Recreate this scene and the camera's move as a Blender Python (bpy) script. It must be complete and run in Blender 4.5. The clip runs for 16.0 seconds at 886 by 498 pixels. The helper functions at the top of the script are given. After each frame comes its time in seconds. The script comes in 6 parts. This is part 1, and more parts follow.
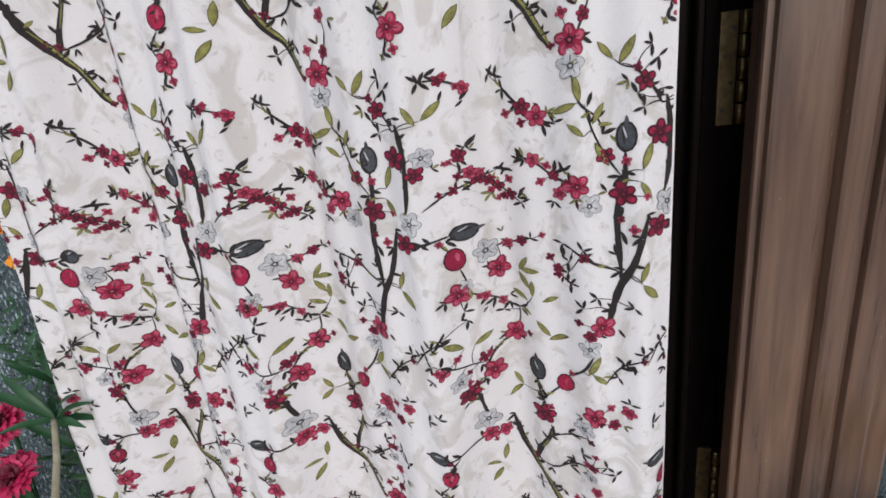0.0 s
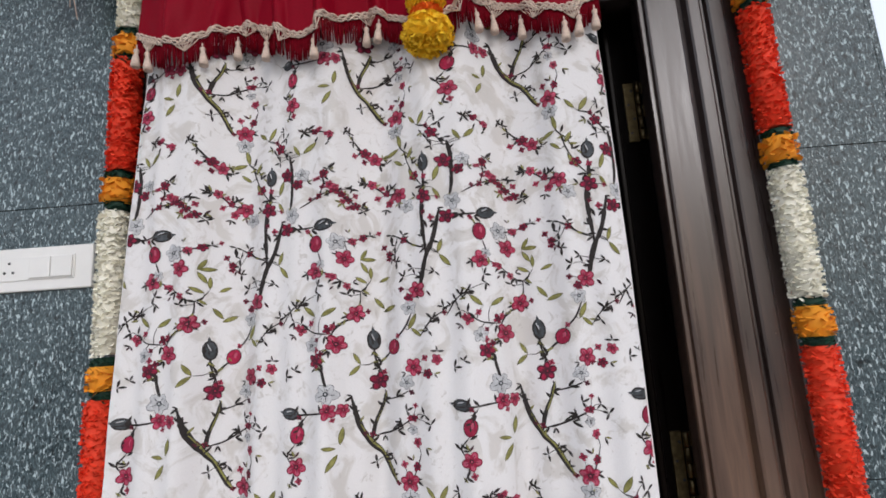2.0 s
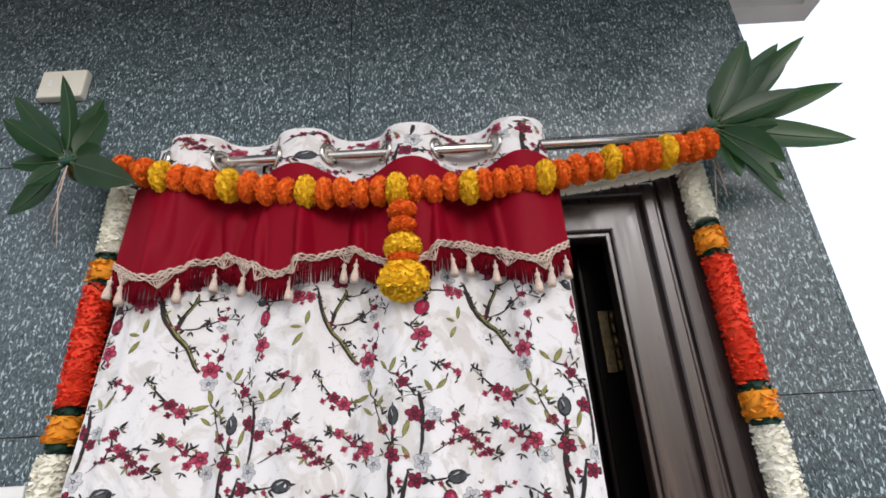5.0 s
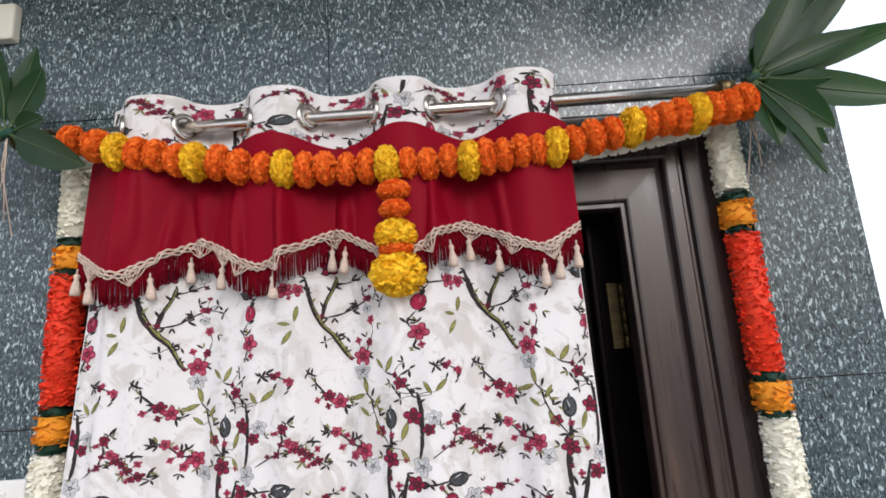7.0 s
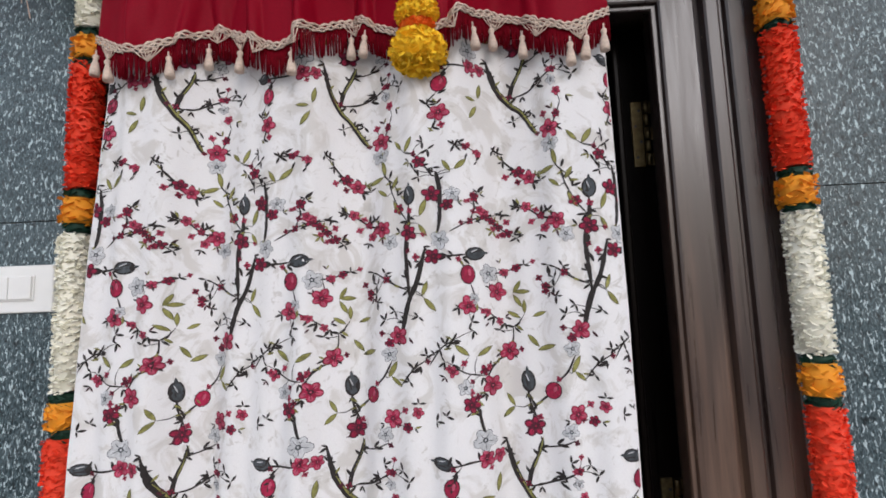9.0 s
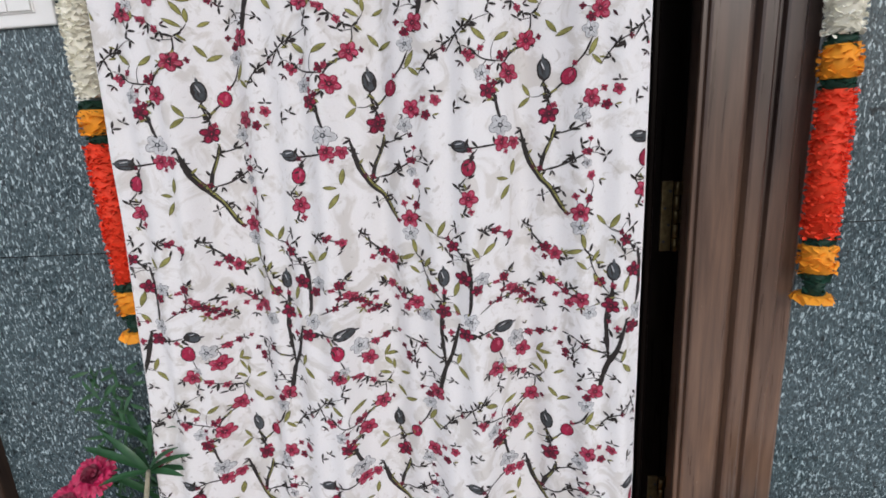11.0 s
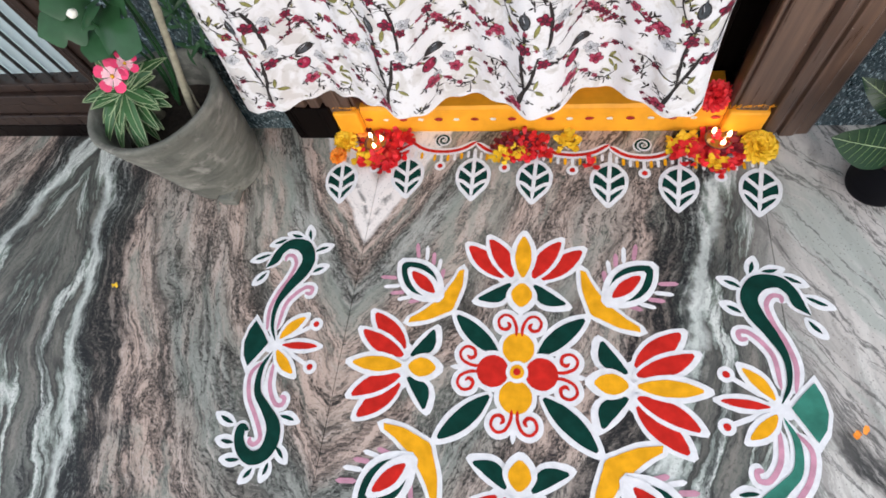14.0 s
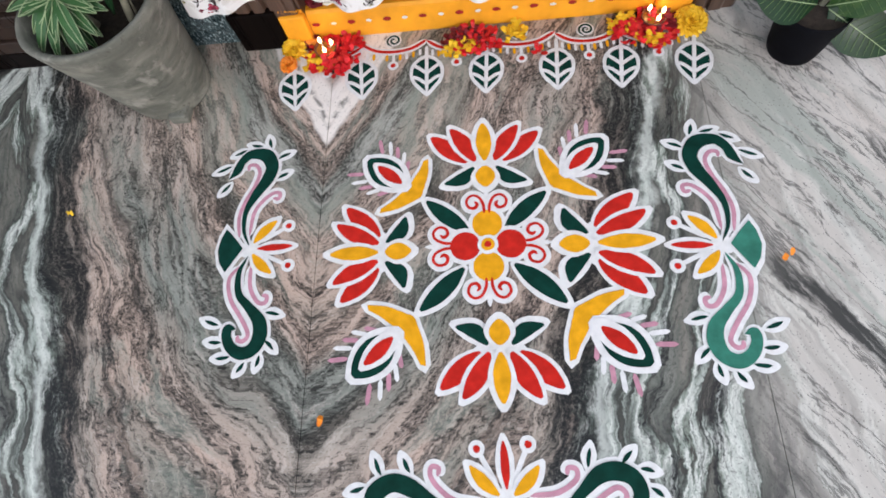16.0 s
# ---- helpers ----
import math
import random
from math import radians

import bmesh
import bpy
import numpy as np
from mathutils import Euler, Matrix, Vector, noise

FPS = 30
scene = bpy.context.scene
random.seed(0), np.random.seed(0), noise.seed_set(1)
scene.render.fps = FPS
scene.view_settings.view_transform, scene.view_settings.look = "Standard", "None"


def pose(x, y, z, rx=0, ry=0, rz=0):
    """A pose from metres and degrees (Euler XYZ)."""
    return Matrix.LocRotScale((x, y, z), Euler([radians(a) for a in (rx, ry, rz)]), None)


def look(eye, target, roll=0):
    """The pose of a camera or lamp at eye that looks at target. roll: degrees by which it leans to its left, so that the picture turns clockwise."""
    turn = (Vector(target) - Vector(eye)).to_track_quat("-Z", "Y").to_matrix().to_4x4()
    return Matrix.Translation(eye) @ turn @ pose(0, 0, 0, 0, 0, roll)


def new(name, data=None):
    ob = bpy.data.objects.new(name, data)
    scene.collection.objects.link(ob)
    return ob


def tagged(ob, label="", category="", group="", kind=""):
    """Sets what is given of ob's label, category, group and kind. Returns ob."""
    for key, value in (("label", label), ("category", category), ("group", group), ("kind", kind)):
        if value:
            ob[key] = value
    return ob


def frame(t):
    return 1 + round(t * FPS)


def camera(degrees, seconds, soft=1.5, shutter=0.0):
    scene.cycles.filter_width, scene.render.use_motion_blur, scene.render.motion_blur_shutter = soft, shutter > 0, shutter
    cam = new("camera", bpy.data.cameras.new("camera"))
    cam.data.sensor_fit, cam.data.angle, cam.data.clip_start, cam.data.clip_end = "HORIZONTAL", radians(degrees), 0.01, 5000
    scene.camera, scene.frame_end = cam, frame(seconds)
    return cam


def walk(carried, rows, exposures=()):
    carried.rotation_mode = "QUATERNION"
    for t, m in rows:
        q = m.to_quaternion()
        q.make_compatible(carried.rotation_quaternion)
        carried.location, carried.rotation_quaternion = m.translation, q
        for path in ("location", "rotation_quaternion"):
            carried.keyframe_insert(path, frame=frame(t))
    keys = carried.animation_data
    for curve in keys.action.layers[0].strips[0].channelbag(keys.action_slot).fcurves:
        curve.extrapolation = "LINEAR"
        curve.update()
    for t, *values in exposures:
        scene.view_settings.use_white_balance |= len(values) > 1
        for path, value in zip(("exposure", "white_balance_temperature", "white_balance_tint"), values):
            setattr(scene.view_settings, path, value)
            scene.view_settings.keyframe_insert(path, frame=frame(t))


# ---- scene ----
cam = camera(83.2, 16.0, soft=1.7)
# seconds, eye, target, roll
PATH = [
    (0, (0.201, -0.681, 1.148), (-0.223, 1.171, 0.525), -6.9),
    (0.5, (0.173, -0.793, 1.238), (-0.168, 1.144, 0.876), -7.5),
    (0.6, (0.156, -0.806, 1.249), (-0.157, 1.145, 0.94), -8.3),
    (1, (0.098, -0.877, 1.327), (-0.116, 1.107, 1.2), -7.1),
    (1.5, (0.071, -0.949, 1.351), (-0.071, 1.042, 1.468), -5.0),
    (2, (0.059, -0.961, 1.406), (-0.031, 1.007, 1.751), -3.7),
    (2.5, (0.057, -0.965, 1.458), (-0.017, 0.962, 1.988), -2.4),
    (3, (0.063, -0.97, 1.482), (0.008, 0.914, 2.153), -1.9),
    (3.5, (0.068, -0.978, 1.511), (0.053, 0.863, 2.294), -2.2),
    (4, (0.093, -1.0, 1.56), (0.095, 0.814, 2.404), -2.7),
    (4.2, (0.093, -1.008, 1.576), (0.104, 0.799, 2.434), -3.0),
    (6.3, (0.11, -0.981, 1.793), (0.048, 0.951, 2.307), -4.0),
    (6.5, (0.125, -0.99, 1.822), (0.051, 0.954, 2.285), -4.1),
    (7, (0.106, -0.963, 1.823), (0.085, 1.0, 2.206), -3.9),
    (7.5, (0.112, -0.944, 1.806), (0.091, 1.044, 2.021), -3.5),
    (8, (0.086, -0.908, 1.737), (0.048, 1.084, 1.913), -3.0),
    (8.2, (0.079, -0.888, 1.681), (0.028, 1.097, 1.919), -2.7),
    (10.3, (0.091, -0.958, 1.437), (-0.049, 1.036, 1.361), -1.9),
    (10.5, (0.095, -0.95, 1.414), (-0.067, 1.036, 1.236), -2.1),
    (11, (0.061, -0.944, 1.33), (-0.088, 0.991, 0.849), -3.4),
    (11.5, (0.079, -0.942, 1.221), (-0.097, 0.909, 0.483), -5.6),
    (12, (0.045, -0.903, 1.153), (-0.096, 0.713, -0.017), -7.2),
    (12.1, (0.066, -0.889, 1.141), (-0.115, 0.668, -0.101), -7.9),
    (12.5, (0.033, -0.83, 1.124), (-0.089, 0.455, -0.404), -7.8),
    (13, (0.051, -0.781, 1.062), (-0.085, 0.248, -0.647), -9.5),
    (13.5, (0.092, -0.816, 1.031), (-0.164, 0.131, -0.712), -15.0),
    (14, (0.044, -0.861, 1.05), (-0.349, -0.021, -0.722), -20.0),
    (14.5, (-0.053, -0.915, 1.062), (-0.427, -0.176, -0.758), -20.3),
    (15, (-0.118, -0.969, 1.049), (-0.352, -0.293, -0.818), -15.8),
    (15.5, (-0.057, -1.013, 1.03), (-0.264, -0.37, -0.853), -17.0),
    (16, (0.012, -1.036, 1.031), (-0.186, -0.328, -0.829), -17.0),
]
walk(cam, [(t, look(eye, target, roll)) for t, eye, target, roll in PATH],
     exposures=[(0.0, -0.60, 6050, 15), (1.5, -0.63, 6050, 15), (3.5, -0.52, 6100, 15), (6.3, -0.18, 6100, 15), (7.0, -0.28, 6100, 15), (7.6, -0.40, 6100, 15), (8.2, -0.50, 6050, 15),
                (10.5, -0.54, 6000, 15), (11.5, -0.55, 6050, 15), (12.5, -0.38, 6100, 15), (14.0, -0.18, 6050, 14), (16.0, -0.28, 6050, 14)])

# ---- daylight ----
world = bpy.data.worlds.new("overcast_sky")
scene.world = world
world.use_nodes = True
wt = world.node_tree
wt.nodes.clear()
sky = wt.nodes.new("ShaderNodeTexSky")
sky.sky_type, sky.sun_disc = "NISHITA", False
sky.sun_elevation, sky.sun_rotation = radians(23), radians(160)
sky.air_density, sky.dust_density = 1.6, 3.0
dim = wt.nodes.new("ShaderNodeMix")
dim.data_type, dim.blend_type = "RGBA", "MULTIPLY"
dim.inputs[0].default_value = 1.0
dim.inputs[7].default_value = (0.09, 0.09, 0.09, 1)
haze = wt.nodes.new("ShaderNodeMix")
haze.data_type = "RGBA"
haze.inputs[0].default_value = 0.72
haze.inputs[7].default_value = (0.93, 0.97, 1.0, 1)
bg = wt.nodes.new("ShaderNodeBackground")
bg.inputs[1].default_value = 2.0
wout = wt.nodes.new("ShaderNodeOutputWorld")
wt.links.new(sky.outputs[0], dim.inputs[6])
wt.links.new(dim.outputs[2], haze.inputs[6])
wt.links.new(haze.outputs[2], bg.inputs[0])
wt.links.new(bg.outputs[0], wout.inputs[0])

sun_data = bpy.data.lights.new("sun", "SUN")
sun_data.energy, sun_data.angle, sun_data.color = 1.10, radians(14), (1.0, 0.96, 0.9)
sun = new("sun", sun_data)
sun.matrix_world = look((2.2, -6.0, 3.6), (0, 0, 0.9))

# ---- materials ----
class Nodes:
    """A small writer of node trees for one material."""

    def __init__(self, name, rough=0.6, metal=0.0, spec=0.5):
        self.mat = bpy.data.materials.new(name)
        self.mat.use_nodes = True
        self.t = self.mat.node_tree
        self.b = self.t.nodes["Principled BSDF"]
        self.b.inputs["Roughness"].default_value = rough
        self.b.inputs["Metallic"].default_value = metal
        self.b.inputs["Specular IOR Level"].default_value = spec
        self.co = self.add("ShaderNodeTexCoord").outputs["Object"]

    def add(self, kind):
        return self.t.nodes.new(kind)

    def link(self, a, b):
        self.t.links.new(a, b)

    def scaled(self, scale, co=None, rot=(0, 0, 0)):
        m = self.add("ShaderNodeMapping")
        m.inputs["Scale"].default_value = scale
        m.inputs["Rotation"].default_value = [radians(a) for a in rot]
        self.link(co or self.co, m.inputs["Vector"])
        return m.outputs[0]

    def noise(self, scale, detail=4, rough=0.55, distort=0.0, co=None):
        n = self.add("ShaderNodeTexNoise")
        n.inputs["Scale"].default_value = scale
        n.inputs["Detail"].default_value = detail
        n.inputs["Roughness"].default_value = rough
        n.inputs["Distortion"].default_value = distort
        self.link(co or self.co, n.inputs["Vector"])
        return n.outputs["Fac"]

    def voronoi(self, scale, co=None, out="Distance"):
        n = self.add("ShaderNodeTexVoronoi")
        n.inputs["Scale"].default_value = scale
        self.link(co or self.co, n.inputs["Vector"])
        return n.outputs[out]

    def ramp(self, fac, *stops):
        r = self.add("ShaderNodeValToRGB")
        e = r.color_ramp.elements
        while len(e) < len(stops):
            e.new(0.5)
        for k, (p, c) in enumerate(stops):
            e[k].position = p
            e[k].color = (c, c, c, 1) if isinstance(c, (int, float)) else (*c, 1)
        self.link(fac, r.inputs[0])
        return r.outputs[0]

    def mix(self, fac, a, b, mode="MIX"):
        m = self.add("ShaderNodeMix")
        m.data_type, m.blend_type = "RGBA", mode
        for k, v in ((0, fac), (6, a), (7, b)):
            if isinstance(v, (int, float)):
                m.inputs[k].default_value = v if k == 0 else (v, v, v, 1)
            elif isinstance(v, tuple):
                m.inputs[k].default_value = (*v, 1)
            else:
                self.link(v, m.inputs[k])
        return m.outputs[2]

    def math(self, op, a, b=0.0):
        m = self.add("ShaderNodeMath")
        m.operation = op
        for k, v in ((0, a), (1, b)):
            if isinstance(v, (int, float)):
                m.inputs[k].default_value = v
            else:
                self.link(v, m.inputs[k])
        return m.outputs[0]

    def color(self, c):
        if isinstance(c, tuple):
            self.b.inputs["Base Color"].default_value = (*c, 1)
        else:
            self.link(c, self.b.inputs["Base Color"])
        return self

    def bump(self, height, strength=0.3, distance=0.002):
        n = self.add("ShaderNodeBump")
        n.inputs["Strength"].default_value = strength
        n.inputs["Distance"].default_value = distance
        self.link(height, n.inputs["Height"])
        self.link(n.outputs[0], self.b.inputs["Normal"])
        return self

    def random(self):
        return self.add("ShaderNodeObjectInfo").outputs["Random"]

    def island(self):
        return self.add("ShaderNodeNewGeometry").outputs["Random Per Island"]


def plain(name, c, rough=0.6, metal=0.0, vary=0.25, scale=40.0, bump=0.15, each=False, spec=0.5, glow=None):
    """One colour with grain and, with each, a shift from piece to piece."""
    n = Nodes(name, rough, metal, spec)
    dark = tuple(v * (1 - vary) for v in c)
    light = tuple(min(1, v * (1 + vary * 0.7)) for v in c)
    col = n.ramp(n.noise(scale, 5), (0.3, dark), (0.7, light))
    if each:
        col = n.mix(n.math("MULTIPLY", n.island(), 0.55), col, tuple(v * (1 - vary * 1.4) for v in c))
    n.color(col)
    if bump:
        n.bump(n.noise(scale * 3, 3), bump, 0.002)
    if glow:
        n.b.inputs["Emission Color"].default_value = (*glow[0], 1)
        n.b.inputs["Emission Strength"].default_value = glow[1]
    return n.mat


def granite():
    n = Nodes("dark_granite", 0.16, 0, 0.42)
    co = n.scaled((1.1, 1.0, 0.50), None, (0, 24, 0))
    fleck = n.noise(165, 3, 0.62, 0.7, co)
    fine = n.noise(260, 2, 0.6, 0.0, co)
    cloud = n.noise(9, 3, 0.6, 0.4)
    base = n.ramp(cloud, (0.3, (0.018, 0.032, 0.038)), (0.7, (0.046, 0.068, 0.076)))
    base = n.mix(n.ramp(fine, (0.44, 0.0), (0.60, 0.65)), base, (0.120, 0.170, 0.188))
    lit = n.mix(n.random(), (0.42, 0.53, 0.56), (0.52, 0.63, 0.66))
    base = n.mix(n.ramp(fleck, (0.56, 0.0), (0.625, 0.95)), base, lit)
    black = n.noise(70, 2, 0.5, 0.3, n.scaled((1.3, 1, 0.8)))
    n.color(n.mix(n.ramp(black, (0.30, 0.85), (0.42, 0.0)), base, (0.010, 0.014, 0.016)))
    n.link(n.ramp(n.noise(22, 4), (0.3, 0.20), (0.7, 0.34)), n.b.inputs["Roughness"])
    n.bump(fine, 0.03, 0.001)
    return n.mat


def marble():
    """Book-matched veined stone: the veins mirror at the joints between slabs."""
    n = Nodes("veined_marble", 0.30, 0, 0.22)
    sep = n.add("ShaderNodeSeparateXYZ")
    n.link(n.co, sep.inputs[0])
    u = n.math("ABSOLUTE", n.math("ADD", sep.outputs[0], 0.387))
    u = n.math("PINGPONG", u, 0.908)
    fade = n.math("POWER", 2.718, n.math("MULTIPLY", u, -1.1))
    lean = n.math("MULTIPLY", n.math("MULTIPLY", sep.outputs[1], 0.50), fade)
    a = n.math("SUBTRACT", u, lean)
    wob = n.math("MULTIPLY", n.math("SUBTRACT", n.noise(2.6, 3, 0.5, 0.2), 0.5), 0.15)
    wob = n.math("ADD", wob, n.math("MULTIPLY", n.math("SUBTRACT", n.noise(45, 3, 0.7), 0.5), 0.016))
    a = n.math("ADD", a, wob)
    comb = n.add("ShaderNodeCombineXYZ")
    n.link(a, comb.inputs[0])
    n.link(sep.outputs[1], comb.inputs[1])
    co = comb.outputs[0]
    broad = n.noise(1.0, 4, 0.55, 0.2, n.scaled((5.5, 0.55, 1), co))
    streak = n.noise(1.0, 6, 0.68, 0.6, n.scaled((17, 2.4, 1), co))
    fine = n.noise(1.0, 4, 0.72, 0.4, n.scaled((62, 9, 2.0), co))
    grit = n.noise(1.0, 3, 0.7, 0.0, n.scaled((220, 120, 1), co))
    line = n.math("ABSOLUTE", n.math("SUBTRACT", n.noise(1.0, 6, 0.66, 0.3, n.scaled((10, 1.9, 1), co)), 0.5))
    patch = n.noise(5.0, 3, 0.6)
    tone = n.ramp(broad, (0.28, (0.110, 0.130, 0.115)), (0.40, (0.290, 0.265, 0.225)), (0.48, (0.500, 0.385, 0.320)),
                  (0.56, (0.450, 0.360, 0.305)), (0.66, (0.220, 0.235, 0.208)), (0.80, (0.52, 0.52, 0.48)))
    tone = n.mix(n.ramp(streak, (0.36, 0.85), (0.46, 0.0)), tone, (0.062, 0.058, 0.050))
    tone = n.mix(n.ramp(streak, (0.56, 0.0), (0.68, 0.65)), tone, (0.54, 0.44, 0.385))
    tone = n.mix(n.ramp(fine, (0.34, 0.7), (0.45, 0.0)), tone, (0.052, 0.046, 0.040))
    tone = n.mix(n.ramp(fine, (0.57, 0.0), (0.70, 0.6)), tone, (0.58, 0.52, 0.47))
    tone = n.mix(n.ramp(grit, (0.34, 0.75), (0.42, 0.0)), tone, (0.045, 0.042, 0.038))
    tone = n.mix(n.ramp(grit, (0.58, 0.0), (0.70, 0.38)), tone, (0.62, 0.58, 0.54))
    hair = n.math("MULTIPLY", n.ramp(line, (0.0, 1.0), (0.024, 0.95), (0.042, 0.0)), n.ramp(patch, (0.30, 0.0), (0.42, 1.0)))
    tone = n.mix(n.math("MULTIPLY", hair, n.ramp(grit, (0.35, 1.0), (0.62, 0.25))), tone, (0.016, 0.016, 0.015))
    vein = n.math("ABSOLUTE", n.math("SUBTRACT", n.noise(1.0, 6, 0.68, 0.5, n.scaled((21, 4.0, 7.0), co)), 0.5))
    vein = n.math("MULTIPLY", n.ramp(vein, (0.0, 1.0), (0.014, 0.9), (0.028, 0.0)), n.ramp(n.noise(7.0, 3, 0.6), (0.36, 0.0), (0.46, 1.0)))
    tone = n.mix(n.math("MULTIPLY", vein, n.ramp(grit, (0.38, 1.0), (0.62, 0.3))), tone, (0.018, 0.018, 0.016))
    cool = n.noise(1.0, 5, 0.6, 0.6, n.scaled((8, 2.4, 4.0), co))
    tone = n.mix(n.ramp(cool, (0.55, 0.0), (0.64, 0.6)), tone, (0.25, 0.285, 0.245))
    # the broad green, white and black band beside each outer joint
    side = n.math("ADD", n.math("SUBTRACT", u, n.math("MULTIPLY", sep.outputs[1], 0.26)), wob)
    far = n.ramp(side, (0.74, 0.0), (0.84, 1.0))
    band = n.noise(1.0, 6, 0.62, 0.5, n.scaled((10, 1.6, 1), co))
    green = n.ramp(band, (0.34, (0.21, 0.20, 0.175)), (0.44, (0.11, 0.12, 0.105)), (0.48, (0.022, 0.023, 0.022)), (0.505, (0.24, 0.29, 0.25)),
                   (0.530, (0.66, 0.69, 0.65)), (0.575, (0.34, 0.39, 0.35)), (0.605, (0.030, 0.032, 0.030)), (0.70, (0.19, 0.185, 0.16)))
    green = n.mix(n.ramp(streak, (0.36, 0.8), (0.47, 0.0)), green, (0.055, 0.058, 0.052))
    green = n.mix(n.ramp(streak, (0.56, 0.0), (0.66, 0.3)), green, (0.40, 0.42, 0.38))
    green = n.mix(n.ramp(fine, (0.36, 0.7), (0.45, 0.0)), green, (0.06, 0.065, 0.06))
    green = n.mix(n.ramp(grit, (0.36, 0.6), (0.45, 0.0)), green, (0.06, 0.065, 0.06))
    tone = n.mix(n.math("MULTIPLY", far, 0.92), tone, green)
    black = n.noise(1.0, 6, 0.72, 0.4, n.scaled((22, 2.0, 1), co))
    mask = n.math("MULTIPLY", n.ramp(black, (0.40, 1.0), (0.46, 0.0)), n.ramp(side, (0.58, 0.0), (0.68, 1.0)))
    tone = n.mix(n.math("MULTIPLY", mask, n.ramp(grit, (0.40, 1.0), (0.66, 0.45))), tone, (0.016, 0.016, 0.018))
    # one bold black vein, with white and green beside it, runs down the edge of the band
    run = n.math("ADD", side, n.math("MULTIPLY", n.math("SUBTRACT", n.noise(9, 5, 0.65, 0.4), 0.5), 0.11))
    gap = n.ramp(grit, (0.46, 1.0), (0.70, 0.6))
    core = n.math("MULTIPLY", n.ramp(run, (0.735, 0.0), (0.755, 1.0), (0.830, 1.0), (0.850, 0.0)), n.ramp(fine, (0.48, 1.0), (0.66, 0.25)))
    tone = n.mix(n.ramp(run, (0.845, 0.0), (0.86, 0.7), (0.885, 0.0)), tone, (0.60, 0.64, 0.60))
    tone = n.mix(n.math("MULTIPLY", core, gap), tone, (0.012, 0.013, 0.014))
    # the outermost slab is paler
    right = n.ramp(n.math("ADD", sep.outputs[0], wob), (0.46, 0.0), (0.60, 1.0))
    pale = n.math("MULTIPLY", right, n.ramp(streak, (0.34, 0.40), (0.54, 0.88)))
    tone = n.mix(pale, tone, (0.55, 0.52, 0.48))
    slant = n.add("ShaderNodeCombineXYZ")
    n.link(n.math("ADD", n.math("ADD", sep.outputs[0], n.math("MULTIPLY", sep.outputs[1], 0.62)), wob), slant.inputs[0])
    n.link(sep.outputs[1], slant.inputs[1])
    bold = n.noise(1.0, 6, 0.66, 0.5, n.scaled((6.5, 1.0, 1), slant.outputs[0]))
    lines = n.math("ABSOLUTE", n.math("SUBTRACT", n.noise(1.0, 6, 0.68, 0.3, n.scaled((10, 1.7, 1), slant.outputs[0])), 0.5))
    tone = n.mix(n.math("MULTIPLY", right, n.ramp(bold, (0.56, 0.0), (0.62, 0.75))), tone, (0.33, 0.36, 0.32))
    tone = n.mix(n.math("MULTIPLY", right, n.ramp(bold, (0.40, 0.95), (0.46, 0.0))), tone, (0.022, 0.023, 0.022))
    tone = n.mix(n.math("MULTIPLY", right, n.ramp(lines, (0.0, 0.8), (0.007, 0.55), (0.020, 0.0))), tone, (0.05, 0.05, 0.047))
    # a milky patch where two slabs meet by the door, edged by a dark vein
    edge = n.math("MULTIPLY", n.math("SUBTRACT", n.noise(16, 3), 0.5), 0.035)
    wedge = n.math("ADD", n.math("SUBTRACT", n.math("MULTIPLY", n.math("ADD", sep.outputs[1], 0.372), 0.52), u), edge)
    wedge = n.math("MULTIPLY", wedge, n.math("LESS_THAN", n.math("ABSOLUTE", n.math("ADD", sep.outputs[0], 0.387)), 0.2))
    milk = n.mix(n.ramp(fine, (0.36, 0.35), (0.48, 0.0)), (0.80, 0.765, 0.73), (0.45, 0.42, 0.39))
    tone = n.mix(n.ramp(wedge, (0.0, 0.0), (0.010, 0.95), (0.085, 0.95), (0.12, 0.0)), tone, milk)
    vee = n.ramp(n.math("ABSOLUTE", n.math("SUBTRACT", wedge, 0.040)), (0.0, 0.8), (0.004, 0.5), (0.009, 0.0))
    tone = n.mix(n.math("MULTIPLY", vee, n.ramp(n.noise(40, 3), (0.42, 0.0), (0.55, 1.0))), tone, (0.06, 0.058, 0.052))
    tone = n.mix(1.0, tone, (1.10, 1.08, 1.07), "MULTIPLY")
    speck = n.voronoi(140)
    n.color(n.mix(n.ramp(speck, (0.10, 0.6), (0.22, 0.0)), tone, (0.07, 0.068, 0.06)))
    n.link(n.ramp(streak, (0.3, 0.42), (0.7, 0.26)), n.b.inputs["Roughness"])
    n.bump(streak, 0.04, 0.001)
    return n.mat


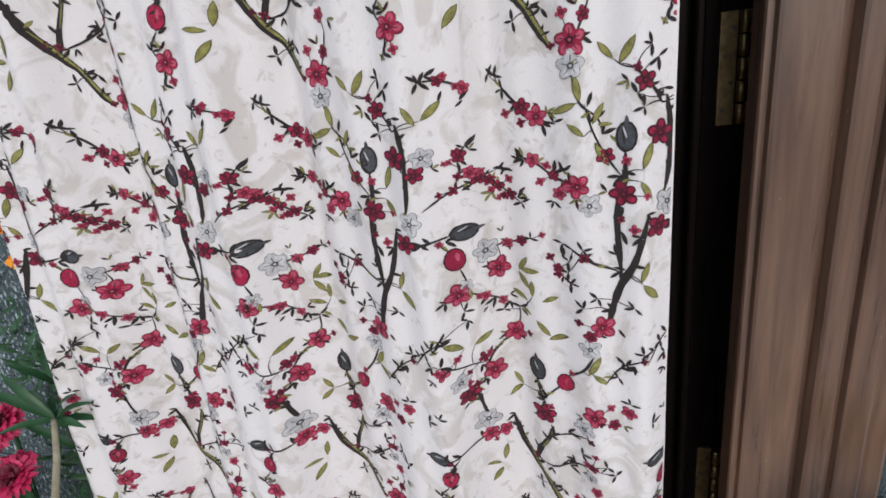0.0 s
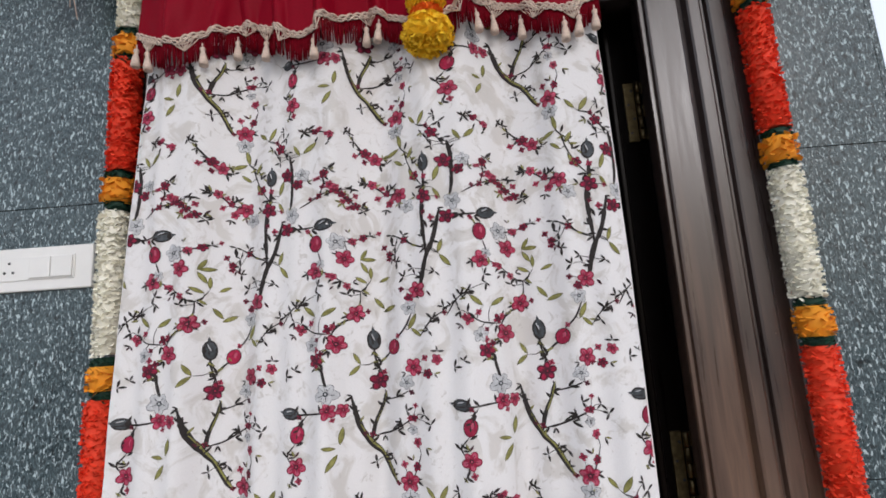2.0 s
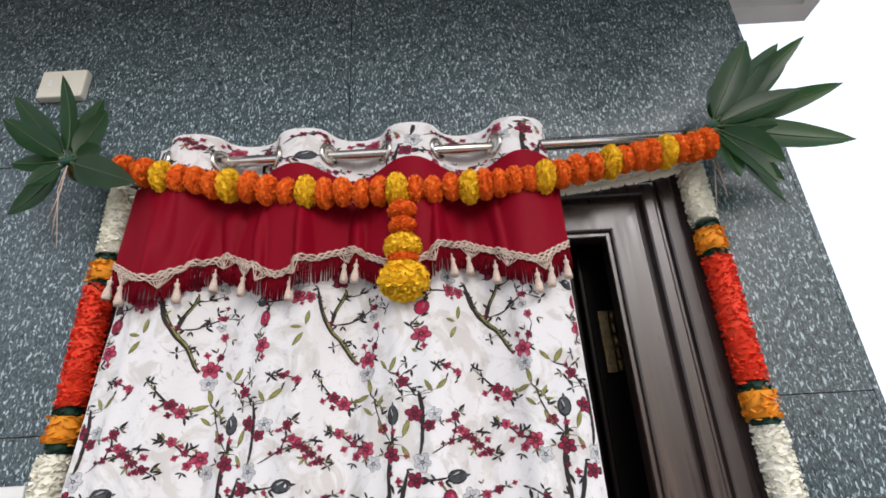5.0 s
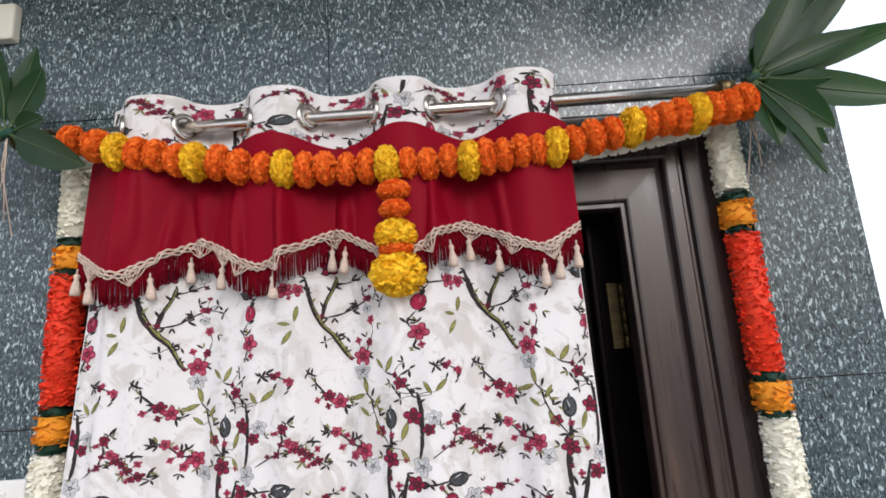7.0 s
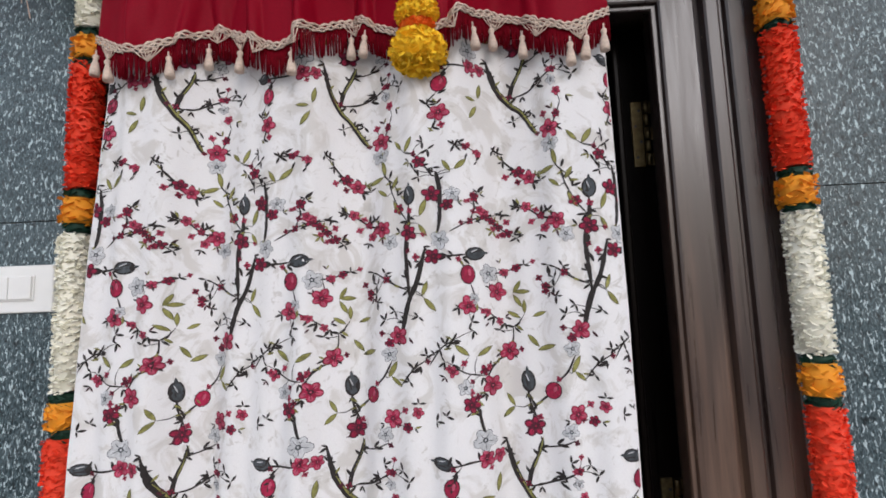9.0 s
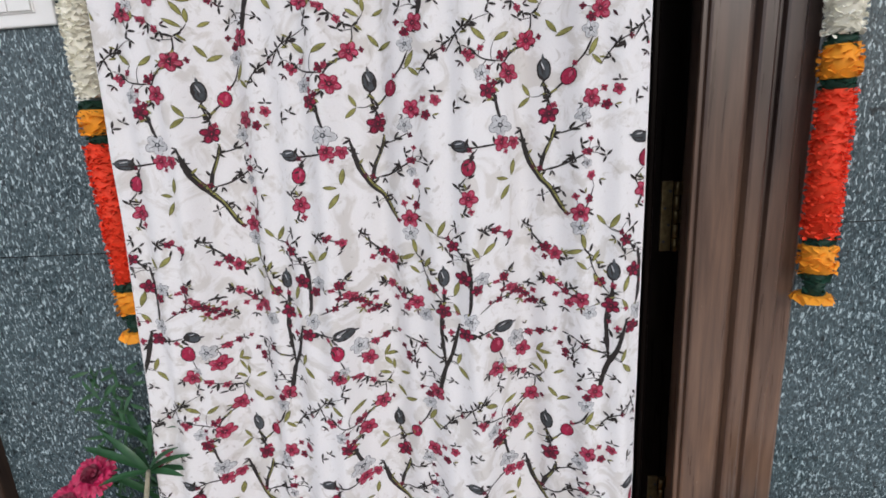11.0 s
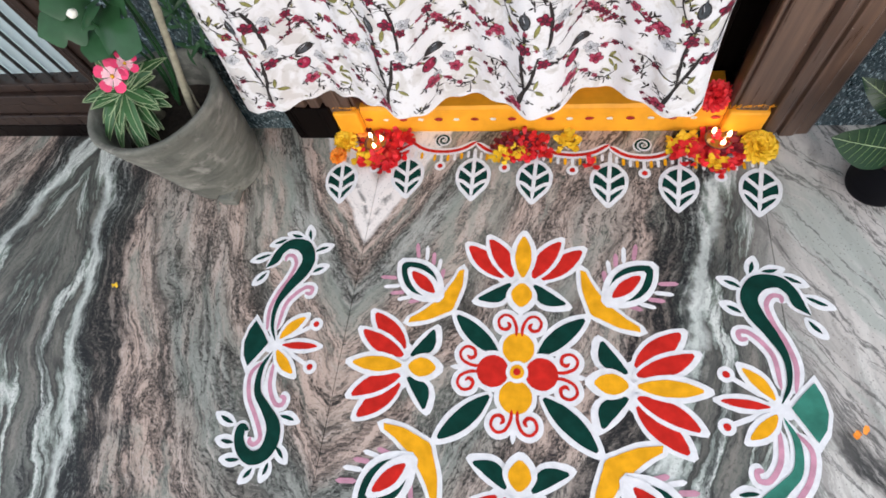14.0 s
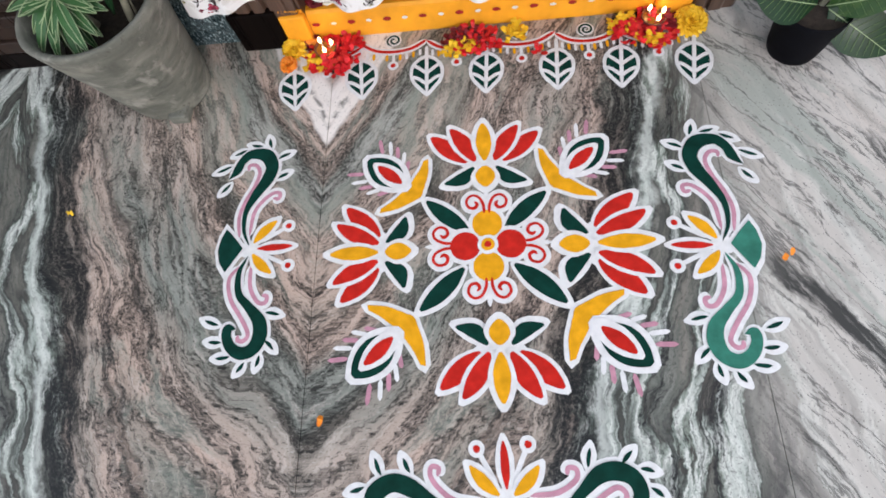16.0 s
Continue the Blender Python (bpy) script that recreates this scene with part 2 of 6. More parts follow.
def dark_wood(name="dark_stained_wood", k=1.0):
    """Espresso stain, scuffed and chipped, turning to brown on its lower half."""
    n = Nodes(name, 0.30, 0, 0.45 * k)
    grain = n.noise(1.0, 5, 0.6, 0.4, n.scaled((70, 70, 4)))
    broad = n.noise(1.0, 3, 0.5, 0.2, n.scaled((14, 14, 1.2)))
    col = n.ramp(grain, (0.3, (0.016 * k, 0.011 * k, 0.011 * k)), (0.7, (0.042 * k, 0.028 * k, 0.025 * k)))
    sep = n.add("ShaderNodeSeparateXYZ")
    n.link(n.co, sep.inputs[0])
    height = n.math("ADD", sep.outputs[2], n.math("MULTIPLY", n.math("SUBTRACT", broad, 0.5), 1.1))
    brownish = n.ramp(n.math("MULTIPLY", height, 0.5), (0.10, 0.45), (0.28, 0.88), (0.54, 0.66), (0.74, 0.12), (0.90, 0.0))
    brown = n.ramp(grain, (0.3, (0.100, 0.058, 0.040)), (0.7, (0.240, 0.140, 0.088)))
    col = n.mix(n.math("MULTIPLY", brownish, k * k), col, brown)
    scuff = n.ramp(n.noise(34, 6, 0.75), (0.68, 0.0), (0.73, 0.6 * k))
    chips = n.ramp(n.noise(80, 3, 0.6), (0.74, 0.0), (0.77, 0.8 * k))
    col = n.mix(scuff, col, (0.20, 0.125, 0.08))
    n.color(n.mix(chips, col, (0.34, 0.27, 0.20)))
    n.link(n.ramp(grain, (0.3, 0.24), (0.7, 0.42)), n.b.inputs["Roughness"])
    n.b.inputs["Coat Weight"].default_value = 0.25 * k * k
    n.b.inputs["Coat Roughness"].default_value = 0.28
    n.bump(grain, 0.12, 0.001)
    return n.mat


def cloth(name, c, vary=0.08, rough=0.85, sheen=0.2, ghost=None):
    n = Nodes(name, rough, 0, 0.16)
    weave = n.noise(900, 2, 0.5, 0.0, n.scaled((1.0, 1.0, 0.35)))
    col = n.ramp(weave, (0.3, tuple(v * (1 - vary) for v in c)), (0.7, c))
    if ghost:
        g = n.noise(13, 5, 0.62, 1.3)
        col = n.mix(n.ramp(g, (0.51, 0.0), (0.60, 0.6)), col, ghost)
        g = n.noise(30, 4, 0.6, 2.0)
        col = n.mix(n.ramp(g, (0.60, 0.0), (0.67, 0.55)), col, tuple(v * 0.88 for v in ghost))
    n.color(col)
    n.b.inputs["Sheen Weight"].default_value = sheen
    n.bump(weave, 0.12, 0.0006)
    return n.mat


def weathered_pot():
    n = Nodes("weathered_cement", 0.85)
    streak = n.noise(1.0, 5, 0.65, 0.5, n.scaled((9, 9, 26), None, (24, 14, 0)))
    blot = n.noise(14, 5, 0.65, 0.4)
    col = n.ramp(streak, (0.28, (0.075, 0.078, 0.064)), (0.5, (0.145, 0.146, 0.122)), (0.72, (0.25, 0.245, 0.205)))
    col = n.mix(n.ramp(blot, (0.55, 0.0), (0.68, 0.65)), col, (0.38, 0.365, 0.32))
    n.color(n.mix(n.ramp(n.noise(46, 4, 0.7), (0.62, 0.0), (0.70, 0.7)), col, (0.075, 0.07, 0.055)))
    n.bump(n.noise(90, 5, 0.7), 0.5, 0.003)
    return n.mat


def leaf_mat(name, c, vein, stripes=0.0, sheer=0.0):
    n = Nodes(name, 0.34, 0, 0.26)
    col = n.ramp(n.noise(35, 4), (0.3, tuple(v * 0.65 for v in c)), (0.7, c))
    col = n.mix(n.math("MULTIPLY", n.island(), 0.4), col, tuple(v * 1.5 for v in c))
    if stripes:
        col = n.mix(n.ramp(n.noise(60, 3, 0.6, 1.0), (0.52, 0.0), (0.60, stripes)), col, vein)
    n.color(col)
    n.bump(n.noise(120, 3), 0.15, 0.001)
    if sheer:
        through_light = n.add("ShaderNodeBsdfTranslucent")
        through_light.inputs[0].default_value = (c[0] * 11, c[1] * 7, c[2] * 6, 1)
        both = n.add("ShaderNodeMixShader")
        both.inputs[0].default_value = sheer
        n.link(n.b.outputs[0], both.inputs[1])
        n.link(through_light.outputs[0], both.inputs[2])
        n.link(both.outputs[0], n.t.nodes["Material Output"].inputs[0])
    return n.mat


M_GRANITE, M_MARBLE, M_WOOD = granite(), marble(), dark_wood()
# same dark wood taken down to near black: recess shade is in its colour
M_DARK_SHADED = dark_wood("dark_shaded_wood", 0.12)
M_ESPRESSO = dark_wood("espresso_wood", 0.45)
M_WHITE = plain("white_paint", (0.80, 0.79, 0.77), 0.7, 0, 0.05, 8, 0.08)
M_CREAM = plain("cream_plastic", (0.74, 0.72, 0.62), 0.35, 0, 0.03, 20, 0.0)
M_SWITCH = plain("white_plastic", (0.80, 0.80, 0.78), 0.30, 0, 0.03, 20, 0.0)
M_SLOT = plain("socket_dark", (0.05, 0.05, 0.05), 0.5, 0, 0.1, 60, 0.0)
M_GROUT = plain("grey_grout", (0.16, 0.17, 0.17), 0.9, 0, 0.2, 60, 0.2)
M_STEEL = plain("brushed_steel", (0.62, 0.58, 0.53), 0.22, 1.0, 0.12, 60, 0.03)
M_BRASS = plain("tarnished_brass", (0.20, 0.15, 0.075), 0.45, 1.0, 0.35, 90, 0.2)
M_COTTON = cloth("white_cotton", (0.780, 0.770, 0.772), 0.06, 0.88, 0.1, (0.54, 0.51, 0.47))
M_MAROON = cloth("maroon_satin", (0.250, 0.0015, 0.0135), 0.22, 0.55, 0.0)
M_MAROON.node_tree.nodes["Principled BSDF"].inputs["Specular IOR Level"].default_value = 0.08
M_FRINGE = plain("maroon_thread", (0.16, 0.002, 0.009), 0.7, 0, 0.3, 120, 0.1, True, 0.05)
M_LACE = plain("cream_lace", (0.70, 0.56, 0.46), 0.8, 0, 0.22, 260, 0.5, True)
M_CONCRETE = plain("rough_concrete", (0.30, 0.29, 0.27), 0.9, 0, 0.2, 6, 0.2)
M_EARTH = plain("pavement", (0.22, 0.20, 0.18), 0.95, 0, 0.25, 3, 0.2)
M_SOIL = plain("potting_soil", (0.035, 0.024, 0.017), 0.95, 0, 0.5, 90, 0.9)
M_POT = weathered_pot()
M_BLACKPOT = plain("black_plastic", (0.004, 0.004, 0.006), 0.6, 0, 0.25, 30, 0.1, False, 0.06)

# ---- building tools ----
def part(name, bm, material, parent=None, label="", smooth=False, keep=False):
    """Links a bmesh as one mesh object, under a thing or a part if one is given."""
    me = bpy.data.meshes.new(name)
    if smooth:
        for f in bm.faces:
            f.smooth = True
    bm.to_mesh(me)
    if not keep:
        bm.free()
    for m in material if isinstance(material, (list, tuple)) else (material,):
        me.materials.append(m)
    ob = new(name, me)
    if parent is not None:
        ob.parent = parent
    if label:
        ob["label"] = label
    return ob


def shared(name, mesh_ob, m, parent):
    """A piece on the mesh of another piece, at the pose m within its parent."""
    ob = new(name, mesh_ob.data)
    ob.parent = parent
    ob.matrix_basis = m
    return ob


def thing(name, label, category, group="", kind="", at=(0, 0, 0)):
    ob = new(name)
    ob.empty_display_size = 0.05
    ob.location = at
    return tagged(ob, label, category, group, kind)


def box(bm, x0, x1, y0, y1, z0, z1, bevel=0.0, mi=0):
    r = bmesh.ops.create_cube(bm, size=1.0, matrix=Matrix.LocRotScale(
        ((x0 + x1) / 2, (y0 + y1) / 2, (z0 + z1) / 2), None, (abs(x1 - x0), abs(y1 - y0), abs(z1 - z0))))
    faces = {f for v in r["verts"] for f in v.link_faces}
    for f in faces:
        f.material_index = mi
    if bevel:
        edges = list({e for v in r["verts"] for e in v.link_edges})
        bmesh.ops.bevel(bm, geom=edges, offset=bevel, segments=2, affect="EDGES", profile=0.5)
    return r["verts"]


def tube(bm, pts, radii, sides=8, cap=True, mi=0, flat=1.0):
    """A tube along points; flat squeezes it across."""
    pts = [Vector(p) for p in pts]
    if isinstance(radii, (int, float)):
        radii = [radii] * len(pts)
    rings, up = [], None
    for i, p in enumerate(pts):
        d = (pts[min(i + 1, len(pts) - 1)] - pts[max(i - 1, 0)]).normalized()
        if up is None:
            up = Vector((0, 0, 1)) if abs(d.z) < 0.9 else Vector((0, 1, 0))
        side = d.cross(up).normalized()
        up = side.cross(d).normalized()
        rings.append([bm.verts.new(p + radii[i] * (math.cos(a) * side + flat * math.sin(a) * up))
                      for a in (2 * math.pi * k / sides for k in range(sides))])
    for a, b in zip(rings, rings[1:]):
        for k in range(sides):
            f = bm.faces.new((a[k], a[(k + 1) % sides], b[(k + 1) % sides], b[k]))
            f.material_index, f.smooth = mi, True
    if cap:
        bm.faces.new(list(reversed(rings[0]))).material_index = mi
        bm.faces.new(rings[-1]).material_index = mi


def lathe(bm, profile, sides=40, centre=(0, 0, 0), mi=0, wobble=0.0):
    """A turned shape from (radius, height) points."""
    c = Vector(centre)
    rings = []
    for r, z in profile:
        if r < 1e-5:
            rings.append([bm.verts.new(c + Vector((0, 0, z)))])
            continue
        ring = []
        for k in range(sides):
            a = 2 * math.pi * k / sides
            w = 1 + wobble * noise.noise((math.cos(a) * 2, math.sin(a) * 2, z * 9))
            ring.append(bm.verts.new(c + Vector((r * w * math.cos(a), r * w * math.sin(a), z))))
        rings.append(ring)
    for a, b in zip(rings, rings[1:]):
        for k in range(sides):
            q = [a[k % len(a)], a[(k + 1) % len(a)], b[(k + 1) % len(b)], b[k % len(b)]]
            q = list(dict.fromkeys(q))
            if len(q) > 2:
                f = bm.faces.new(q)
                f.material_index, f.smooth = mi, True


def prism(bm, outline, place, mi=0):
    """A closed outline swept between the two ends that place(point, end) gives."""
    n = len(outline)
    lo = [bm.verts.new(place(p, 0)) for p in outline]
    hi = [bm.verts.new(place(p, 1)) for p in outline]
    for k in range(n):
        bm.faces.new((lo[k], lo[(k + 1) % n], hi[(k + 1) % n], hi[k])).material_index = mi
    bm.faces.new(list(reversed(lo))).material_index = mi
    bm.faces.new(hi).material_index = mi
    bmesh.ops.recalc_face_normals(bm, faces=bm.faces)


def lerp(a, b, t):
    return a + (b - a) * t


def smooth_line(pts, steps=6):
    """A Catmull-Rom line through the points."""
    pts = [Vector(p) for p in pts]
    ext = [2 * pts[0] - pts[1]] + pts + [2 * pts[-1] - pts[-2]]
    out = []
    for i in range(1, len(ext) - 2):
        p0, p1, p2, p3 = ext[i - 1:i + 3]
        for s in range(steps):
            t = s / steps
            out.append(0.5 * (2 * p1 + (p2 - p0) * t + (2 * p0 - 5 * p1 + 4 * p2 - p3) * t * t
                              + (3 * p1 - p0 - 3 * p2 + p3) * t ** 3))
    return out + [pts[-1]]

# ---- setting: ground, wall, ceiling, doors ----
WALL_X0, WALL_X1, DOOR_W, DOOR_H = -4.2, 0.902, 0.640, 2.260
SIDE_X = -1.06      # outer edge of the neighbouring door's frame

bm = bmesh.new()
bmesh.ops.create_grid(bm, x_segments=2, y_segments=2, size=400)
for v in bm.verts:
    v.co.z = -0.16
tagged(part("ground", bm, M_EARTH), "pale grey dusty paving round the house", "ground", kind="structure")

bm = bmesh.new()
box(bm, WALL_X0, WALL_X1, 0.012, 0.22, -0.16, 2.95)
core = part("wall_core", bm, M_CONCRETE)
cut = bmesh.new()
box(cut, -DOOR_W + 0.005, DOOR_W - 0.005, -0.1, 0.5, -0.001, DOOR_H - 0.005)
box(cut, -2.05, SIDE_X - 0.005, -0.1, 0.5, -0.001, 2.2)
hole = part("hole", cut, M_CONCRETE)
mod = core.modifiers.new("opening", "BOOLEAN")
mod.object, mod.operation = hole, "DIFFERENCE"
dg = bpy.context.evaluated_depsgraph_get()
solid = bpy.data.meshes.new_from_object(core.evaluated_get(dg))
core.modifiers.clear()
core.data = solid
bpy.data.objects.remove(hole)
wall = thing("wall_north", "polished dark grey granite wall with pale flecks", "wall", kind="structure")
core.parent = wall

# dark rooms behind the doors
bm = bmesh.new()
box(bm, -2.3, 0.75, 0.222, 1.9, -0.005, 2.6)
bmesh.ops.reverse_faces(bm, faces=bm.faces)
tagged(part("inner_room", bm, M_CONCRETE), "plain unlit hall behind the doors", "room", kind="structure")


def slab_piece(x0, x1, z0, z1):
    b = bmesh.new()
    g = 0.0012
    box(b, x0 + g, x1 - g, 0.0, 0.012, z0 + g, z1 - g)
    part("granite_slab", b, M_GRANITE, wall)


# courses of stone; the openings are left free
COURSES = [-0.16, 0.50, 1.115, 1.722, 2.34, 2.95]
for z0, z1 in zip(COURSES, COURSES[1:]):
    if z1 < 2.3:
        runs = [(DOOR_W, WALL_X1), (SIDE_X, -DOOR_W), (-3.2, -2.05), (WALL_X0, -3.2)]
    elif z0 < 2.0:
        b0 = DOOR_H
        runs = [(DOOR_W, WALL_X1), (SIDE_X, -DOOR_W), (-3.2, -2.05), (WALL_X0, -3.2)]
        slab_piece(-DOOR_W, DOOR_W, DOOR_H, z1)
        slab_piece(-2.05, SIDE_X, 2.2, z1)
    else:
        runs = [(-0.12, WALL_X1), (-1.15, -0.12), (-2.2, -1.15), (-3.2, -2.2), (WALL_X0, -3.2)]
    for x0, x1 in runs:
        slab_piece(x0, x1, z0, z1)
b = bmesh.new()
box(b, WALL_X1, WALL_X1 + 0.012, 0.0, 0.22, -0.16, 2.95)
part("granite_slab", b, M_GRANITE, wall)

# floor slabs with hairline joints
floor = thing("floor", "polished book-matched marble floor with grey, pink and black veins", "floor", kind="structure")
JOINTS = [-4.2, -3.111, -2.203, -1.295, -0.387, 0.521, 1.429, 2.2]
for x0, x1 in zip(JOINTS, JOINTS[1:]):
    for y0, y1 in ((-2.6, -1.62), (-1.62, 0.10)):
        b = bmesh.new()
        box(b, x0 + 0.0007, x1 - 0.0007, y0 + 0.0007, y1 - 0.0007, -0.03, 0.0)
        part("marble_slab", b, M_MARBLE, floor)
b = bmesh.new()
box(b, -4.2, 2.2, -2.6, 0.012, -0.16, -0.004)
part("screed", b, M_GROUT, floor)

# stone skirting strip under the neighbouring door
b = bmesh.new()
box(b, -2.05, SIDE_X - 0.02, -0.03, 0.012, 0.0, 0.055, 0.004)
tagged(part("threshold_strip", b, M_DARK_SHADED), "low dark wooden strip under the glazed door", "threshold", kind="structure")

# ceiling, beam over the wall's end and the open eaves beyond it
b = bmesh.new()
box(b, -4.2, 0.65, -0.75, 0.3, 2.95, 3.1)
tagged(part("ceiling", b, M_WHITE), "plain white painted porch ceiling", "ceiling", kind="structure")
b = bmesh.new()
box(b, 0.65, 0.91, -0.75, 0.22, 2.80, 3.1, 0.003)
tagged(part("beam", b, M_WHITE), "white painted ceiling beam over the wall's end", "beam", kind="structure")
b = bmesh.new()
box(b, 0.91, 1.36, -0.75, 0.27, 2.99, 3.1)
box(b, 1.31, 1.36, -0.75, 0.27, 2.95, 2.99)
box(b, 0.91, 1.31, 0.20, 0.27, 2.95, 2.99)
tagged(part("eaves", b, M_WHITE), "white painted eaves slab with a dropped edge", "eaves", kind="structure")

# carved frame of the main door, mitred at the corners
PROFILE = [(0.473, 0.16), (0.473, 0.014), (0.443, 0.014), (0.443, -0.026), (0.445, -0.030), (0.449, -0.030), (0.450, -0.024), (0.454, -0.024),
           (0.456, -0.034), (0.460, -0.036), (0.516, -0.040), (0.520, -0.038), (0.522, -0.024), (0.532, -0.022),
           (0.535, -0.042), (0.539, -0.045), (0.558, -0.045), (0.562, -0.042), (0.564, -0.028), (0.572, -0.028),
           (0.575, -0.040), (0.579, -0.042), (0.604, -0.040), (0.610, -0.034), (0.634, -0.032), (0.640, -0.026), (0.640, 0.16)]
door = thing("door_1", "dark stained wooden door, closed, in a deep moulded frame", "door", kind="structure")
for s in (1, -1):
    b = bmesh.new()
    prism(b, PROFILE, lambda p, e: Vector((s * p[0], p[1] * (0.75 if p[1] < 0 else 1), 0.0 if e == 0 else DOOR_H - 0.640 + p[0])))
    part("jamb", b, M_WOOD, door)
b = bmesh.new()
prism(b, PROFILE, lambda p, e: Vector(((-p[0], p[0])[e], p[1] * (0.75 if p[1] < 0 else 1), DOOR_H - 0.640 + p[0])))
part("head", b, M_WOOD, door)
HEAD_Z = DOOR_H - 0.640 + 0.473
# leaf, panels and bead carry the shade of the deep frame in their colour
b = bmesh.new()
box(b, -0.471, 0.471, 0.092, 0.13, 0.085, HEAD_Z - 0.004)
leaf = part("door_leaf", b, M_DARK_SHADED, door)
for x0, x1 in ((-0.37, -0.03), (0.03, 0.37)):
    for z0, z1 in ((0.22, 0.95), (1.08, HEAD_Z - 0.12)):
        b = bmesh.new()
        for k, (w, y) in enumerate(((0.0, 0.078), (0.016, 0.084), (0.03, 0.080))):
            box(b, x0 + w, x1 - w, y, 0.0921, z0 + w, z0 + w + 0.014)
            box(b, x0 + w, x1 - w, y, 0.0921, z1 - w - 0.014, z1 - w)
            box(b, x0 + w, x0 + w + 0.014, y, 0.0921, z0 + w + 0.014, z1 - w - 0.014)
            box(b, x1 - w - 0.014, x1 - w, y, 0.0921, z0 + w + 0.014, z1 - w - 0.014)
        box(b, x0 + 0.08, x1 - 0.08, 0.080, 0.0921, z0 + 0.08, z1 - 0.08, 0.008)
        part("panel", b, M_DARK_SHADED, leaf)
b = bmesh.new()
box(b, 0.396, 0.410, 0.070, 0.0921, 0.09, HEAD_Z - 0.01, 0.004)
part("bead", b, M_DARK_SHADED, leaf)


def hinge(z0, z1):
    b = bmesh.new()
    box(b, 0.431, 0.453, 0.086, 0.0921, z0, z1, 0.001)
    plate = part("hinge", b, M_BRASS, leaf, "tarnished brass butt hinge")
    b = bmesh.new()
    n = 5
    for k in range(n):
        za, zb = lerp(z0, z1, k / n) + 0.001, lerp(z0, z1, (k + 1) / n) - 0.001
        tube(b, [(0.459, 0.082, za), (0.459, 0.082, zb)], 0.006, 10)
        if k % 2 == 0:
            box(b, 0.459, 0.4725, 0.084, 0.088, za, zb)
    part("knuckle", b, M_BRASS, plate)
    b = bmesh.new()
    for k in range(4):
        bmesh.ops.create_cone(b, cap_ends=True, segments=8, radius1=0.0028, radius2=0.0028, depth=0.003, matrix=Matrix.Translation(
            (0.438 + 0.009 * (k % 2), 0.086, lerp(z0, z1, 0.14 + 0.24 * k))) @ Matrix.Rotation(math.pi / 2, 4, "X"))
    part("screw", b, M_SLOT, plate)


for z0, z1 in ((1.795, 1.930), (1.050, 1.195), (0.36, 0.505)):
    hinge(z0, z1)

# ---- curtain on its rod ----
def cur_edges(z):
    left = np.interp(z, (0.19, 0.52, 0.85, 1.15, 1.5, 1.9), (-0.678, -0.626, -0.588, -0.568, -0.554, -0.543))
    return float(left), 0.336 + 0.020 * max(0.0, (0.42 - z) / 0.25) ** 1.5


def cur_bottom(u):
    return 0.186 - 0.010 * u + 0.006 * math.sin(u * 9.0 + 0.5)


def fold_phase(u, v):
    """Counts the forward folds across the cloth; they spread as it falls."""
    return np.interp(u, [lerp(a, b, v) for a, b in ((-0.16, -0.33), (0.114, 0.03), (0.39, 0.39), (0.66, 0.667), (0.92, 0.94), (1.19, 1.22))], range(-1, 5))


def cur_point(u, v, out=0.0):
    """The cloth's surface: u across, v down from the hem at the top; out: metres in front of it."""
    z = lerp(2.325, cur_bottom(u), v)
    x0, x1 = cur_edges(z)
    fold = math.cos(2 * math.pi * fold_phase(u, v))
    amp = lerp(0.030, 0.021, min(1, v * 3.2)) + (0.006 + 0.022 * u) * max(0, v - 0.45) / 0.55
    drift = 0.55 * noise.noise((u * 3.1, v * 1.3, 0.4)) + 0.35 * noise.noise((u * 7.5, v * 2.0, 3.0))
    y = -0.080 - 0.020 * math.sin(math.pi * v) - amp * fold - 0.026 * drift * min(1, v * 3) * (1 - 0.6 * v)
    y -= 0.011 * math.sin(2 * math.pi * u / 0.145 + 2.2 * v + 1.0) * min(1, 2.5 * v) * (1 - 0.5 * v)
    y -= 0.006 * math.sin(2 * math.pi * u / 0.068 + 1.5 * math.sin(4 * v) + 3.0 * noise.noise((u * 2, v * 2, 5.0))) * min(1, 2 * v)
    y -= 0.0022 * noise.noise((u * 26, v * 20, 8.0)) * min(1, v * 4)
    x = lerp(x0, x1, u) + 0.010 * math.sin(2 * math.pi * (u - 0.12) / 0.135) * max(0, 1 - v * 2.5)
    return Vector((x, min(y, -0.036) - out, z))


curtain = thing("curtain", "white cotton door curtain printed with crimson blossom branches", "curtain")
bm = bmesh.new()
NU, NV = 130, 150
grid = [[bm.verts.new(cur_point(i / NU, j / NV)) for i in range(NU + 1)] for j in range(NV + 1)]
for j in range(NV):
    for i in range(NU):
        bm.faces.new((grid[j][i], grid[j + 1][i], grid[j + 1][i + 1], grid[j][i + 1]))
panel = part("cloth", bm, M_COTTON, curtain, smooth=True)


def scallop(x):
    """Height of the valance's lower edge."""
    peaks = (-0.585, -0.341, -0.098, 0.141, 0.385)
    d = min(abs(x - p) for p in peaks)
    t = min(1.0, d / 0.121)
    return 1.978 + 0.060 * (1 - t) ** 1.35 + 0.012 * math.sin(math.pi * t) * (1 - t)


def u_at(x, z):
    x0, x1 = cur_edges(z)
    return (x - x0) / (x1 - x0)


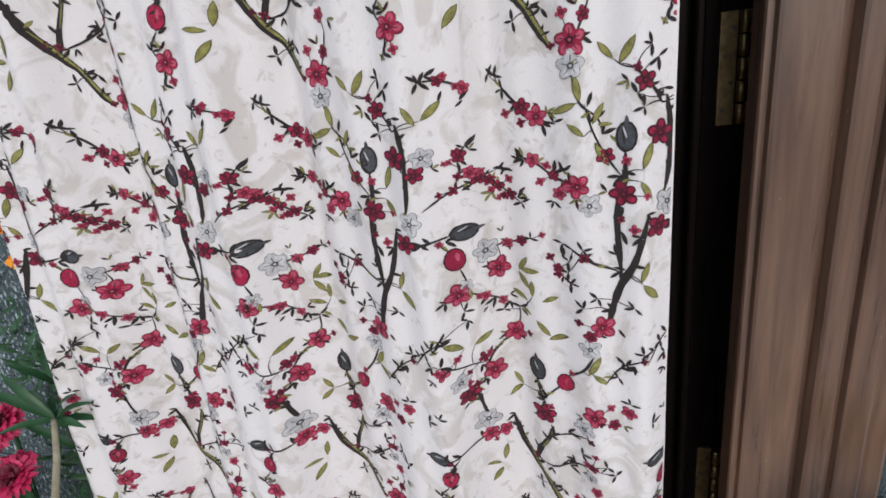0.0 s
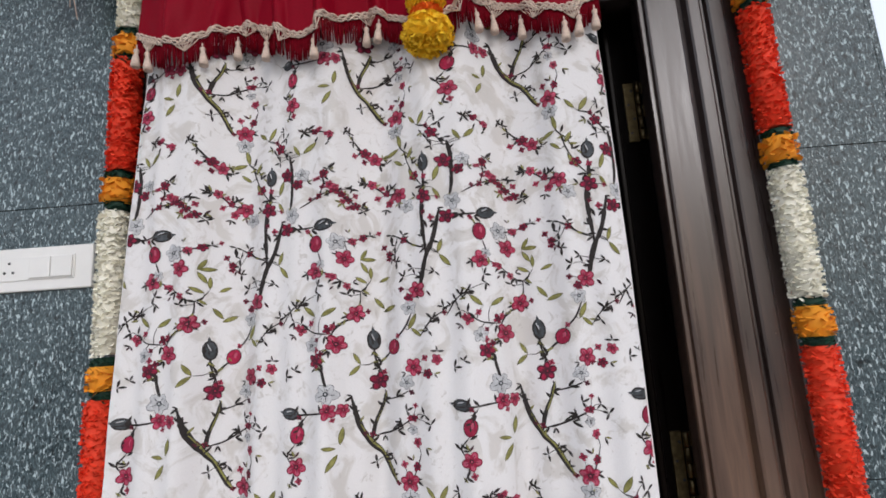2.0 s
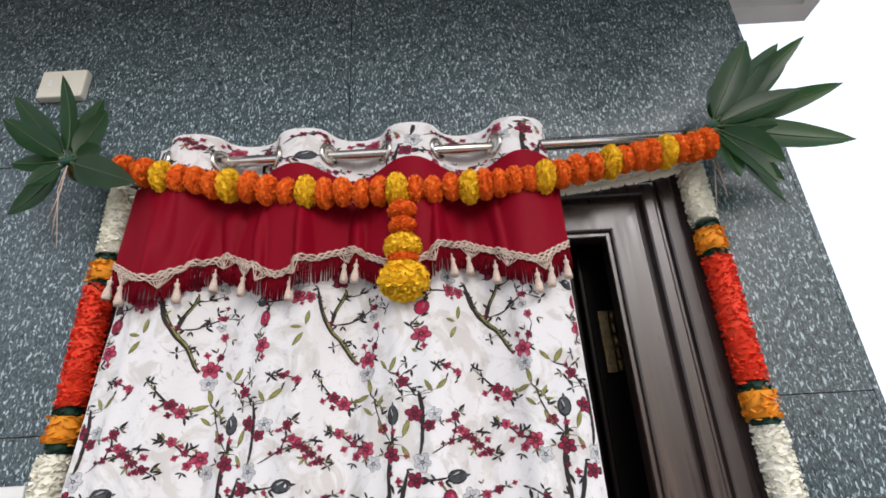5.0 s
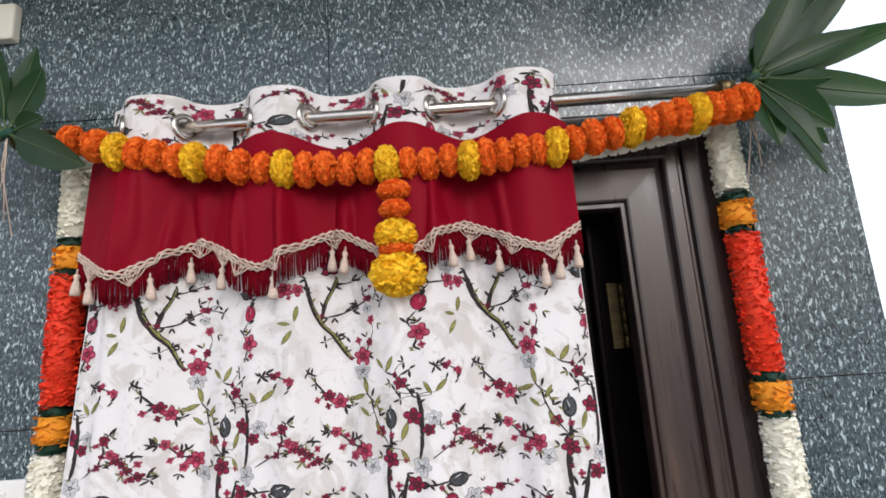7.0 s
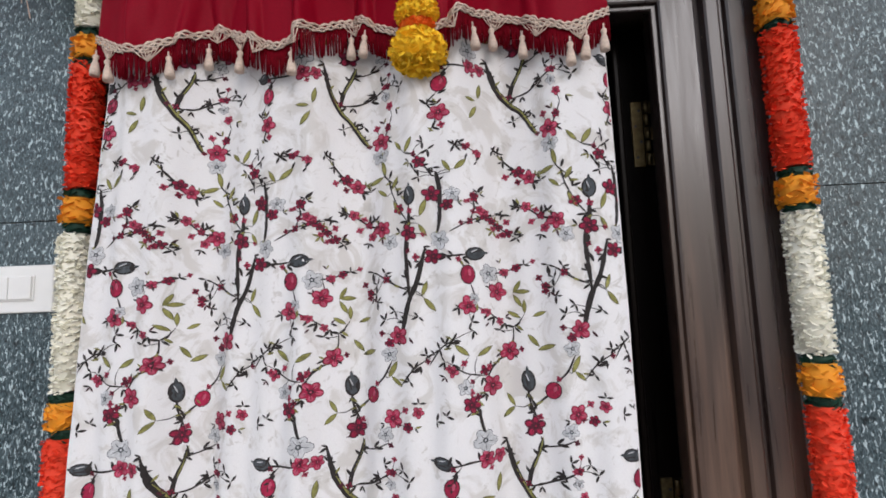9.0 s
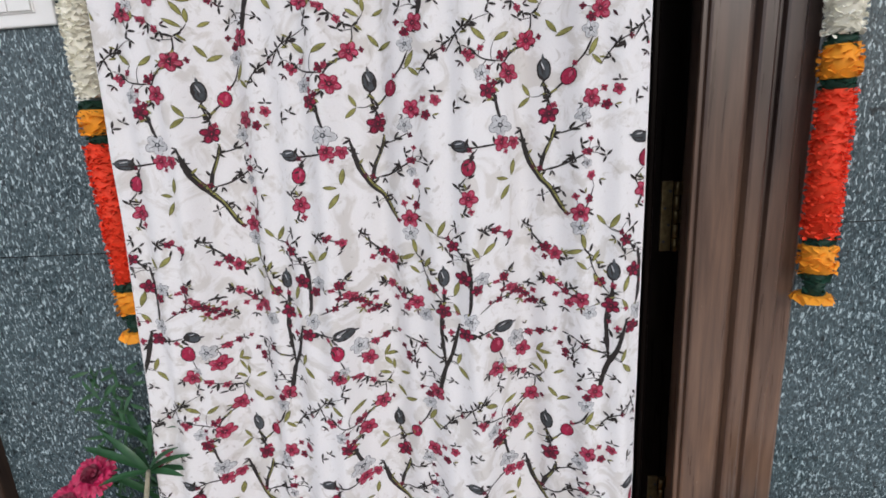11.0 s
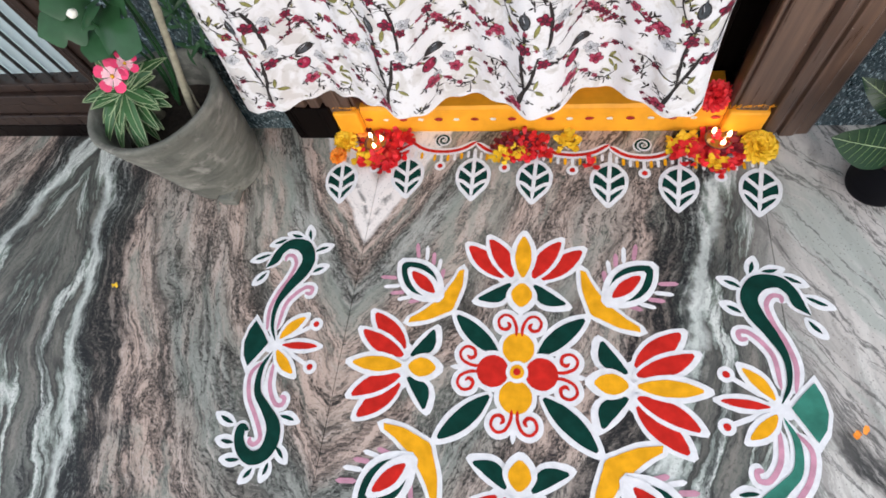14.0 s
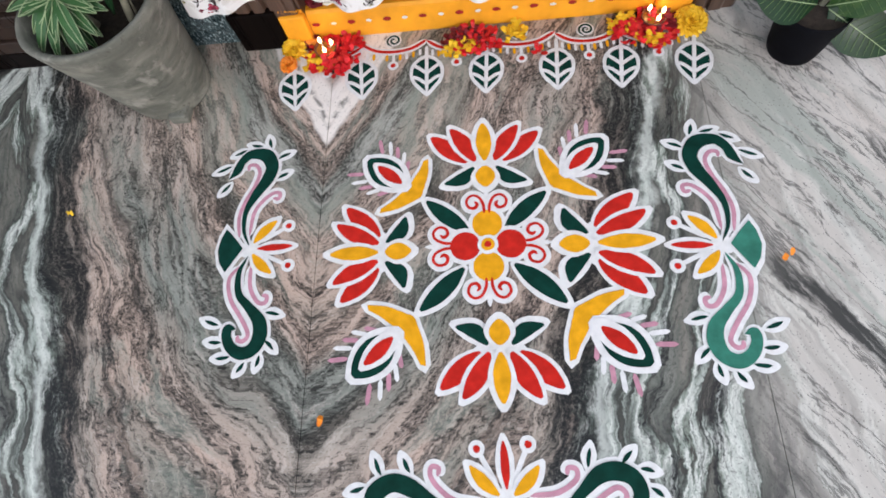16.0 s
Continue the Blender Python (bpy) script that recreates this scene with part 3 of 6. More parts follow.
def val_point(u, w, out=0.0):
    """The valance: w from its seam (0) to its scalloped edge (1)."""
    x0, x1 = cur_edges(2.1)
    x = lerp(x0 - 0.012, x1 + 0.004, u)
    z = lerp(2.214 + 0.010 * math.cos(2 * math.pi * (u - 0.12) / 0.27), scallop(x), w)
    ripple = 0.020 * noise.noise((u * 15, w * 0.9, 2.0)) + 0.018 * noise.noise((u * 30, w * 1.6, 7.0)) + 0.010 * math.sin(u * 62 + 2 * noise.noise((u * 5, 0, 0)))
    a, b_ = cur_point(u, (2.325 - z) / 2.2), -0.092 - 0.020 * math.cos(2 * math.pi * (u - 0.12) / 0.27)
    y = min(lerp(a.y, b_, min(1, 0.25 + w)), a.y - 0.002)
    return Vector((x, min(y - 0.008 - 1.25 * ripple * (0.4 + w), a.y - 0.019) - out, z))


bm = bmesh.new()
NU, NV = 260, 26
grid = [[bm.verts.new(val_point(i / NU, j / NV)) for i in range(NU + 1)] for j in range(NV + 1)]
for j in range(NV):
    for i in range(NU):
        bm.faces.new((grid[j][i], grid[j + 1][i], grid[j + 1][i + 1], grid[j][i + 1]))
valance = part("valance", bm, M_MAROON, curtain, "maroon satin valance with a scalloped edge", smooth=True)

# rod, brackets and end knobs
ROD_Y, ROD_Z = -0.080, 2.266
rod = thing("curtain_rod", "brushed steel curtain rod on wall brackets above the door", "curtain rod")
bm = bmesh.new()
tube(bm, [(-0.665, ROD_Y, ROD_Z), (0.680, ROD_Y, ROD_Z)], 0.0125, 16)
part("tube", bm, M_STEEL, rod)
for s in (-1, 1):
    bm = bmesh.new()
    lathe(bm, [(0.0, 0.0), (0.013, 0.0), (0.017, 0.006), (0.012, 0.012), (0.022, 0.020), (0.026, 0.032), (0.018, 0.046), (0.0, 0.050)], 18)
    knob = part("finial", bm, M_BRASS, rod, "dull brass end knob")
    knob.matrix_basis = Matrix.Translation((0.680 if s > 0 else -0.665, ROD_Y, ROD_Z)) @ Matrix.Rotation(s * math.pi / 2, 4, "Y")
    bm = bmesh.new()
    box(bm, s * 0.650 - 0.012, s * 0.650 + 0.012, -0.006, 0.0, ROD_Z - 0.035, ROD_Z + 0.035, 0.002)
    box(bm, s * 0.650 - 0.008, s * 0.650 + 0.008, ROD_Y + 0.012, -0.006, ROD_Z - 0.010, ROD_Z + 0.010, 0.002)
    tube(bm, [(s * 0.650 - 0.012, ROD_Y, ROD_Z), (s * 0.650 + 0.012, ROD_Y, ROD_Z)], 0.0165, 14)
    part("bracket", bm, M_BRASS, rod)

# ---- the print on the curtain: one motif, repeated across the cloth (centimetres) ----
BLOSSOMS = [(-14.4, 26.3, 1, 1.61), (-9.5, 25.2, 2, 1.52), (-5.7, 21.2, 2, 1.43), (-11.2, 29.4, 2, 1.04), (-5.7, 31.4, 2, 1.43), (-3.5, 29.4, 2, 1.14), (-11.9, 8.8, 1,
    1.61), (-13.3, 7.6, 2, 0.95), (-0.5, 13.1, 1, 1.61), (4.4, 15.2, 1, 1.61), (-22.8, 5.5, 1, 1.61), (-25.9, 0.5, 1, 1.8), (-29.4, -2.1, 2, 1.43), (-19.4, -6.2, 2,
    1.71), (-13.1, -4.1, 1, 1.71), (-27.4, -10.2, 1, 1.43), (-25.2, -10.4, 1, 1.14), (-33.1, -18.9, 1, 1.61), (-14.7, -22.4, 1, 1.8), (-20.1, -28.7, 2, 1.14)]
BLOSSOMS += [(-18.5, -29.9, 1, 1.33), (-7.4, -27.1, 2, 1.14)]
PALE_BLOSSOMS = [(-13.1, 24.0, 1.33), (-4.7, 23.8, 1.33), (-2.6, 31.2, 1.14), (3.1, 18.2, 1.52), (-13.4, 5.9, 1.33), (-30.2, 0.5, 1.24), (-27.5, -7.5, 1.71), (-14.4,
    -6.6, 1.24), (-14.7, -24.9, 1.43), (0.5, 14.2, 0.85), (-13.7, -14.3, 0.76)]
SMALL_BLOSSOMS = [(-16.9, 27.4), (-16.3, 25.3), (-19.2, 29.2), (1.2, 30.8), (2.2, 28.6), (0.3, 26.8), (3.1, 27.6), (4.2, 27.0), (5.2, 26.0), (6.7, 25.0), (5.8, 18.4),
    (7.6, 19.1), (2.7, 12.0), (4.6, 10.5), (-13.8, 17.8), (-16.8, 15.8), (-27.1, 2.9), (-32.1, 3.1), (-13.5, -12.4), (-13.3, -20.1), (-28.9, -24.8), (-26.4, -25.8),
    (-13.0, -16.2), (-10.6, -5.2), (-8.9, -3.0)]
DARK_LEAVES = [(1.9, 31.6), (6.1, 28.3), (8.0, 24.1), (8.8, 19.5), (-14.0, 18.8), (-16.2, 19.2), (-15.6, 15.6), (-15.4, 14.2), (-24.1, 8.9), (-21.8, 9.3), (-33.3, 4.6),
    (-34.9, -4.5), (-33.3, -3.5), (-14.7, -11.2), (-15.7, -13.2), (-23.1, -25.0), (-22.3, -26.5), (-23.8, -24.6), (-16.6, -30.6), (-6.7, -23.7), (-6.0, -25.0), (-5.4,
    -28.1), (-0.1, 10.6), (0.2, 9.2), (-20.5, -19.6), (-17.4, -18.8), (-8.8, -1.7), (-9.3, 3.7), (-10.1, 1.8), (-7.3, 5.6), (-5.2, 6.5), (-4.3, 7.3), (-3.1, 7.9), (-30.9,
    -24.7), (-34.1, -21.3), (-20.3, 29.6), (-8.2, 35.7), (-7.5, 34.3), (-12.4, 12.7), (-14.1, 11.3), (-10.5, -13.3), (-11.6, -11.8), (-8.4, 11.7)]
GREEN_LEAVES = [(-13.5, 31.7, 140), (-12.6, 32.9, 60), (-12.4, 30.9, 300), (-7.6, 27.8, 70), (-7.8, 26.6, 300), (-20.8, 10.8, 150), (-20.2, 11.5, 90), (-19.0, 11.0, 20),
    (-29.4, 5.3, 140), (-28.2, 5.2, 30), (-22.3, -3.3, 120), (-22.3, -3.3, 220), (-25.8, -15.9, 80), (-26.3, -16.3, 170), (-26.1, -17.2, 235), (-9.9, -25.3, 60), (-10.4,
    -24.7, 130), (-13.9, -28.7, 100), (-14.2, -28.7, 200), (-2.8, -29.2, 120), (-2.3, -28.8, 40), (7.0, 14.9, 60), (7.0, 15.1, 0), (7.0, 14.7, 300), (-7.7, 14.9, 70),
    (-7.5, 14.7, 310), (-18.1, 6.1, 130), (-18.4, 5.6, 20), (-13.7, 2.1, 60), (-13.2, 2.4, 320)]
BUDS = [(-0.4, 18.1, 1.52, 275, 0), (-16.5, -0.6, 1.33, 250, 0), (-32.9, -13.9, 1.43, 255, 0), (1.0, 21.4, 1.71, 5, 1), (-9.2, 31.4, 1.61, 90, 1), (-20.1, 0.8, 1.71, 95,
    1), (-34.1, -10.5, 1.52, 170, 1)]
TRUNKS = [(9, (-11.2, 8.7), (-10.6, 11.5), (-9.7, 14.5), (-8.3, 17.5), (-6.9, 22.8)), (7, (-9.7, 15.3), (-10.0, 19.4), (-10.1, 23.2), (-9.4, 26.7), (-9.3, 29.7)), (10,
    (-24.0, -8.5), (-22.8, -13.1), (-21.0, -16.4), (-19.3, -18.3), (-17.8, -20.9), (-16.7, -22.8)), (7, (-21.0, -15.8), (-20.4, -13.1), (-19.1, -10.3), (-18.4, -8.0)),
    (7, (-5.0, 35.2), (-4.5, 31.8), (-4.6, 27.6), (-5.0, 25.0)), (5, (-28.3, -2.6), (-27.9, -4.9), (-27.3, -7.0))]
TWIGS_UPPER = [(3, (-9.9, 15.9), (-12.1, 16.8), (-13.8, 17.8), (-15.5, 18.9)), (2, (-9.5, 26.9), (-11.2, 29.4), (-12.6, 32.3), (-13.4, 35.1)), (3, (-14.9, 26.5), (-16.9,
    27.3), (-18.8, 28.8), (-20.5, 29.7)), (3, (-5.5, 21.2), (-3.0, 21.1), (-0.7, 21.3)), (2, (-2.2, 21.0), (-1.3, 19.7), (-0.6, 18.9)), (2, (0.0, 16.7), (0.6, 14.4),
    (-0.2, 13.1)), (2, (0.5, 13.1), (2.7, 12.0), (5.3, 10.0)), (2, (3.1, 18.2), (5.8, 18.5), (9.0, 19.6)), (2, (-3.2, 25.0), (0.3, 26.8), (5.1, 28.1)), (2, (3.6, 27.3),
    (5.5, 25.9), (8.0, 24.0)), (2, (1.1, 29.1), (1.2, 30.8), (2.1, 31.8))]
TWIGS_MIDDLE = [(3, (-13.0, 4.9), (-14.3, 2.5), (-16.1, 0.6)), (3, (-16.9, -1.2), (-18.7, -2.7), (-19.9, -4.1)), (3, (-19.1, -5.0), (-20.1, -2.1), (-20.2, -0.4)), (2,
    (-22.8, 5.7), (-22.1, 7.4), (-22.0, 9.4)), (3, (-22.9, 4.7), (-24.9, 4.1), (-26.5, 2.2), (-27.4, -0.6)), (2, (-27.2, 2.2), (-30.0, 2.7), (-32.5, 4.4)), (3, (-27.4,
    -10.4), (-31.6, -10.8), (-33.3, -10.7)), (2, (-31.3, -11.0), (-32.6, -12.4), (-32.9, -13.3)), (2, (-33.3, -15.4), (-34.6, -17.2), (-33.4, -18.9)), (2, (-33.5, -19.7),
    (-33.9, -21.7)), (3, (-20.3, -15.3), (-18.0, -14.8), (-15.7, -13.6), (-13.5, -12.4)), (2, (-18.3, -9.5), (-16.1, -8.9), (-13.9, -7.9))]
TWIGS_LOWER = [(2, (-14.3, -22.4), (-13.2, -20.1), (-12.5, -18.0)), (2, (-31.1, -24.7), (-28.7, -24.8), (-26.0, -25.8)), (3, (-22.8, -25.7), (-20.9, -28.0), (-18.3,
    -30.2), (-16.4, -30.8)), (2, (-14.7, -25.7), (-13.9, -28.7), (-12.1, -30.4), (-11.4, -32.1)), (3, (-7.4, -26.9), (-6.2, -28.3), (-5.5, -29.6)), (2, (-8.4, -25.8),
    (-7.2, -27.1)), (2, (-29.4, -2.1), (-28.5, -1.1), (-26.5, 0.3)), (2, (-6.9, 4.1), (-5.0, 6.7), (-2.9, 8.0)), (2, (-11.7, 0.8), (-9.3, 3.7), (-6.8, 5.1))]
REPEAT_X, REPEAT_Z, ORIGIN_X, ORIGIN_Z = 0.288, 0.640, -0.200, 1.400
INK = {"shade": plain("print_dark_olive", (0.085, 0.080, 0.022), 0.85, 0, 0.4, 150, 0),
       "twig": plain("print_brown_black", (0.022, 0.017, 0.016), 0.85, 0, 0.4, 200, 0),
       "olive": plain("print_olive", (0.25, 0.24, 0.07), 0.85, 0, 0.45, 120, 0),
       "line": plain("print_outline", (0.050, 0.006, 0.014), 0.85, 0, 0.4, 200, 0),
       "crimson": plain("print_crimson", (0.38, 0.012, 0.060), 0.85, 0, 0.45, 150, 0, True),
       "pink": plain("print_pink", (0.56, 0.10, 0.17), 0.85, 0, 0.35, 150, 0, True),
       "plum": plain("print_plum", (0.11, 0.008, 0.028), 0.85, 0, 0.45, 150, 0, True),
       "slate": plain("print_slate", (0.075, 0.085, 0.095), 0.85, 0, 0.5, 130, 0, True),
       "mist": plain("print_pale_blue", (0.60, 0.61, 0.63), 0.85, 0, 0.3, 150, 0, True)}
INK_ID = {k: i for i, k in enumerate(INK)}


class Print:
    """Flat shapes laid on the cloth, following its folds."""

    def __init__(self):
        self.bm = bmesh.new()

    def put(self, pts, ink, lift):
        on = []
        for x, z in pts:
            u = u_at(x, z)
            zb = cur_bottom(min(1, max(0, u)))
            on.append((u, (2.325 - z) / (2.325 - zb)))
        if all(u < 0.004 or u > 0.996 for u, v in on) or any(v > 0.997 or v < 0.003 for u, v in on):
            return
        vs = [self.bm.verts.new(cur_point(min(0.997, max(0.003, u)), v, 0.0009 + lift * 0.0003)) for u, v in on]
        if len(vs) > 4:
            mean = [min(0.997, max(0.003, sum(q[k] for q in on) / len(on))) for k in (0, 1)]
            c = self.bm.verts.new(cur_point(mean[0], mean[1], 0.0009 + lift * 0.0003))
            fs = [self.bm.faces.new((vs[k], vs[(k + 1) % len(vs)], c)) for k in range(len(vs))]
        else:
            fs = [self.bm.faces.new(vs)]
        for f in fs:
            f.material_index = INK_ID[ink]

    def oval(self, x, z, a, b, turn, ink, lift, n=9, point=1.0):
        ca, sa = math.cos(turn), math.sin(turn)
        pts = []
        for k in range(n):
            t = 2 * math.pi * k / n
            px, pz = a * math.cos(t), b * math.sin(t) * (1 if point == 1.0 else abs(math.sin(t)) ** (point - 1))
            pts.append((x + ca * px - sa * pz, z + sa * px + ca * pz))
        self.put(pts, ink, lift)

    def bloom(self, x, z, r, inks, turn, petals=5):
        for k in range(petals):
            t = turn + 2 * math.pi * k / petals
            q = r * random.uniform(0.85, 1.1)
            px, pz = x + math.cos(t) * q * 0.56, z + math.sin(t) * q * 0.56
            self.oval(px, pz, q * 0.51, q * 0.42, t, inks[0], 0, 9)
            self.oval(px, pz, q * 0.475, q * 0.385, t, inks[1], 1, 8)
            self.oval(px + math.cos(t) * q * 0.10, pz + math.sin(t) * q * 0.10, q * 0.30, q * 0.22, t + 0.4, inks[2], 2, 6)
            self.oval(px - math.cos(t) * q * 0.12, pz - math.sin(t) * q * 0.12, q * 0.34, q * 0.035, t, inks[0], 3, 5)
        self.oval(x, z, r * 0.24, r * 0.24, 0, inks[0], 3, 7)
        self.oval(x, z, r * 0.10, r * 0.10, 0, inks[2], 4, 6)

    def leaf(self, x, z, length, turn, ink, edge):
        for s, i, l in ((1.0, edge, 0), (0.88, ink, 1)):
            pts = []
            for k in range(10):
                t = k / 5.0
                w = math.sin(math.pi * (t if t <= 1 else 2 - t)) ** 0.8 * length * 0.150 * (1 if t <= 1 else -1) * (s if s == 1 else 0.80)
                d = (t if t <= 1 else 2 - t) * length * s + (1 - s) * length * 0.5
                pts.append((x + math.cos(turn) * d - math.sin(turn) * w, z + math.sin(turn) * d + math.cos(turn) * w))
            self.put(pts, i, l)

    def twig(self, pts, w0, w1, ink, lift=0):
        line = smooth_line([(p[0], p[1], 0) for p in pts], 5)
        side = []
        for i, p in enumerate(line):
            d = (line[min(i + 1, len(line) - 1)] - line[max(i - 1, 0)]).normalized()
            t = i / (len(line) - 1)
            w = lerp(w0, w1, t) * (1 + 0.35 * noise.noise(p * 90)) / 2 * (0.35 + 0.65 * min(1, 6 * t, 8 * (1 - t)))
            side.append(((p.x - d.y * w, p.y + d.x * w), (p.x + d.y * w, p.y - d.x * w)))
        for a, b in zip(side, side[1:]):
            self.put([a[0], a[1], b[1], b[0]], ink, lift)


KINDS = {1: ("line", "crimson", "pink"), 2: ("line", "plum", "crimson"), 3: ("twig", "plum", "plum")}
# every blossom and leaf hangs on the twig that passes nearest
ALL_TWIGS = TRUNKS + TWIGS_UPPER + TWIGS_MIDDLE + TWIGS_LOWER
NODES = [(p.x, p.y) for w, *pts in ALL_TWIGS for p in smooth_line([(x, z, 0) for x, z in pts], 4)]
TIPS = [(q[0], q[1]) for group in (BLOSSOMS, PALE_BLOSSOMS, SMALL_BLOSSOMS, DARK_LEAVES, GREEN_LEAVES, BUDS) for q in group]
prn = Print()
for column in range(-2, 4):
    for row in range(-2, 3):
        bx, bz = ORIGIN_X + column * REPEAT_X, ORIGIN_Z + row * REPEAT_Z
        random.seed(11)

        def at(x, z):
            return bx + x / 100, bz + z / 100

        for w, *pts in ALL_TWIGS:
            prn.twig([at(x, z) for x, z in pts], w * 0.00090 + 0.0007, w * 0.00070 + 0.0007, "twig")
        # lit olive bark along the trunks
        for w, *pts in TRUNKS[2:4]:
            prn.twig([at(x + 0.12, z + 0.1) for x, z in pts[1:]], w * 0.0003, w * 0.0003, "olive", 1)
        for x, z in TIPS:
            (nx, nz) = min(NODES, key=lambda q: (q[0] - x) ** 2 + (q[1] - z) ** 2)
            d = math.hypot(nx - x, nz - z)
            if 0.3 < d < 3.4:
                bend = random.uniform(-0.16, 0.16)
                mid = ((x + nx) / 2 + (z - nz) * bend, (z + nz) / 2 - (x - nx) * bend)
                prn.twig([at(p, q) for p, q in ((nx, nz), mid, (x, z))], 0.0015, 0.0009, "twig")
        for x, z in NODES[::2]:
            q = random.random()
            px, pz = at(x + random.uniform(-0.5, 0.5), z + random.uniform(-0.5, 0.5))
            if q < 0.56:
                a = random.uniform(0, 6.28)
                for k in range(random.choice((1, 2, 2))):
                    prn.leaf(px, pz, random.uniform(0.010, 0.017), a + k * 0.9, "twig", "twig")
            elif q < 0.66:
                prn.bloom(px, pz, random.uniform(0.004, 0.006), KINDS[random.choice((1, 2, 2, 3))], random.uniform(0, 6), 4)
            elif q < 0.82:
                prn.leaf(px, pz, random.uniform(0.010, 0.016), random.uniform(0, 6.28), "olive", "shade")
        for x, z, k, r in BLOSSOMS:
            prn.bloom(*at(x, z), r / 100 * 0.96, KINDS[k], random.uniform(0, 6))
        for x, z, r in PALE_BLOSSOMS:
            prn.bloom(*at(x, z), r / 100 * 1.08, ("slate", "mist", "mist"), random.uniform(0, 6))
        for x, z in SMALL_BLOSSOMS:
            for k in range(random.choice((1, 2))):
                px, pz = at(x + random.uniform(-0.9, 0.9) * (k > 0), z + random.uniform(-0.9, 0.9) * (k > 0))
                prn.bloom(px, pz, random.uniform(0.0065, 0.0095) * (1 - 0.3 * k), KINDS[random.choice((1, 1, 2, 2))], random.uniform(0, 6), random.choice((4, 5)))
        for x, z in SMALL_BLOSSOMS + [q[:2] for q in BLOSSOMS]:
            a = random.uniform(0, 6.28)
            d = random.uniform(1.0, 1.9)
            for k in range(random.choice((1, 2, 3))):
                ink = random.choice(("twig", "twig", "olive", "line"))
                prn.leaf(*at(x + d * math.cos(a), z + d * math.sin(a)), random.uniform(0.008, 0.013), a + k * 1.1 - 0.8, ink, "twig")
            if random.random() < 0.5:
                prn.bloom(*at(x - 1.5 * d * math.cos(a), z - 1.5 * d * math.sin(a)), random.uniform(0.0040, 0.0065), KINDS[random.choice((1, 2))], a, 4)
                prn.twig([at(x, z), at(x - 1.5 * d * math.cos(a), z - 1.5 * d * math.sin(a))], 0.0011, 0.0008, "twig")
        for x, z in DARK_LEAVES:
            a = random.uniform(0, 6.28)
            for k in range(3):
                prn.leaf(*at(x, z), random.uniform(0.009, 0.015), a + k * 1.5 + random.uniform(-0.4, 0.4), "twig", "twig")
        for x, z, a in GREEN_LEAVES:
            prn.leaf(*at(x, z), random.uniform(0.022, 0.032), radians(a), "olive", "shade")
        for x, z, r, a, kind in BUDS:
            a, r = radians(a), r / 100
            e, f = (("line", "crimson"), ("twig", "slate"))[kind]
            px, pz = at(x, z)
            if kind:
                prn.oval(px, pz, r * 1.02, r * 0.66, a, e, 0, 12)
                prn.oval(px, pz, r * 0.88, r * 0.52, a, f, 1, 10)
                prn.oval(px + math.cos(a) * r * 0.1 - math.sin(a) * r * 0.2, pz + math.sin(a) * r * 0.1 + math.cos(a) * r * 0.2, r * 0.62, r * 0.07, a + 0.12, e, 2, 7)
                prn.leaf(px + math.cos(a) * r * 0.5, pz + math.sin(a) * r * 0.5, r * 0.9, a, f, e)
                prn.oval(px - r * 0.1, pz + r * 0.28, r * 0.40, r * 0.06, a + 0.3, "mist", 2, 7)
                prn.leaf(px - math.cos(a) * r * 1.1, pz - math.sin(a) * r * 1.1, r * 1.0, a + 0.7, "twig", "twig")
            else:
                prn.oval(px, pz, r * 1.05, r * 0.86, a, e, 0, 11)
                prn.oval(px, pz, r * 0.94, r * 0.75, a, f, 1, 10)
                prn.oval(px + r * 0.2, pz + r * 0.2, r * 0.40, r * 0.18, a, "pink", 2, 7)
                prn.leaf(px - math.cos(a) * r * 0.9, pz - math.sin(a) * r * 0.9, r * 0.9, a + 0.5, "twig", "twig")
random.seed(5)
tagged(part("printed_blossom", prn.bm, list(INK.values()), panel, "crimson blossom and dark twig print"), kind="stuff")

# ---- eyelets, lace, fringe and tassels of the curtain ----
for k in range(4):
    for side in (-1, 1):
        u = 0.12 + 0.27 * k + side * 0.064
        if u < 0.005 or u > 0.992:
            continue
        p, q = cur_point(u - 0.004, 0.018), cur_point(u + 0.004, 0.018)
        turn = math.atan2(q.y - p.y, q.x - p.x)
        bm = bmesh.new()
        for i in range(24):
            a0, a1 = 2 * math.pi * i / 24, 2 * math.pi * (i + 1) / 24
            ring = []
            for a in (a0, a1):
                ring.append([bm.verts.new((r * math.cos(a), y, r * math.sin(a))) for r, y in
                             ((0.017, 0.0), (0.018, -0.004), (0.022, -0.006), (0.027, -0.004), (0.029, 0.0), (0.027, 0.003), (0.018, 0.003))])
            for j in range(7):
                bm.faces.new((ring[0][j], ring[0][(j + 1) % 7], ring[1][(j + 1) % 7], ring[1][j]))
        bmesh.ops.remove_doubles(bm, verts=bm.verts, dist=1e-5)
        bmesh.ops.recalc_face_normals(bm, faces=bm.faces)
        eye = part("eyelet", bm, M_STEEL, curtain, "steel ring", smooth=True)
        c = cur_point(u, 0.018)
        eye.matrix_basis = Matrix.Translation((c.x, c.y, ROD_Z)) @ Matrix.Rotation(turn, 4, "Z")

# braided lace along the scallops
bm = bmesh.new()
N = 420
for rail, (dz, r) in enumerate(((0.004, 0.0024), (-0.002, 0.0020), (-0.007, 0.0016))):
    pts = []
    for i in range(N + 1):
        u = i / N
        p = val_point(u, 1.0, 0.003)
        wig = 0.0014 * math.sin(i * 1.05 + rail * 2)
        pts.append(p + Vector((0, -0.001 * rail, dz + wig)))
    tube(bm, pts, r, 5)
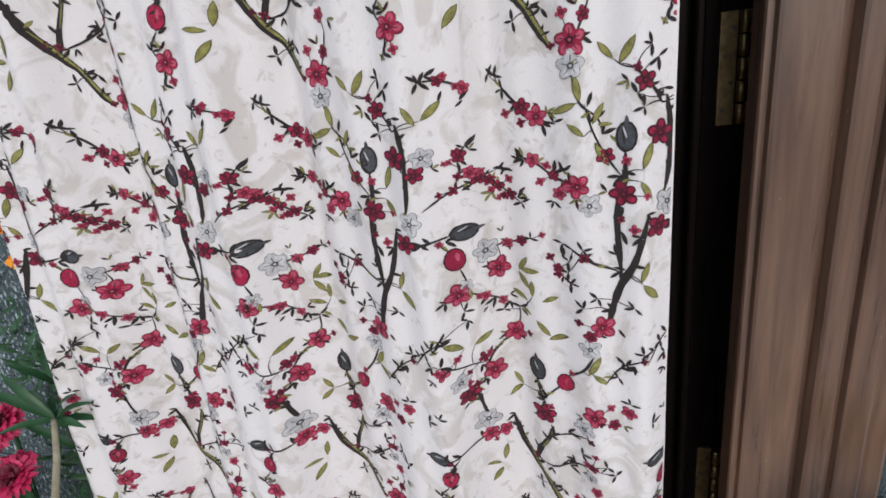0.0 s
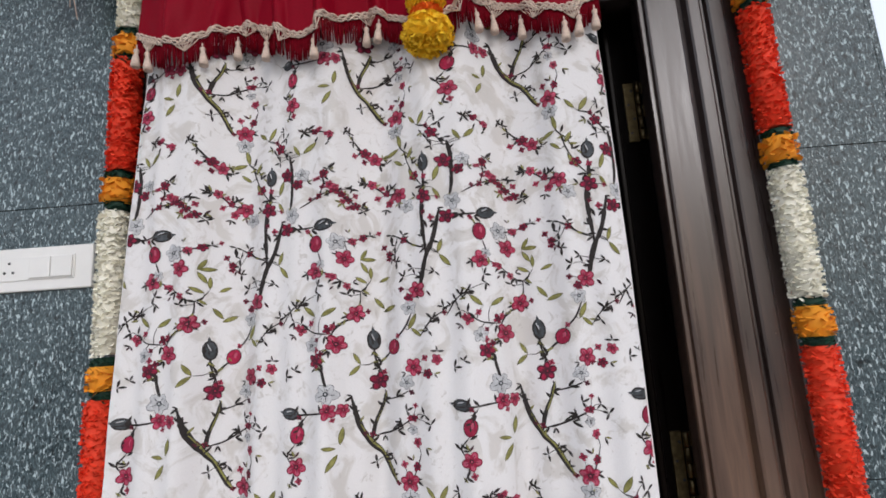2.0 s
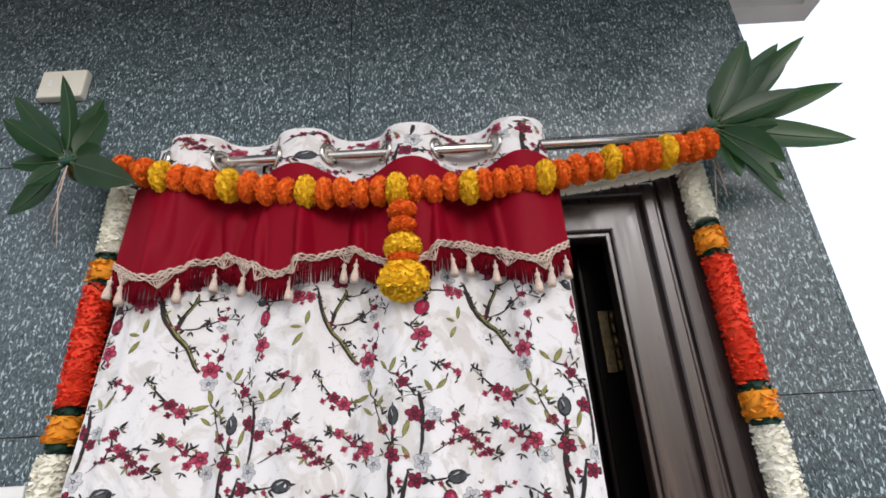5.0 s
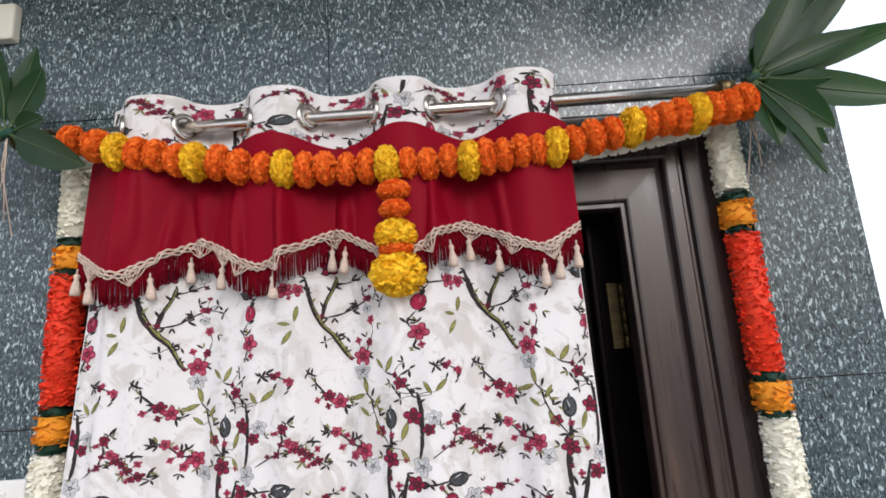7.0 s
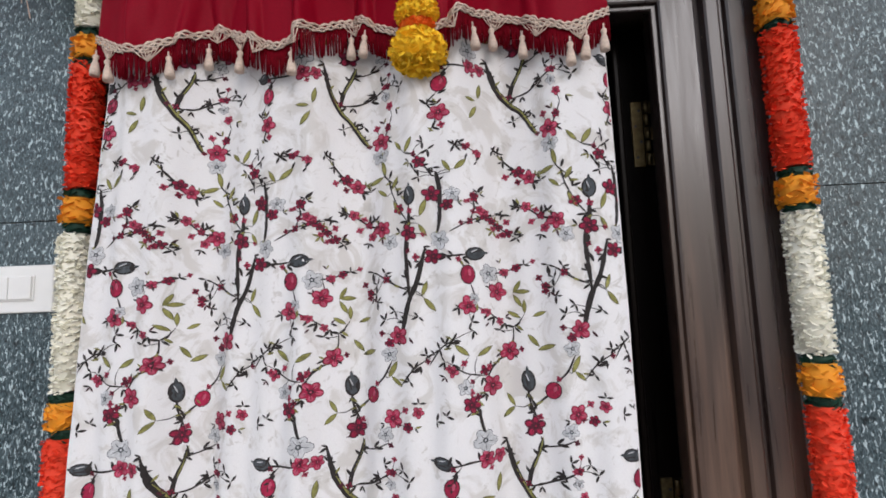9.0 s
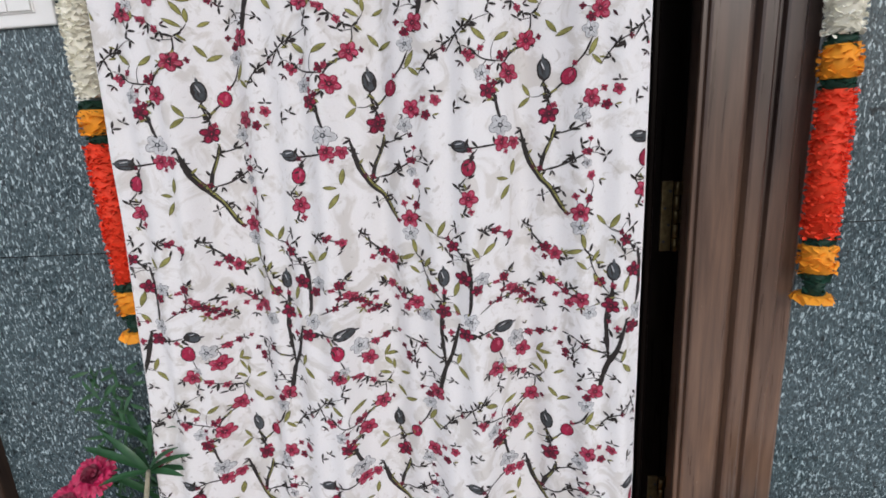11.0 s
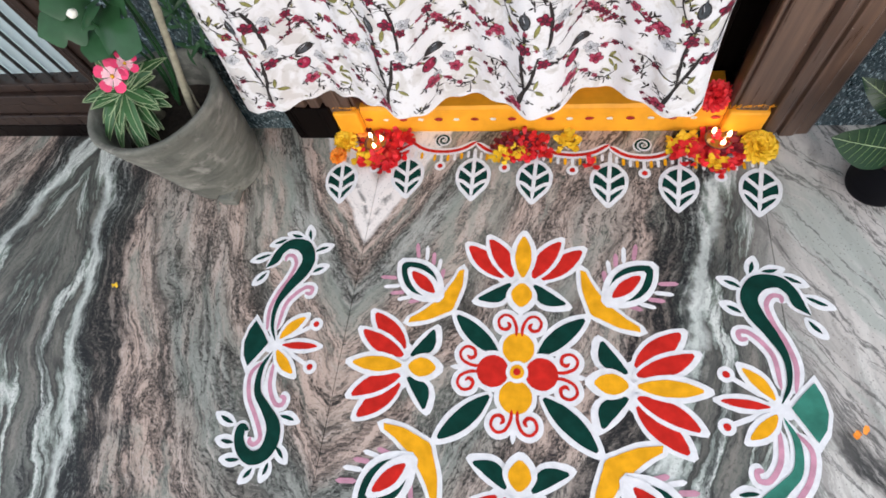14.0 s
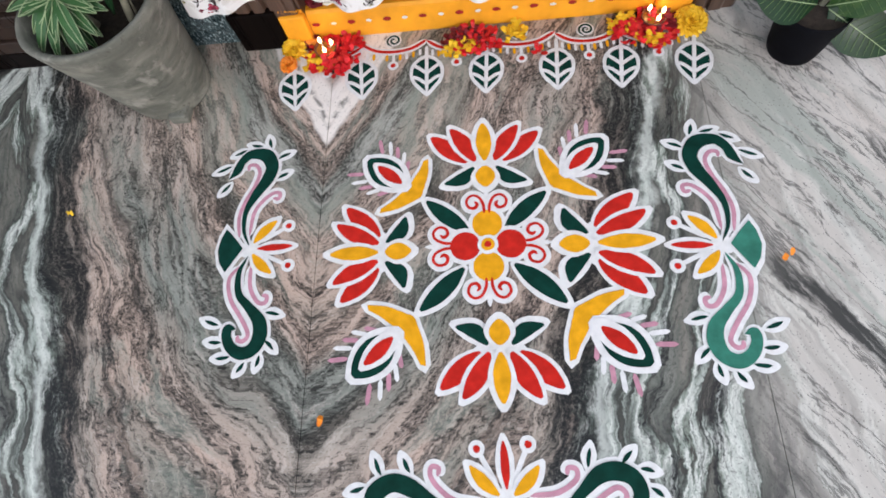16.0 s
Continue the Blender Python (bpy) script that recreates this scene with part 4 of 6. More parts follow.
# pointed lace nets under troughs and peaks
x0, x1 = cur_edges(2.1)
for cx in (-0.505, -0.425, -0.330, -0.285, -0.250, -0.175, -0.090, 0.0, 0.080, 0.148, 0.212, 0.280):
    u = (cx - x0) / (x1 - x0)
    for j in range(7):
        f = (j - 3) / 3.0
        a = val_point(min(1, max(0, u + f * 0.028)), 1.0, 0.005)
        b_ = val_point(u, 1.0, 0.006) + Vector((0, 0, -0.030))
        tube(bm, [a, a.lerp(b_, 0.5) + Vector((0, 0, -0.002)), b_], 0.0011, 4)
    for t in (0.35, 0.65):
        a = val_point(min(1, max(0, u - 0.028 * (1 - t))), 1.0, 0.005).lerp(b_, t)
        c = val_point(min(1, max(0, u + 0.028 * (1 - t))), 1.0, 0.005).lerp(b_, t)
        tube(bm, [a, a.lerp(c, 0.5) + Vector((0, -0.001, -0.003)), c], 0.0014, 4)
part("lace_trim", bm, M_LACE, valance, "cream braided lace trim")

# maroon thread fringe
bm = bmesh.new()
for i in range(520):
    u = (i + 0.5) / 520
    p = val_point(u, 1.0, 0.001) + Vector((0, 0, -0.007))
    ln = 0.042 + 0.006 * random.random()
    sway = random.uniform(-0.003, 0.003)
    pts = [p, p + Vector((sway * 0.5, -0.001, -ln * 0.5)), p + Vector((sway, 0.001, -ln))]
    tube(bm, pts, [0.0012, 0.0014, 0.0011], 4)
tagged(part("fringe", bm, M_FRINGE, valance, "maroon thread fringe"), kind="stuff")

# cream tassels
bm = bmesh.new()
lathe(bm, [(0.0, 0.0), (0.0015, 0.0), (0.0015, -0.008), (0.0045, -0.010), (0.0055, -0.014), (0.0035, -0.018), (0.0060, -0.026), (0.0085, -0.040), (0.0080, -0.047), (0.0, -0.045)], 10)
first = None
for cx in (-0.535, -0.505, -0.400, -0.348, -0.285, -0.185, -0.098, -0.070, 0.110, 0.142, 0.192, 0.262, 0.290, 0.322):
    u = min(0.995, max(0.004, (cx - x0) / (x1 - x0)))
    p = val_point(u, 1.0, 0.008) + Vector((0, 0, -0.022))
    m = Matrix.Translation(p) @ Matrix.Rotation(random.uniform(-0.12, 0.12), 4, "Y")
    if first is None:
        first = part("tassel", bm, M_LACE, valance, "cream thread tassel", smooth=True)
        first.matrix_basis = m
    else:
        shared("tassel", first, m, valance)["label"] = "cream thread tassel"

# ---- flower garlands ----
M_ORANGE = plain("orange_paper_petal", (1.0, 0.225, 0.012), 0.75, 0, 0.10, 60, 0.2, True)
M_YELLOW = plain("yellow_paper_petal", (1.0, 0.64, 0.014), 0.75, 0, 0.07, 60, 0.2, True)
M_AMBER = plain("amber_petal", (0.95, 0.36, 0.012), 0.75, 0, 0.18, 60, 0.2, True)
M_RED = plain("vermilion_petal", (0.92, 0.060, 0.014), 0.72, 0, 0.18, 60, 0.2, True)
M_IVORY = plain("ivory_petal", (0.93, 0.91, 0.79), 0.78, 0, 0.07, 60, 0.2, True)
M_DEEP = plain("dark_green_petal", (0.006, 0.055, 0.030), 0.7, 0, 0.4, 60, 0.2, True)


def petal_fan(bm, base, out, across, length, width, cup):
    """A small ruffled petal: three points at its tip, cupped."""
    up = out.cross(across).normalized()
    a = bm.verts.new(base - across * width * 0.22)
    b = bm.verts.new(base + across * width * 0.22)
    m = base + out * length * 0.6 + up * cup * length
    c = bm.verts.new(m + across * width * 0.5)
    d = bm.verts.new(m - across * width * 0.5)
    t = base + out * length + up * cup * length * 0.4
    e = bm.verts.new(t + across * width * 0.3 + up * random.uniform(-0.2, 0.2) * length)
    f = bm.verts.new(t - across * width * 0.3 + up * random.uniform(-0.2, 0.2) * length)
    bm.faces.new((a, b, c, d))
    bm.faces.new((d, c, e, f))


def pompon_mesh(bm, r, flat, count):
    """A marigold-like ball of ruffled petals, squeezed along z."""
    lathe(bm, [(0.0, -r * 0.7 * flat), (r * 0.70, -r * 0.56 * flat), (r * 0.93, -r * 0.25 * flat), (r * 0.97, 0), (r * 0.93, r * 0.25 * flat), (r * 0.70, r * 0.56 * flat), (0.0, r * 0.7 * flat)], 16, (0, 0, 0), 0, 0.12)
    for k in range(count):
        z = 1 - 2 * (k + 0.5) / count
        a = k * 2.39996
        s = math.sqrt(1 - z * z)
        d = Vector((s * math.cos(a), s * math.sin(a), z))
        d = (d + 0.22 * Vector((random.uniform(-1, 1), random.uniform(-1, 1), random.uniform(-1, 1)))).normalized()
        base = Vector((d.x, d.y, d.z * flat)) * r * 0.76
        ref = Vector((0, 0, 1)) if abs(d.z) < 0.9 else Vector((1, 0, 0))
        across = d.cross(ref).normalized()
        across = (Matrix.Rotation(random.uniform(-0.9, 0.9), 3, d) @ across).normalized()
        petal_fan(bm, base, d, across, r * random.uniform(0.24, 0.35), r * random.uniform(0.19, 0.28), random.uniform(-0.45, 0.5))


bm = bmesh.new()
pompon_mesh(bm, 1.0, 0.74, 640)
BALL = bpy.data.meshes.new("pompon")
bm.to_mesh(BALL)
bm.free()
BALLS = {}
for key, m in (("orange", M_ORANGE), ("yellow", M_YELLOW)):
    me = BALL.copy()
    me.materials.append(m)
    BALLS[key] = me


def pompon(parent, colour, p, r, axis, squeeze=1.0):
    ob = new("pompon", BALLS[colour])
    ob.parent = parent
    turn = Vector(axis).to_track_quat("Z", "X").to_matrix().to_4x4()
    spin = Matrix.Rotation(random.uniform(0, 6.28), 4, "Z")
    ob.matrix_basis = Matrix.Translation(p) @ turn @ spin @ Matrix.Diagonal((r, r, r * squeeze, 1))
    return ob


def sag_z(x):
    """Height of the draped string over the door."""
    return float(np.interp(x, (-0.60, -0.55, -0.471, -0.332, -0.173, 0.010, 0.154, 0.306, 0.443, 0.559, 0.640, 0.70),
                           (2.246, 2.231, 2.203, 2.175, 2.149, 2.140, 2.141, 2.153, 2.180, 2.197, 2.214, 2.225)))


gar = thing("marigold_garland", "orange and yellow marigold garland draped from the curtain rod", "garland")
STRING_Y = -0.128
bm = bmesh.new()
tube(bm, [(lerp(-0.60, 0.66, k / 40), STRING_Y, sag_z(lerp(-0.60, 0.66, k / 40))) for k in range(41)], 0.0012, 5)
part("string", bm, M_LACE, gar)
YELLOWS = (-0.471, -0.332, -0.173, 0.010, 0.154, 0.306, 0.443, 0.559)
GAPS = (2, 3, 3, 4, 3, 4, 3, 3, 3)
edges = (-0.572,) + YELLOWS + (0.650,)
for x in YELLOWS:
    pompon(gar, "yellow", (x, STRING_Y - 0.004, sag_z(x) - 0.001), random.uniform(0.033, 0.037), (1, 0, random.uniform(-0.1, 0.1)), 0.78)
for g, (xa, xb) in enumerate(zip(edges, edges[1:])):
    n = GAPS[g]
    for k in range(n):
        if g == 0:
            x = lerp(xa, xb, (k + 0.2) / n)
        elif g == len(GAPS) - 1:
            x = lerp(xa, xb, (k + 1.0) / n)
        else:
            x = lerp(xa, xb, (k + 1.0) / (n + 1.0))
        slope = (sag_z(x + 0.02) - sag_z(x - 0.02)) / 0.04
        pompon(gar, "orange", (x, STRING_Y + random.uniform(-0.003, 0.003), sag_z(x) + random.uniform(-0.003, 0.003)),
               random.uniform(0.0275, 0.032), (1, random.uniform(-0.15, 0.15), slope), 0.80)
for z, c, r, q in ((2.094, "orange", 0.028, 0.85), (2.060, "orange", 0.027, 0.75), (2.014, "yellow", 0.036, 0.95), (1.988, "orange", 0.030, 0.6), (1.948, "yellow", 0.046, 0.98)):
    pompon(gar, c, (0.019, STRING_Y - 0.004, z), r, (0, 0.05, 1), q)
bm = bmesh.new()
tube(bm, [(0.019, STRING_Y, 2.14), (0.019, STRING_Y, 1.96)], 0.0015, 5)
part("string", bm, M_LACE, gar)


def band(parent, material, x, y, z0, z1, r, per, pitch, tip):
    """A stretch of a thick garland: rings of ruffled petals round the string."""
    bm = bmesh.new()
    n = max(1, int(abs(z1 - z0) / pitch))
    tube(bm, [(x, y, z0), (x, y, z1)], r * 0.84, 16)
    for k in range(n):
        z = lerp(z0, z1, (k + 0.5) / n)
        off = random.uniform(0, 6.28)
        for i in range(per):
            a = off + 2 * math.pi * i / per + random.uniform(-0.12, 0.12)
            d = Vector((math.cos(a), math.sin(a), random.uniform(-0.30, 0.20))).normalized()
            across = Vector((-math.sin(a), math.cos(a), random.uniform(-0.9, 0.9))).normalized()
            petal_fan(bm, Vector((x, y, z)) + d * r * 0.78, d, across, r * random.uniform(0.24, 0.36), tip * random.uniform(0.7, 1.2), random.uniform(-0.4, 0.4))
    return part("flower_band", bm, material, parent)


def side_garland(top, low, levels, y=-0.052):
    """Levels: where white, amber, red, amber, white, amber, red and amber stretches begin and end, from the top down."""
    g = thing("hanging_garland", "white, red and orange crepe-flower garland hung beside the door frame", "garland", "garlands beside the door")
    r = 0.0268
    colours = (M_IVORY, M_AMBER, M_RED, M_AMBER, M_IVORY, M_AMBER, M_RED, M_AMBER)

    def line(z):
        return lerp(low, top, (z - 0.95) / 1.3)

    for k, (z1, z0) in enumerate(levels):
        x = line((z0 + z1) / 2)
        if colours[k] is M_AMBER:
            band(g, M_DEEP, x, y, z1 + 0.016, z1 - 0.004, r * 0.88, 13, 0.006, 0.016)
            band(g, M_AMBER, x, y, z1, z0, r * 1.10, 15, 0.0090, 0.0150)
            band(g, M_DEEP, x, y, z0 + 0.004, z0 - 0.016, r * 0.88, 13, 0.006, 0.016)
        elif colours[k] is M_RED:
            band(g, M_RED, x, y, z1, z0, r * 1.02, 22, 0.0062, 0.0095)
        else:
            band(g, M_IVORY, x, y, z1, z0, r * 1.02, 24, 0.0060, 0.0090)
    end = levels[-1][1]
    band(g, M_DEEP, low, y, end - 0.012, end - 0.045, r * 0.62, 9, 0.008, 0.016)
    # loose petals at the end
    bm = bmesh.new()
    for k in range(9):
        a = 2 * math.pi * k / 9
        d = Vector((math.cos(a), math.sin(a), -0.55)).normalized()
        petal_fan(bm, Vector((low, y, end - 0.042)), d, Vector((-math.sin(a), math.cos(a), 0)), 0.036, 0.032, 0.3)
    part("end_petal", bm, (M_AMBER, M_RED), g)
    for f in g.children[-1].data.polygons:
        f.material_index = (f.index // 4) % 2


side_garland(0.643, 0.655, ((2.235, 2.072), (2.050, 2.003), (1.990, 1.745), (1.726, 1.680), (1.668, 1.434), (1.418, 1.366), (1.350, 1.104), (1.090, 1.040)))
side_garland(-0.598, -0.630, ((2.225, 2.070), (2.052, 2.010), (1.998, 1.766), (1.748, 1.702), (1.684, 1.412), (1.392, 1.348), (1.332, 1.073), (1.052, 1.010)))
# white strand along the head of the frame
head_gar = thing("white_garland", "thin white jasmine strand drooping along the top of the door frame", "garland")
bm = bmesh.new()
for k in range(150):
    t = k / 149
    x = lerp(0.63, -0.60, t)
    z = 2.205 - 0.055 * math.sin(math.pi * min(1, t * 1.15)) ** 0.8
    for i in range(7):
        a = 2 * math.pi * i / 7 + k
        d = Vector((random.uniform(-0.4, 0.4), math.cos(a), math.sin(a))).normalized()
        petal_fan(bm, Vector((x, -0.064, z)), d, Vector((1, 0, 0)), 0.016, 0.011, 0.2)
tagged(part("flower_band", bm, M_IVORY, head_gar), kind="stuff")

# mango-leaf bunches tied to the rod's ends
M_MANGO = leaf_mat("mango_leaf", (0.012, 0.046, 0.014), (0.12, 0.20, 0.06), 0.0, 0.28)
M_MIDRIB = plain("leaf_midrib", (0.075, 0.13, 0.04), 0.5, 0, 0.2, 60, 0)


def blade(bm, base, tip, width, face, bend=0.0, rib=True, seg=10, fold=0.18, wave=0.0):
    """A pointed leaf from base to tip, its face turned to the given side."""
    base, tip, face = Vector(base), Vector(tip), Vector(face)
    d = tip - base
    ln = d.length
    d.normalize()
    across = d.cross(face).normalized()
    nrm = across.cross(d).normalized()
    rows = []
    for i in range(seg + 1):
        t = i / seg
        w = width * 0.5 * math.sin(math.pi * t ** 0.85) ** 0.8 * (1 if t < 0.97 else 0.3) + 0.0008
        c = base + d * ln * t + nrm * bend * ln * math.sin(math.pi * t * 0.9)
        k = wave * math.sin(t * 19)
        rows.append([bm.verts.new(c + across * w + nrm * (fold * w + k)), bm.verts.new(c + across * w * 0.5 + nrm * fold * 0.3 * w),
                     bm.verts.new(c), bm.verts.new(c - across * w * 0.5 + nrm * fold * 0.3 * w),
                     bm.verts.new(c - across * w + nrm * (fold * w - k))])
    for a, b in zip(rows, rows[1:]):
        for j in range(4):
            f = bm.faces.new((a[j], a[j + 1], b[j + 1], b[j]))
            f.smooth = True
    if rib:
        pts = [rows[i][2].co + nrm * 0.0012 for i in range(0, seg + 1, 2)]
        tube(bm, pts, [0.0016 * (1 - 0.7 * i / len(pts)) for i in range(len(pts))], 4, True, 1)


def leaf_bunch(hub, tips, label):
    g = thing("leaf_bunch", label, "leaves", "leaf bunches on the rod")
    hub = Vector(hub)
    for tip, w in tips:
        tip = Vector(tip)
        bm = bmesh.new()
        d = (tip - hub).normalized()
        face = Vector((random.uniform(-0.4, 0.4), -1, random.uniform(-0.5, 0.3)))
        blade(bm, hub + d * 0.02, tip, w, face, random.uniform(-0.08, 0.05))
        tube(bm, [hub, hub + d * 0.025], 0.0022, 5, True, 1)
        part("leaf", bm, (M_MANGO, M_MIDRIB), g)
    bm = bmesh.new()
    for k in range(3):
        tube(bm, [hub, hub + Vector((random.uniform(-0.02, 0.0), 0.01, -0.06)), hub + Vector((random.uniform(-0.03, 0.02), 0.02, -0.13 - 0.03 * k))], 0.0012, 4)
    tube(bm, [hub + Vector((-0.012, 0, -0.006)), hub + Vector((0.012, 0, 0.006))], 0.008, 8, True, 1)
    part("tie", bm, (M_LACE, M_DEEP), g, "loose cotton thread")


leaf_bunch((0.676, -0.120, 2.262), [((0.801, -0.14, 2.473), 0.061), ((0.886, -0.12, 2.478), 0.051), ((0.931, -0.15, 2.473), 0.051), ((0.821, -0.10, 2.375), 0.067), ((0.748, -0.10, 2.402), 0.055), ((0.976, -0.14, 2.343), 0.052),
    ((0.938, -0.15, 2.192), 0.067), ((0.796, -0.15, 2.238), 0.055), ((0.780, -0.15, 2.145), 0.063), ((0.806, -0.10, 2.135), 0.055), ((0.776, -0.12, 2.070), 0.051), ((0.748, -0.15, 2.100), 0.049),
    ((0.688, -0.14, 2.122), 0.055), ((0.718, -0.12, 2.338), 0.037), ((0.891, -0.12, 2.424), 0.049), ((0.881, -0.14, 2.329), 0.051)],
    "bunch of fresh green mango leaves at the rod's open end")
leaf_bunch((-0.680, -0.130, 2.256), [((-0.738, -0.15, 2.478), 0.045), ((-0.668, -0.10, 2.448), 0.045), ((-0.618, -0.14, 2.378), 0.05), ((-0.850, -0.13, 2.442), 0.05),
    ((-0.835, -0.15, 2.365), 0.055), ((-0.812, -0.12, 2.266), 0.050), ((-0.805, -0.10, 2.155), 0.062), ((-0.488, -0.185, 2.160), 0.062), ((-0.600, -0.15, 2.272), 0.045),
    ((-0.585, -0.14, 2.190), 0.05), ((-0.735, -0.15, 2.190), 0.045)],
    "bunch of fresh green mango leaves tied against the granite")

# ---- rangoli painted on the floor (centimetres round its centre) ----
PAINT = [plain("white_rice_paint", (0.80, 0.79, 0.79), 0.9, 0, 0.10, 60, 0.35, spec=0.1), plain("red_paint", (0.56, 0.022, 0.014), 0.85, 0, 0.22, 35, 0.3, spec=0.1),
         plain("yellow_paint", (0.82, 0.38, 0.008), 0.85, 0, 0.18, 35, 0.3, spec=0.1), plain("dark_green_paint", (0.003, 0.038, 0.027), 0.8, 0, 0.35, 30, 0.3, spec=0.12),
         plain("pink_paint", (0.58, 0.29, 0.37), 0.9, 0, 0.22, 40, 0.3, spec=0.1), plain("sheen_green_paint", (0.045, 0.20, 0.145), 0.85, 0, 0.3, 30, 0.3, spec=0.1)]
# the sixth paint is the dark green lightened to carry a sheen
WHITE, RED, YELLOW, GREEN, PINK, SHEEN_GREEN = range(6)
rangoli = thing("rangoli", "lotus rangoli painted in white, red, yellow and green on marble", "floor painting")


class Brush:
    """Flat painted shapes, placed by a turn, a scale and a shift."""

    def __init__(self, turn=0.0, at=(0.2, -63.8), mirror=1, size=1.0):
        self.bm, self.c, self.s, self.at, self.mirror, self.size = bmesh.new(), math.cos(turn), math.sin(turn), at, mirror, size
        self.pieces, self.count, self.wide = [], 0, 1.0

    def place(self, p, lift):
        x, y = p[0] * self.mirror * self.size * self.wide, p[1] * self.size
        lift += 0.000003 * self.count
        return Vector(((self.at[0] + self.c * x - self.s * y) / 100, (self.at[1] + self.s * x + self.c * y) / 100, lift))

    def fill(self, pts, colour, layer):
        self.count += 1
        vs = []
        for p in pts:
            q = Vector((p[0], p[1], 0))
            w = 0.10 * Vector((noise.noise(q * 0.9 + Vector((7, 0, 0))), noise.noise(q * 0.9 + Vector((0, 9, 3)))))
            vs.append(self.bm.verts.new(self.place((p[0] + w.x, p[1] + w.y), 0.0012 + 0.0007 * layer)))
        self.bm.faces.new(vs).material_index = colour

    def outline(self, p, q, w, bend, grow, lean=0.0):
        p, q = Vector(p), Vector(q)
        d = q - p
        ln = d.length
        d.normalize()
        n = Vector((-d.y, d.x))
        a, b = p - d * grow * 0.8, q + d * grow * 1.5
        ln = (b - a).length
        left, right = [], []
        for k in range(13):
            t = k / 12
            c = a + (b - a) * t + n * bend * math.sin(math.pi * t)
            h = (w / 2 + grow) * math.sin(math.pi * min(1, t * 0.94 + 0.03)) ** 0.75
            c += n * lean * (t ** 3 - 0.35 * math.sin(math.pi * t))
            left.append(c + n * h)
            right.append(c - n * h)
        return left + right[::-1]

    def petal(self, p, q, w, colour, bend=0.0, rim=0.62, layer=0, lean=0.0):
        rim += 0.16
        whole, self.bm = self.bm, bmesh.new()
        self.fill(self.outline(p, q, w, bend, rim, lean), WHITE, layer)
        self.fill(self.outline(p, q, w, bend, 0.0, lean), colour, layer + 1)
        self.pieces.append(("petal", self.bm))
        self.bm = whole

    def disc(self, p, r, colour, rim=0.7, layer=0):
        whole, self.bm = self.bm, bmesh.new()
        self.pieces.append(("dot", self.bm))
        for s, c, l in ((r + rim, WHITE, layer), (r, colour, layer + 1)):
            self.fill([(p[0] + s * math.cos(2 * math.pi * k / 20), p[1] + s * math.sin(2 * math.pi * k / 20)) for k in range(20)], c, l)
        self.bm = whole

    def stroke(self, pts, w, colour, layer, taper=None):
        self.count += 1
        line = smooth_line([(x, y, 0) for x, y in pts], 6)
        last = len(line) - 1
        L, R = [], []
        for i, p in enumerate(line):
            d = (line[min(i + 1, last)] - line[max(i - 1, 0)]).normalized()
            t = i / last
            h = (w if taper is None else np.interp(t, np.linspace(0, 1, len(taper)), taper)) / 2
            h *= math.sqrt(max(0.05, 1 - (2 * t - 1) ** 10))
            L.append((p.x - d.y * h, p.y + d.x * h))
            R.append((p.x + d.y * h, p.y - d.x * h))
        rows = [[self.bm.verts.new(self.place(q, 0.0012 + 0.0007 * layer + 0.000003 * i)) for q in (L[i], R[i])] for i in range(last + 1)]
        for a, c in zip(rows, rows[1:]):
            self.bm.faces.new((a[0], a[1], c[1], c[0])).material_index = colour

    def begin(self, name):
        self.whole, self.bm = self.bm, bmesh.new()
        self.pieces.append((name, self.bm))

    def end(self):
        self.bm = self.whole

    def body(self, pts, taper, colour):
        self.begin("swan_body")
        self.stroke(pts, 0, WHITE, 0, [t + 1.5 for t in taper])
        self.stroke(pts, 0, colour, 2, taper)
        self.end()

    def curl(self, p, r, start, turns, hand, colour=RED):
        pts = [(p[0] + hand * r * (1 - 0.75 * t) * math.cos(start + turns * 6.28 * t), p[1] + r * (1 - 0.75 * t) * math.sin(start + turns * 6.28 * t))
               for t in (k / 11 for k in range(12))]
        self.stroke(pts, 1.35, WHITE, 0)
        self.stroke(pts, 0.55, colour, 2)

    def done(self, name, label):
        main = None
        if not self.bm.faces:
            self.bm = self.pieces.pop(0)[1]
        for piece, bm in [(name, self.bm)] + self.pieces:
            for f in bm.faces:
                f.normal_update()
            bmesh.ops.reverse_faces(bm, faces=[f for f in bm.faces if f.normal.z < 0])
            ob = part(piece, bm, PAINT, main or rangoli, "" if main else label)
            main = main or ob
        return main


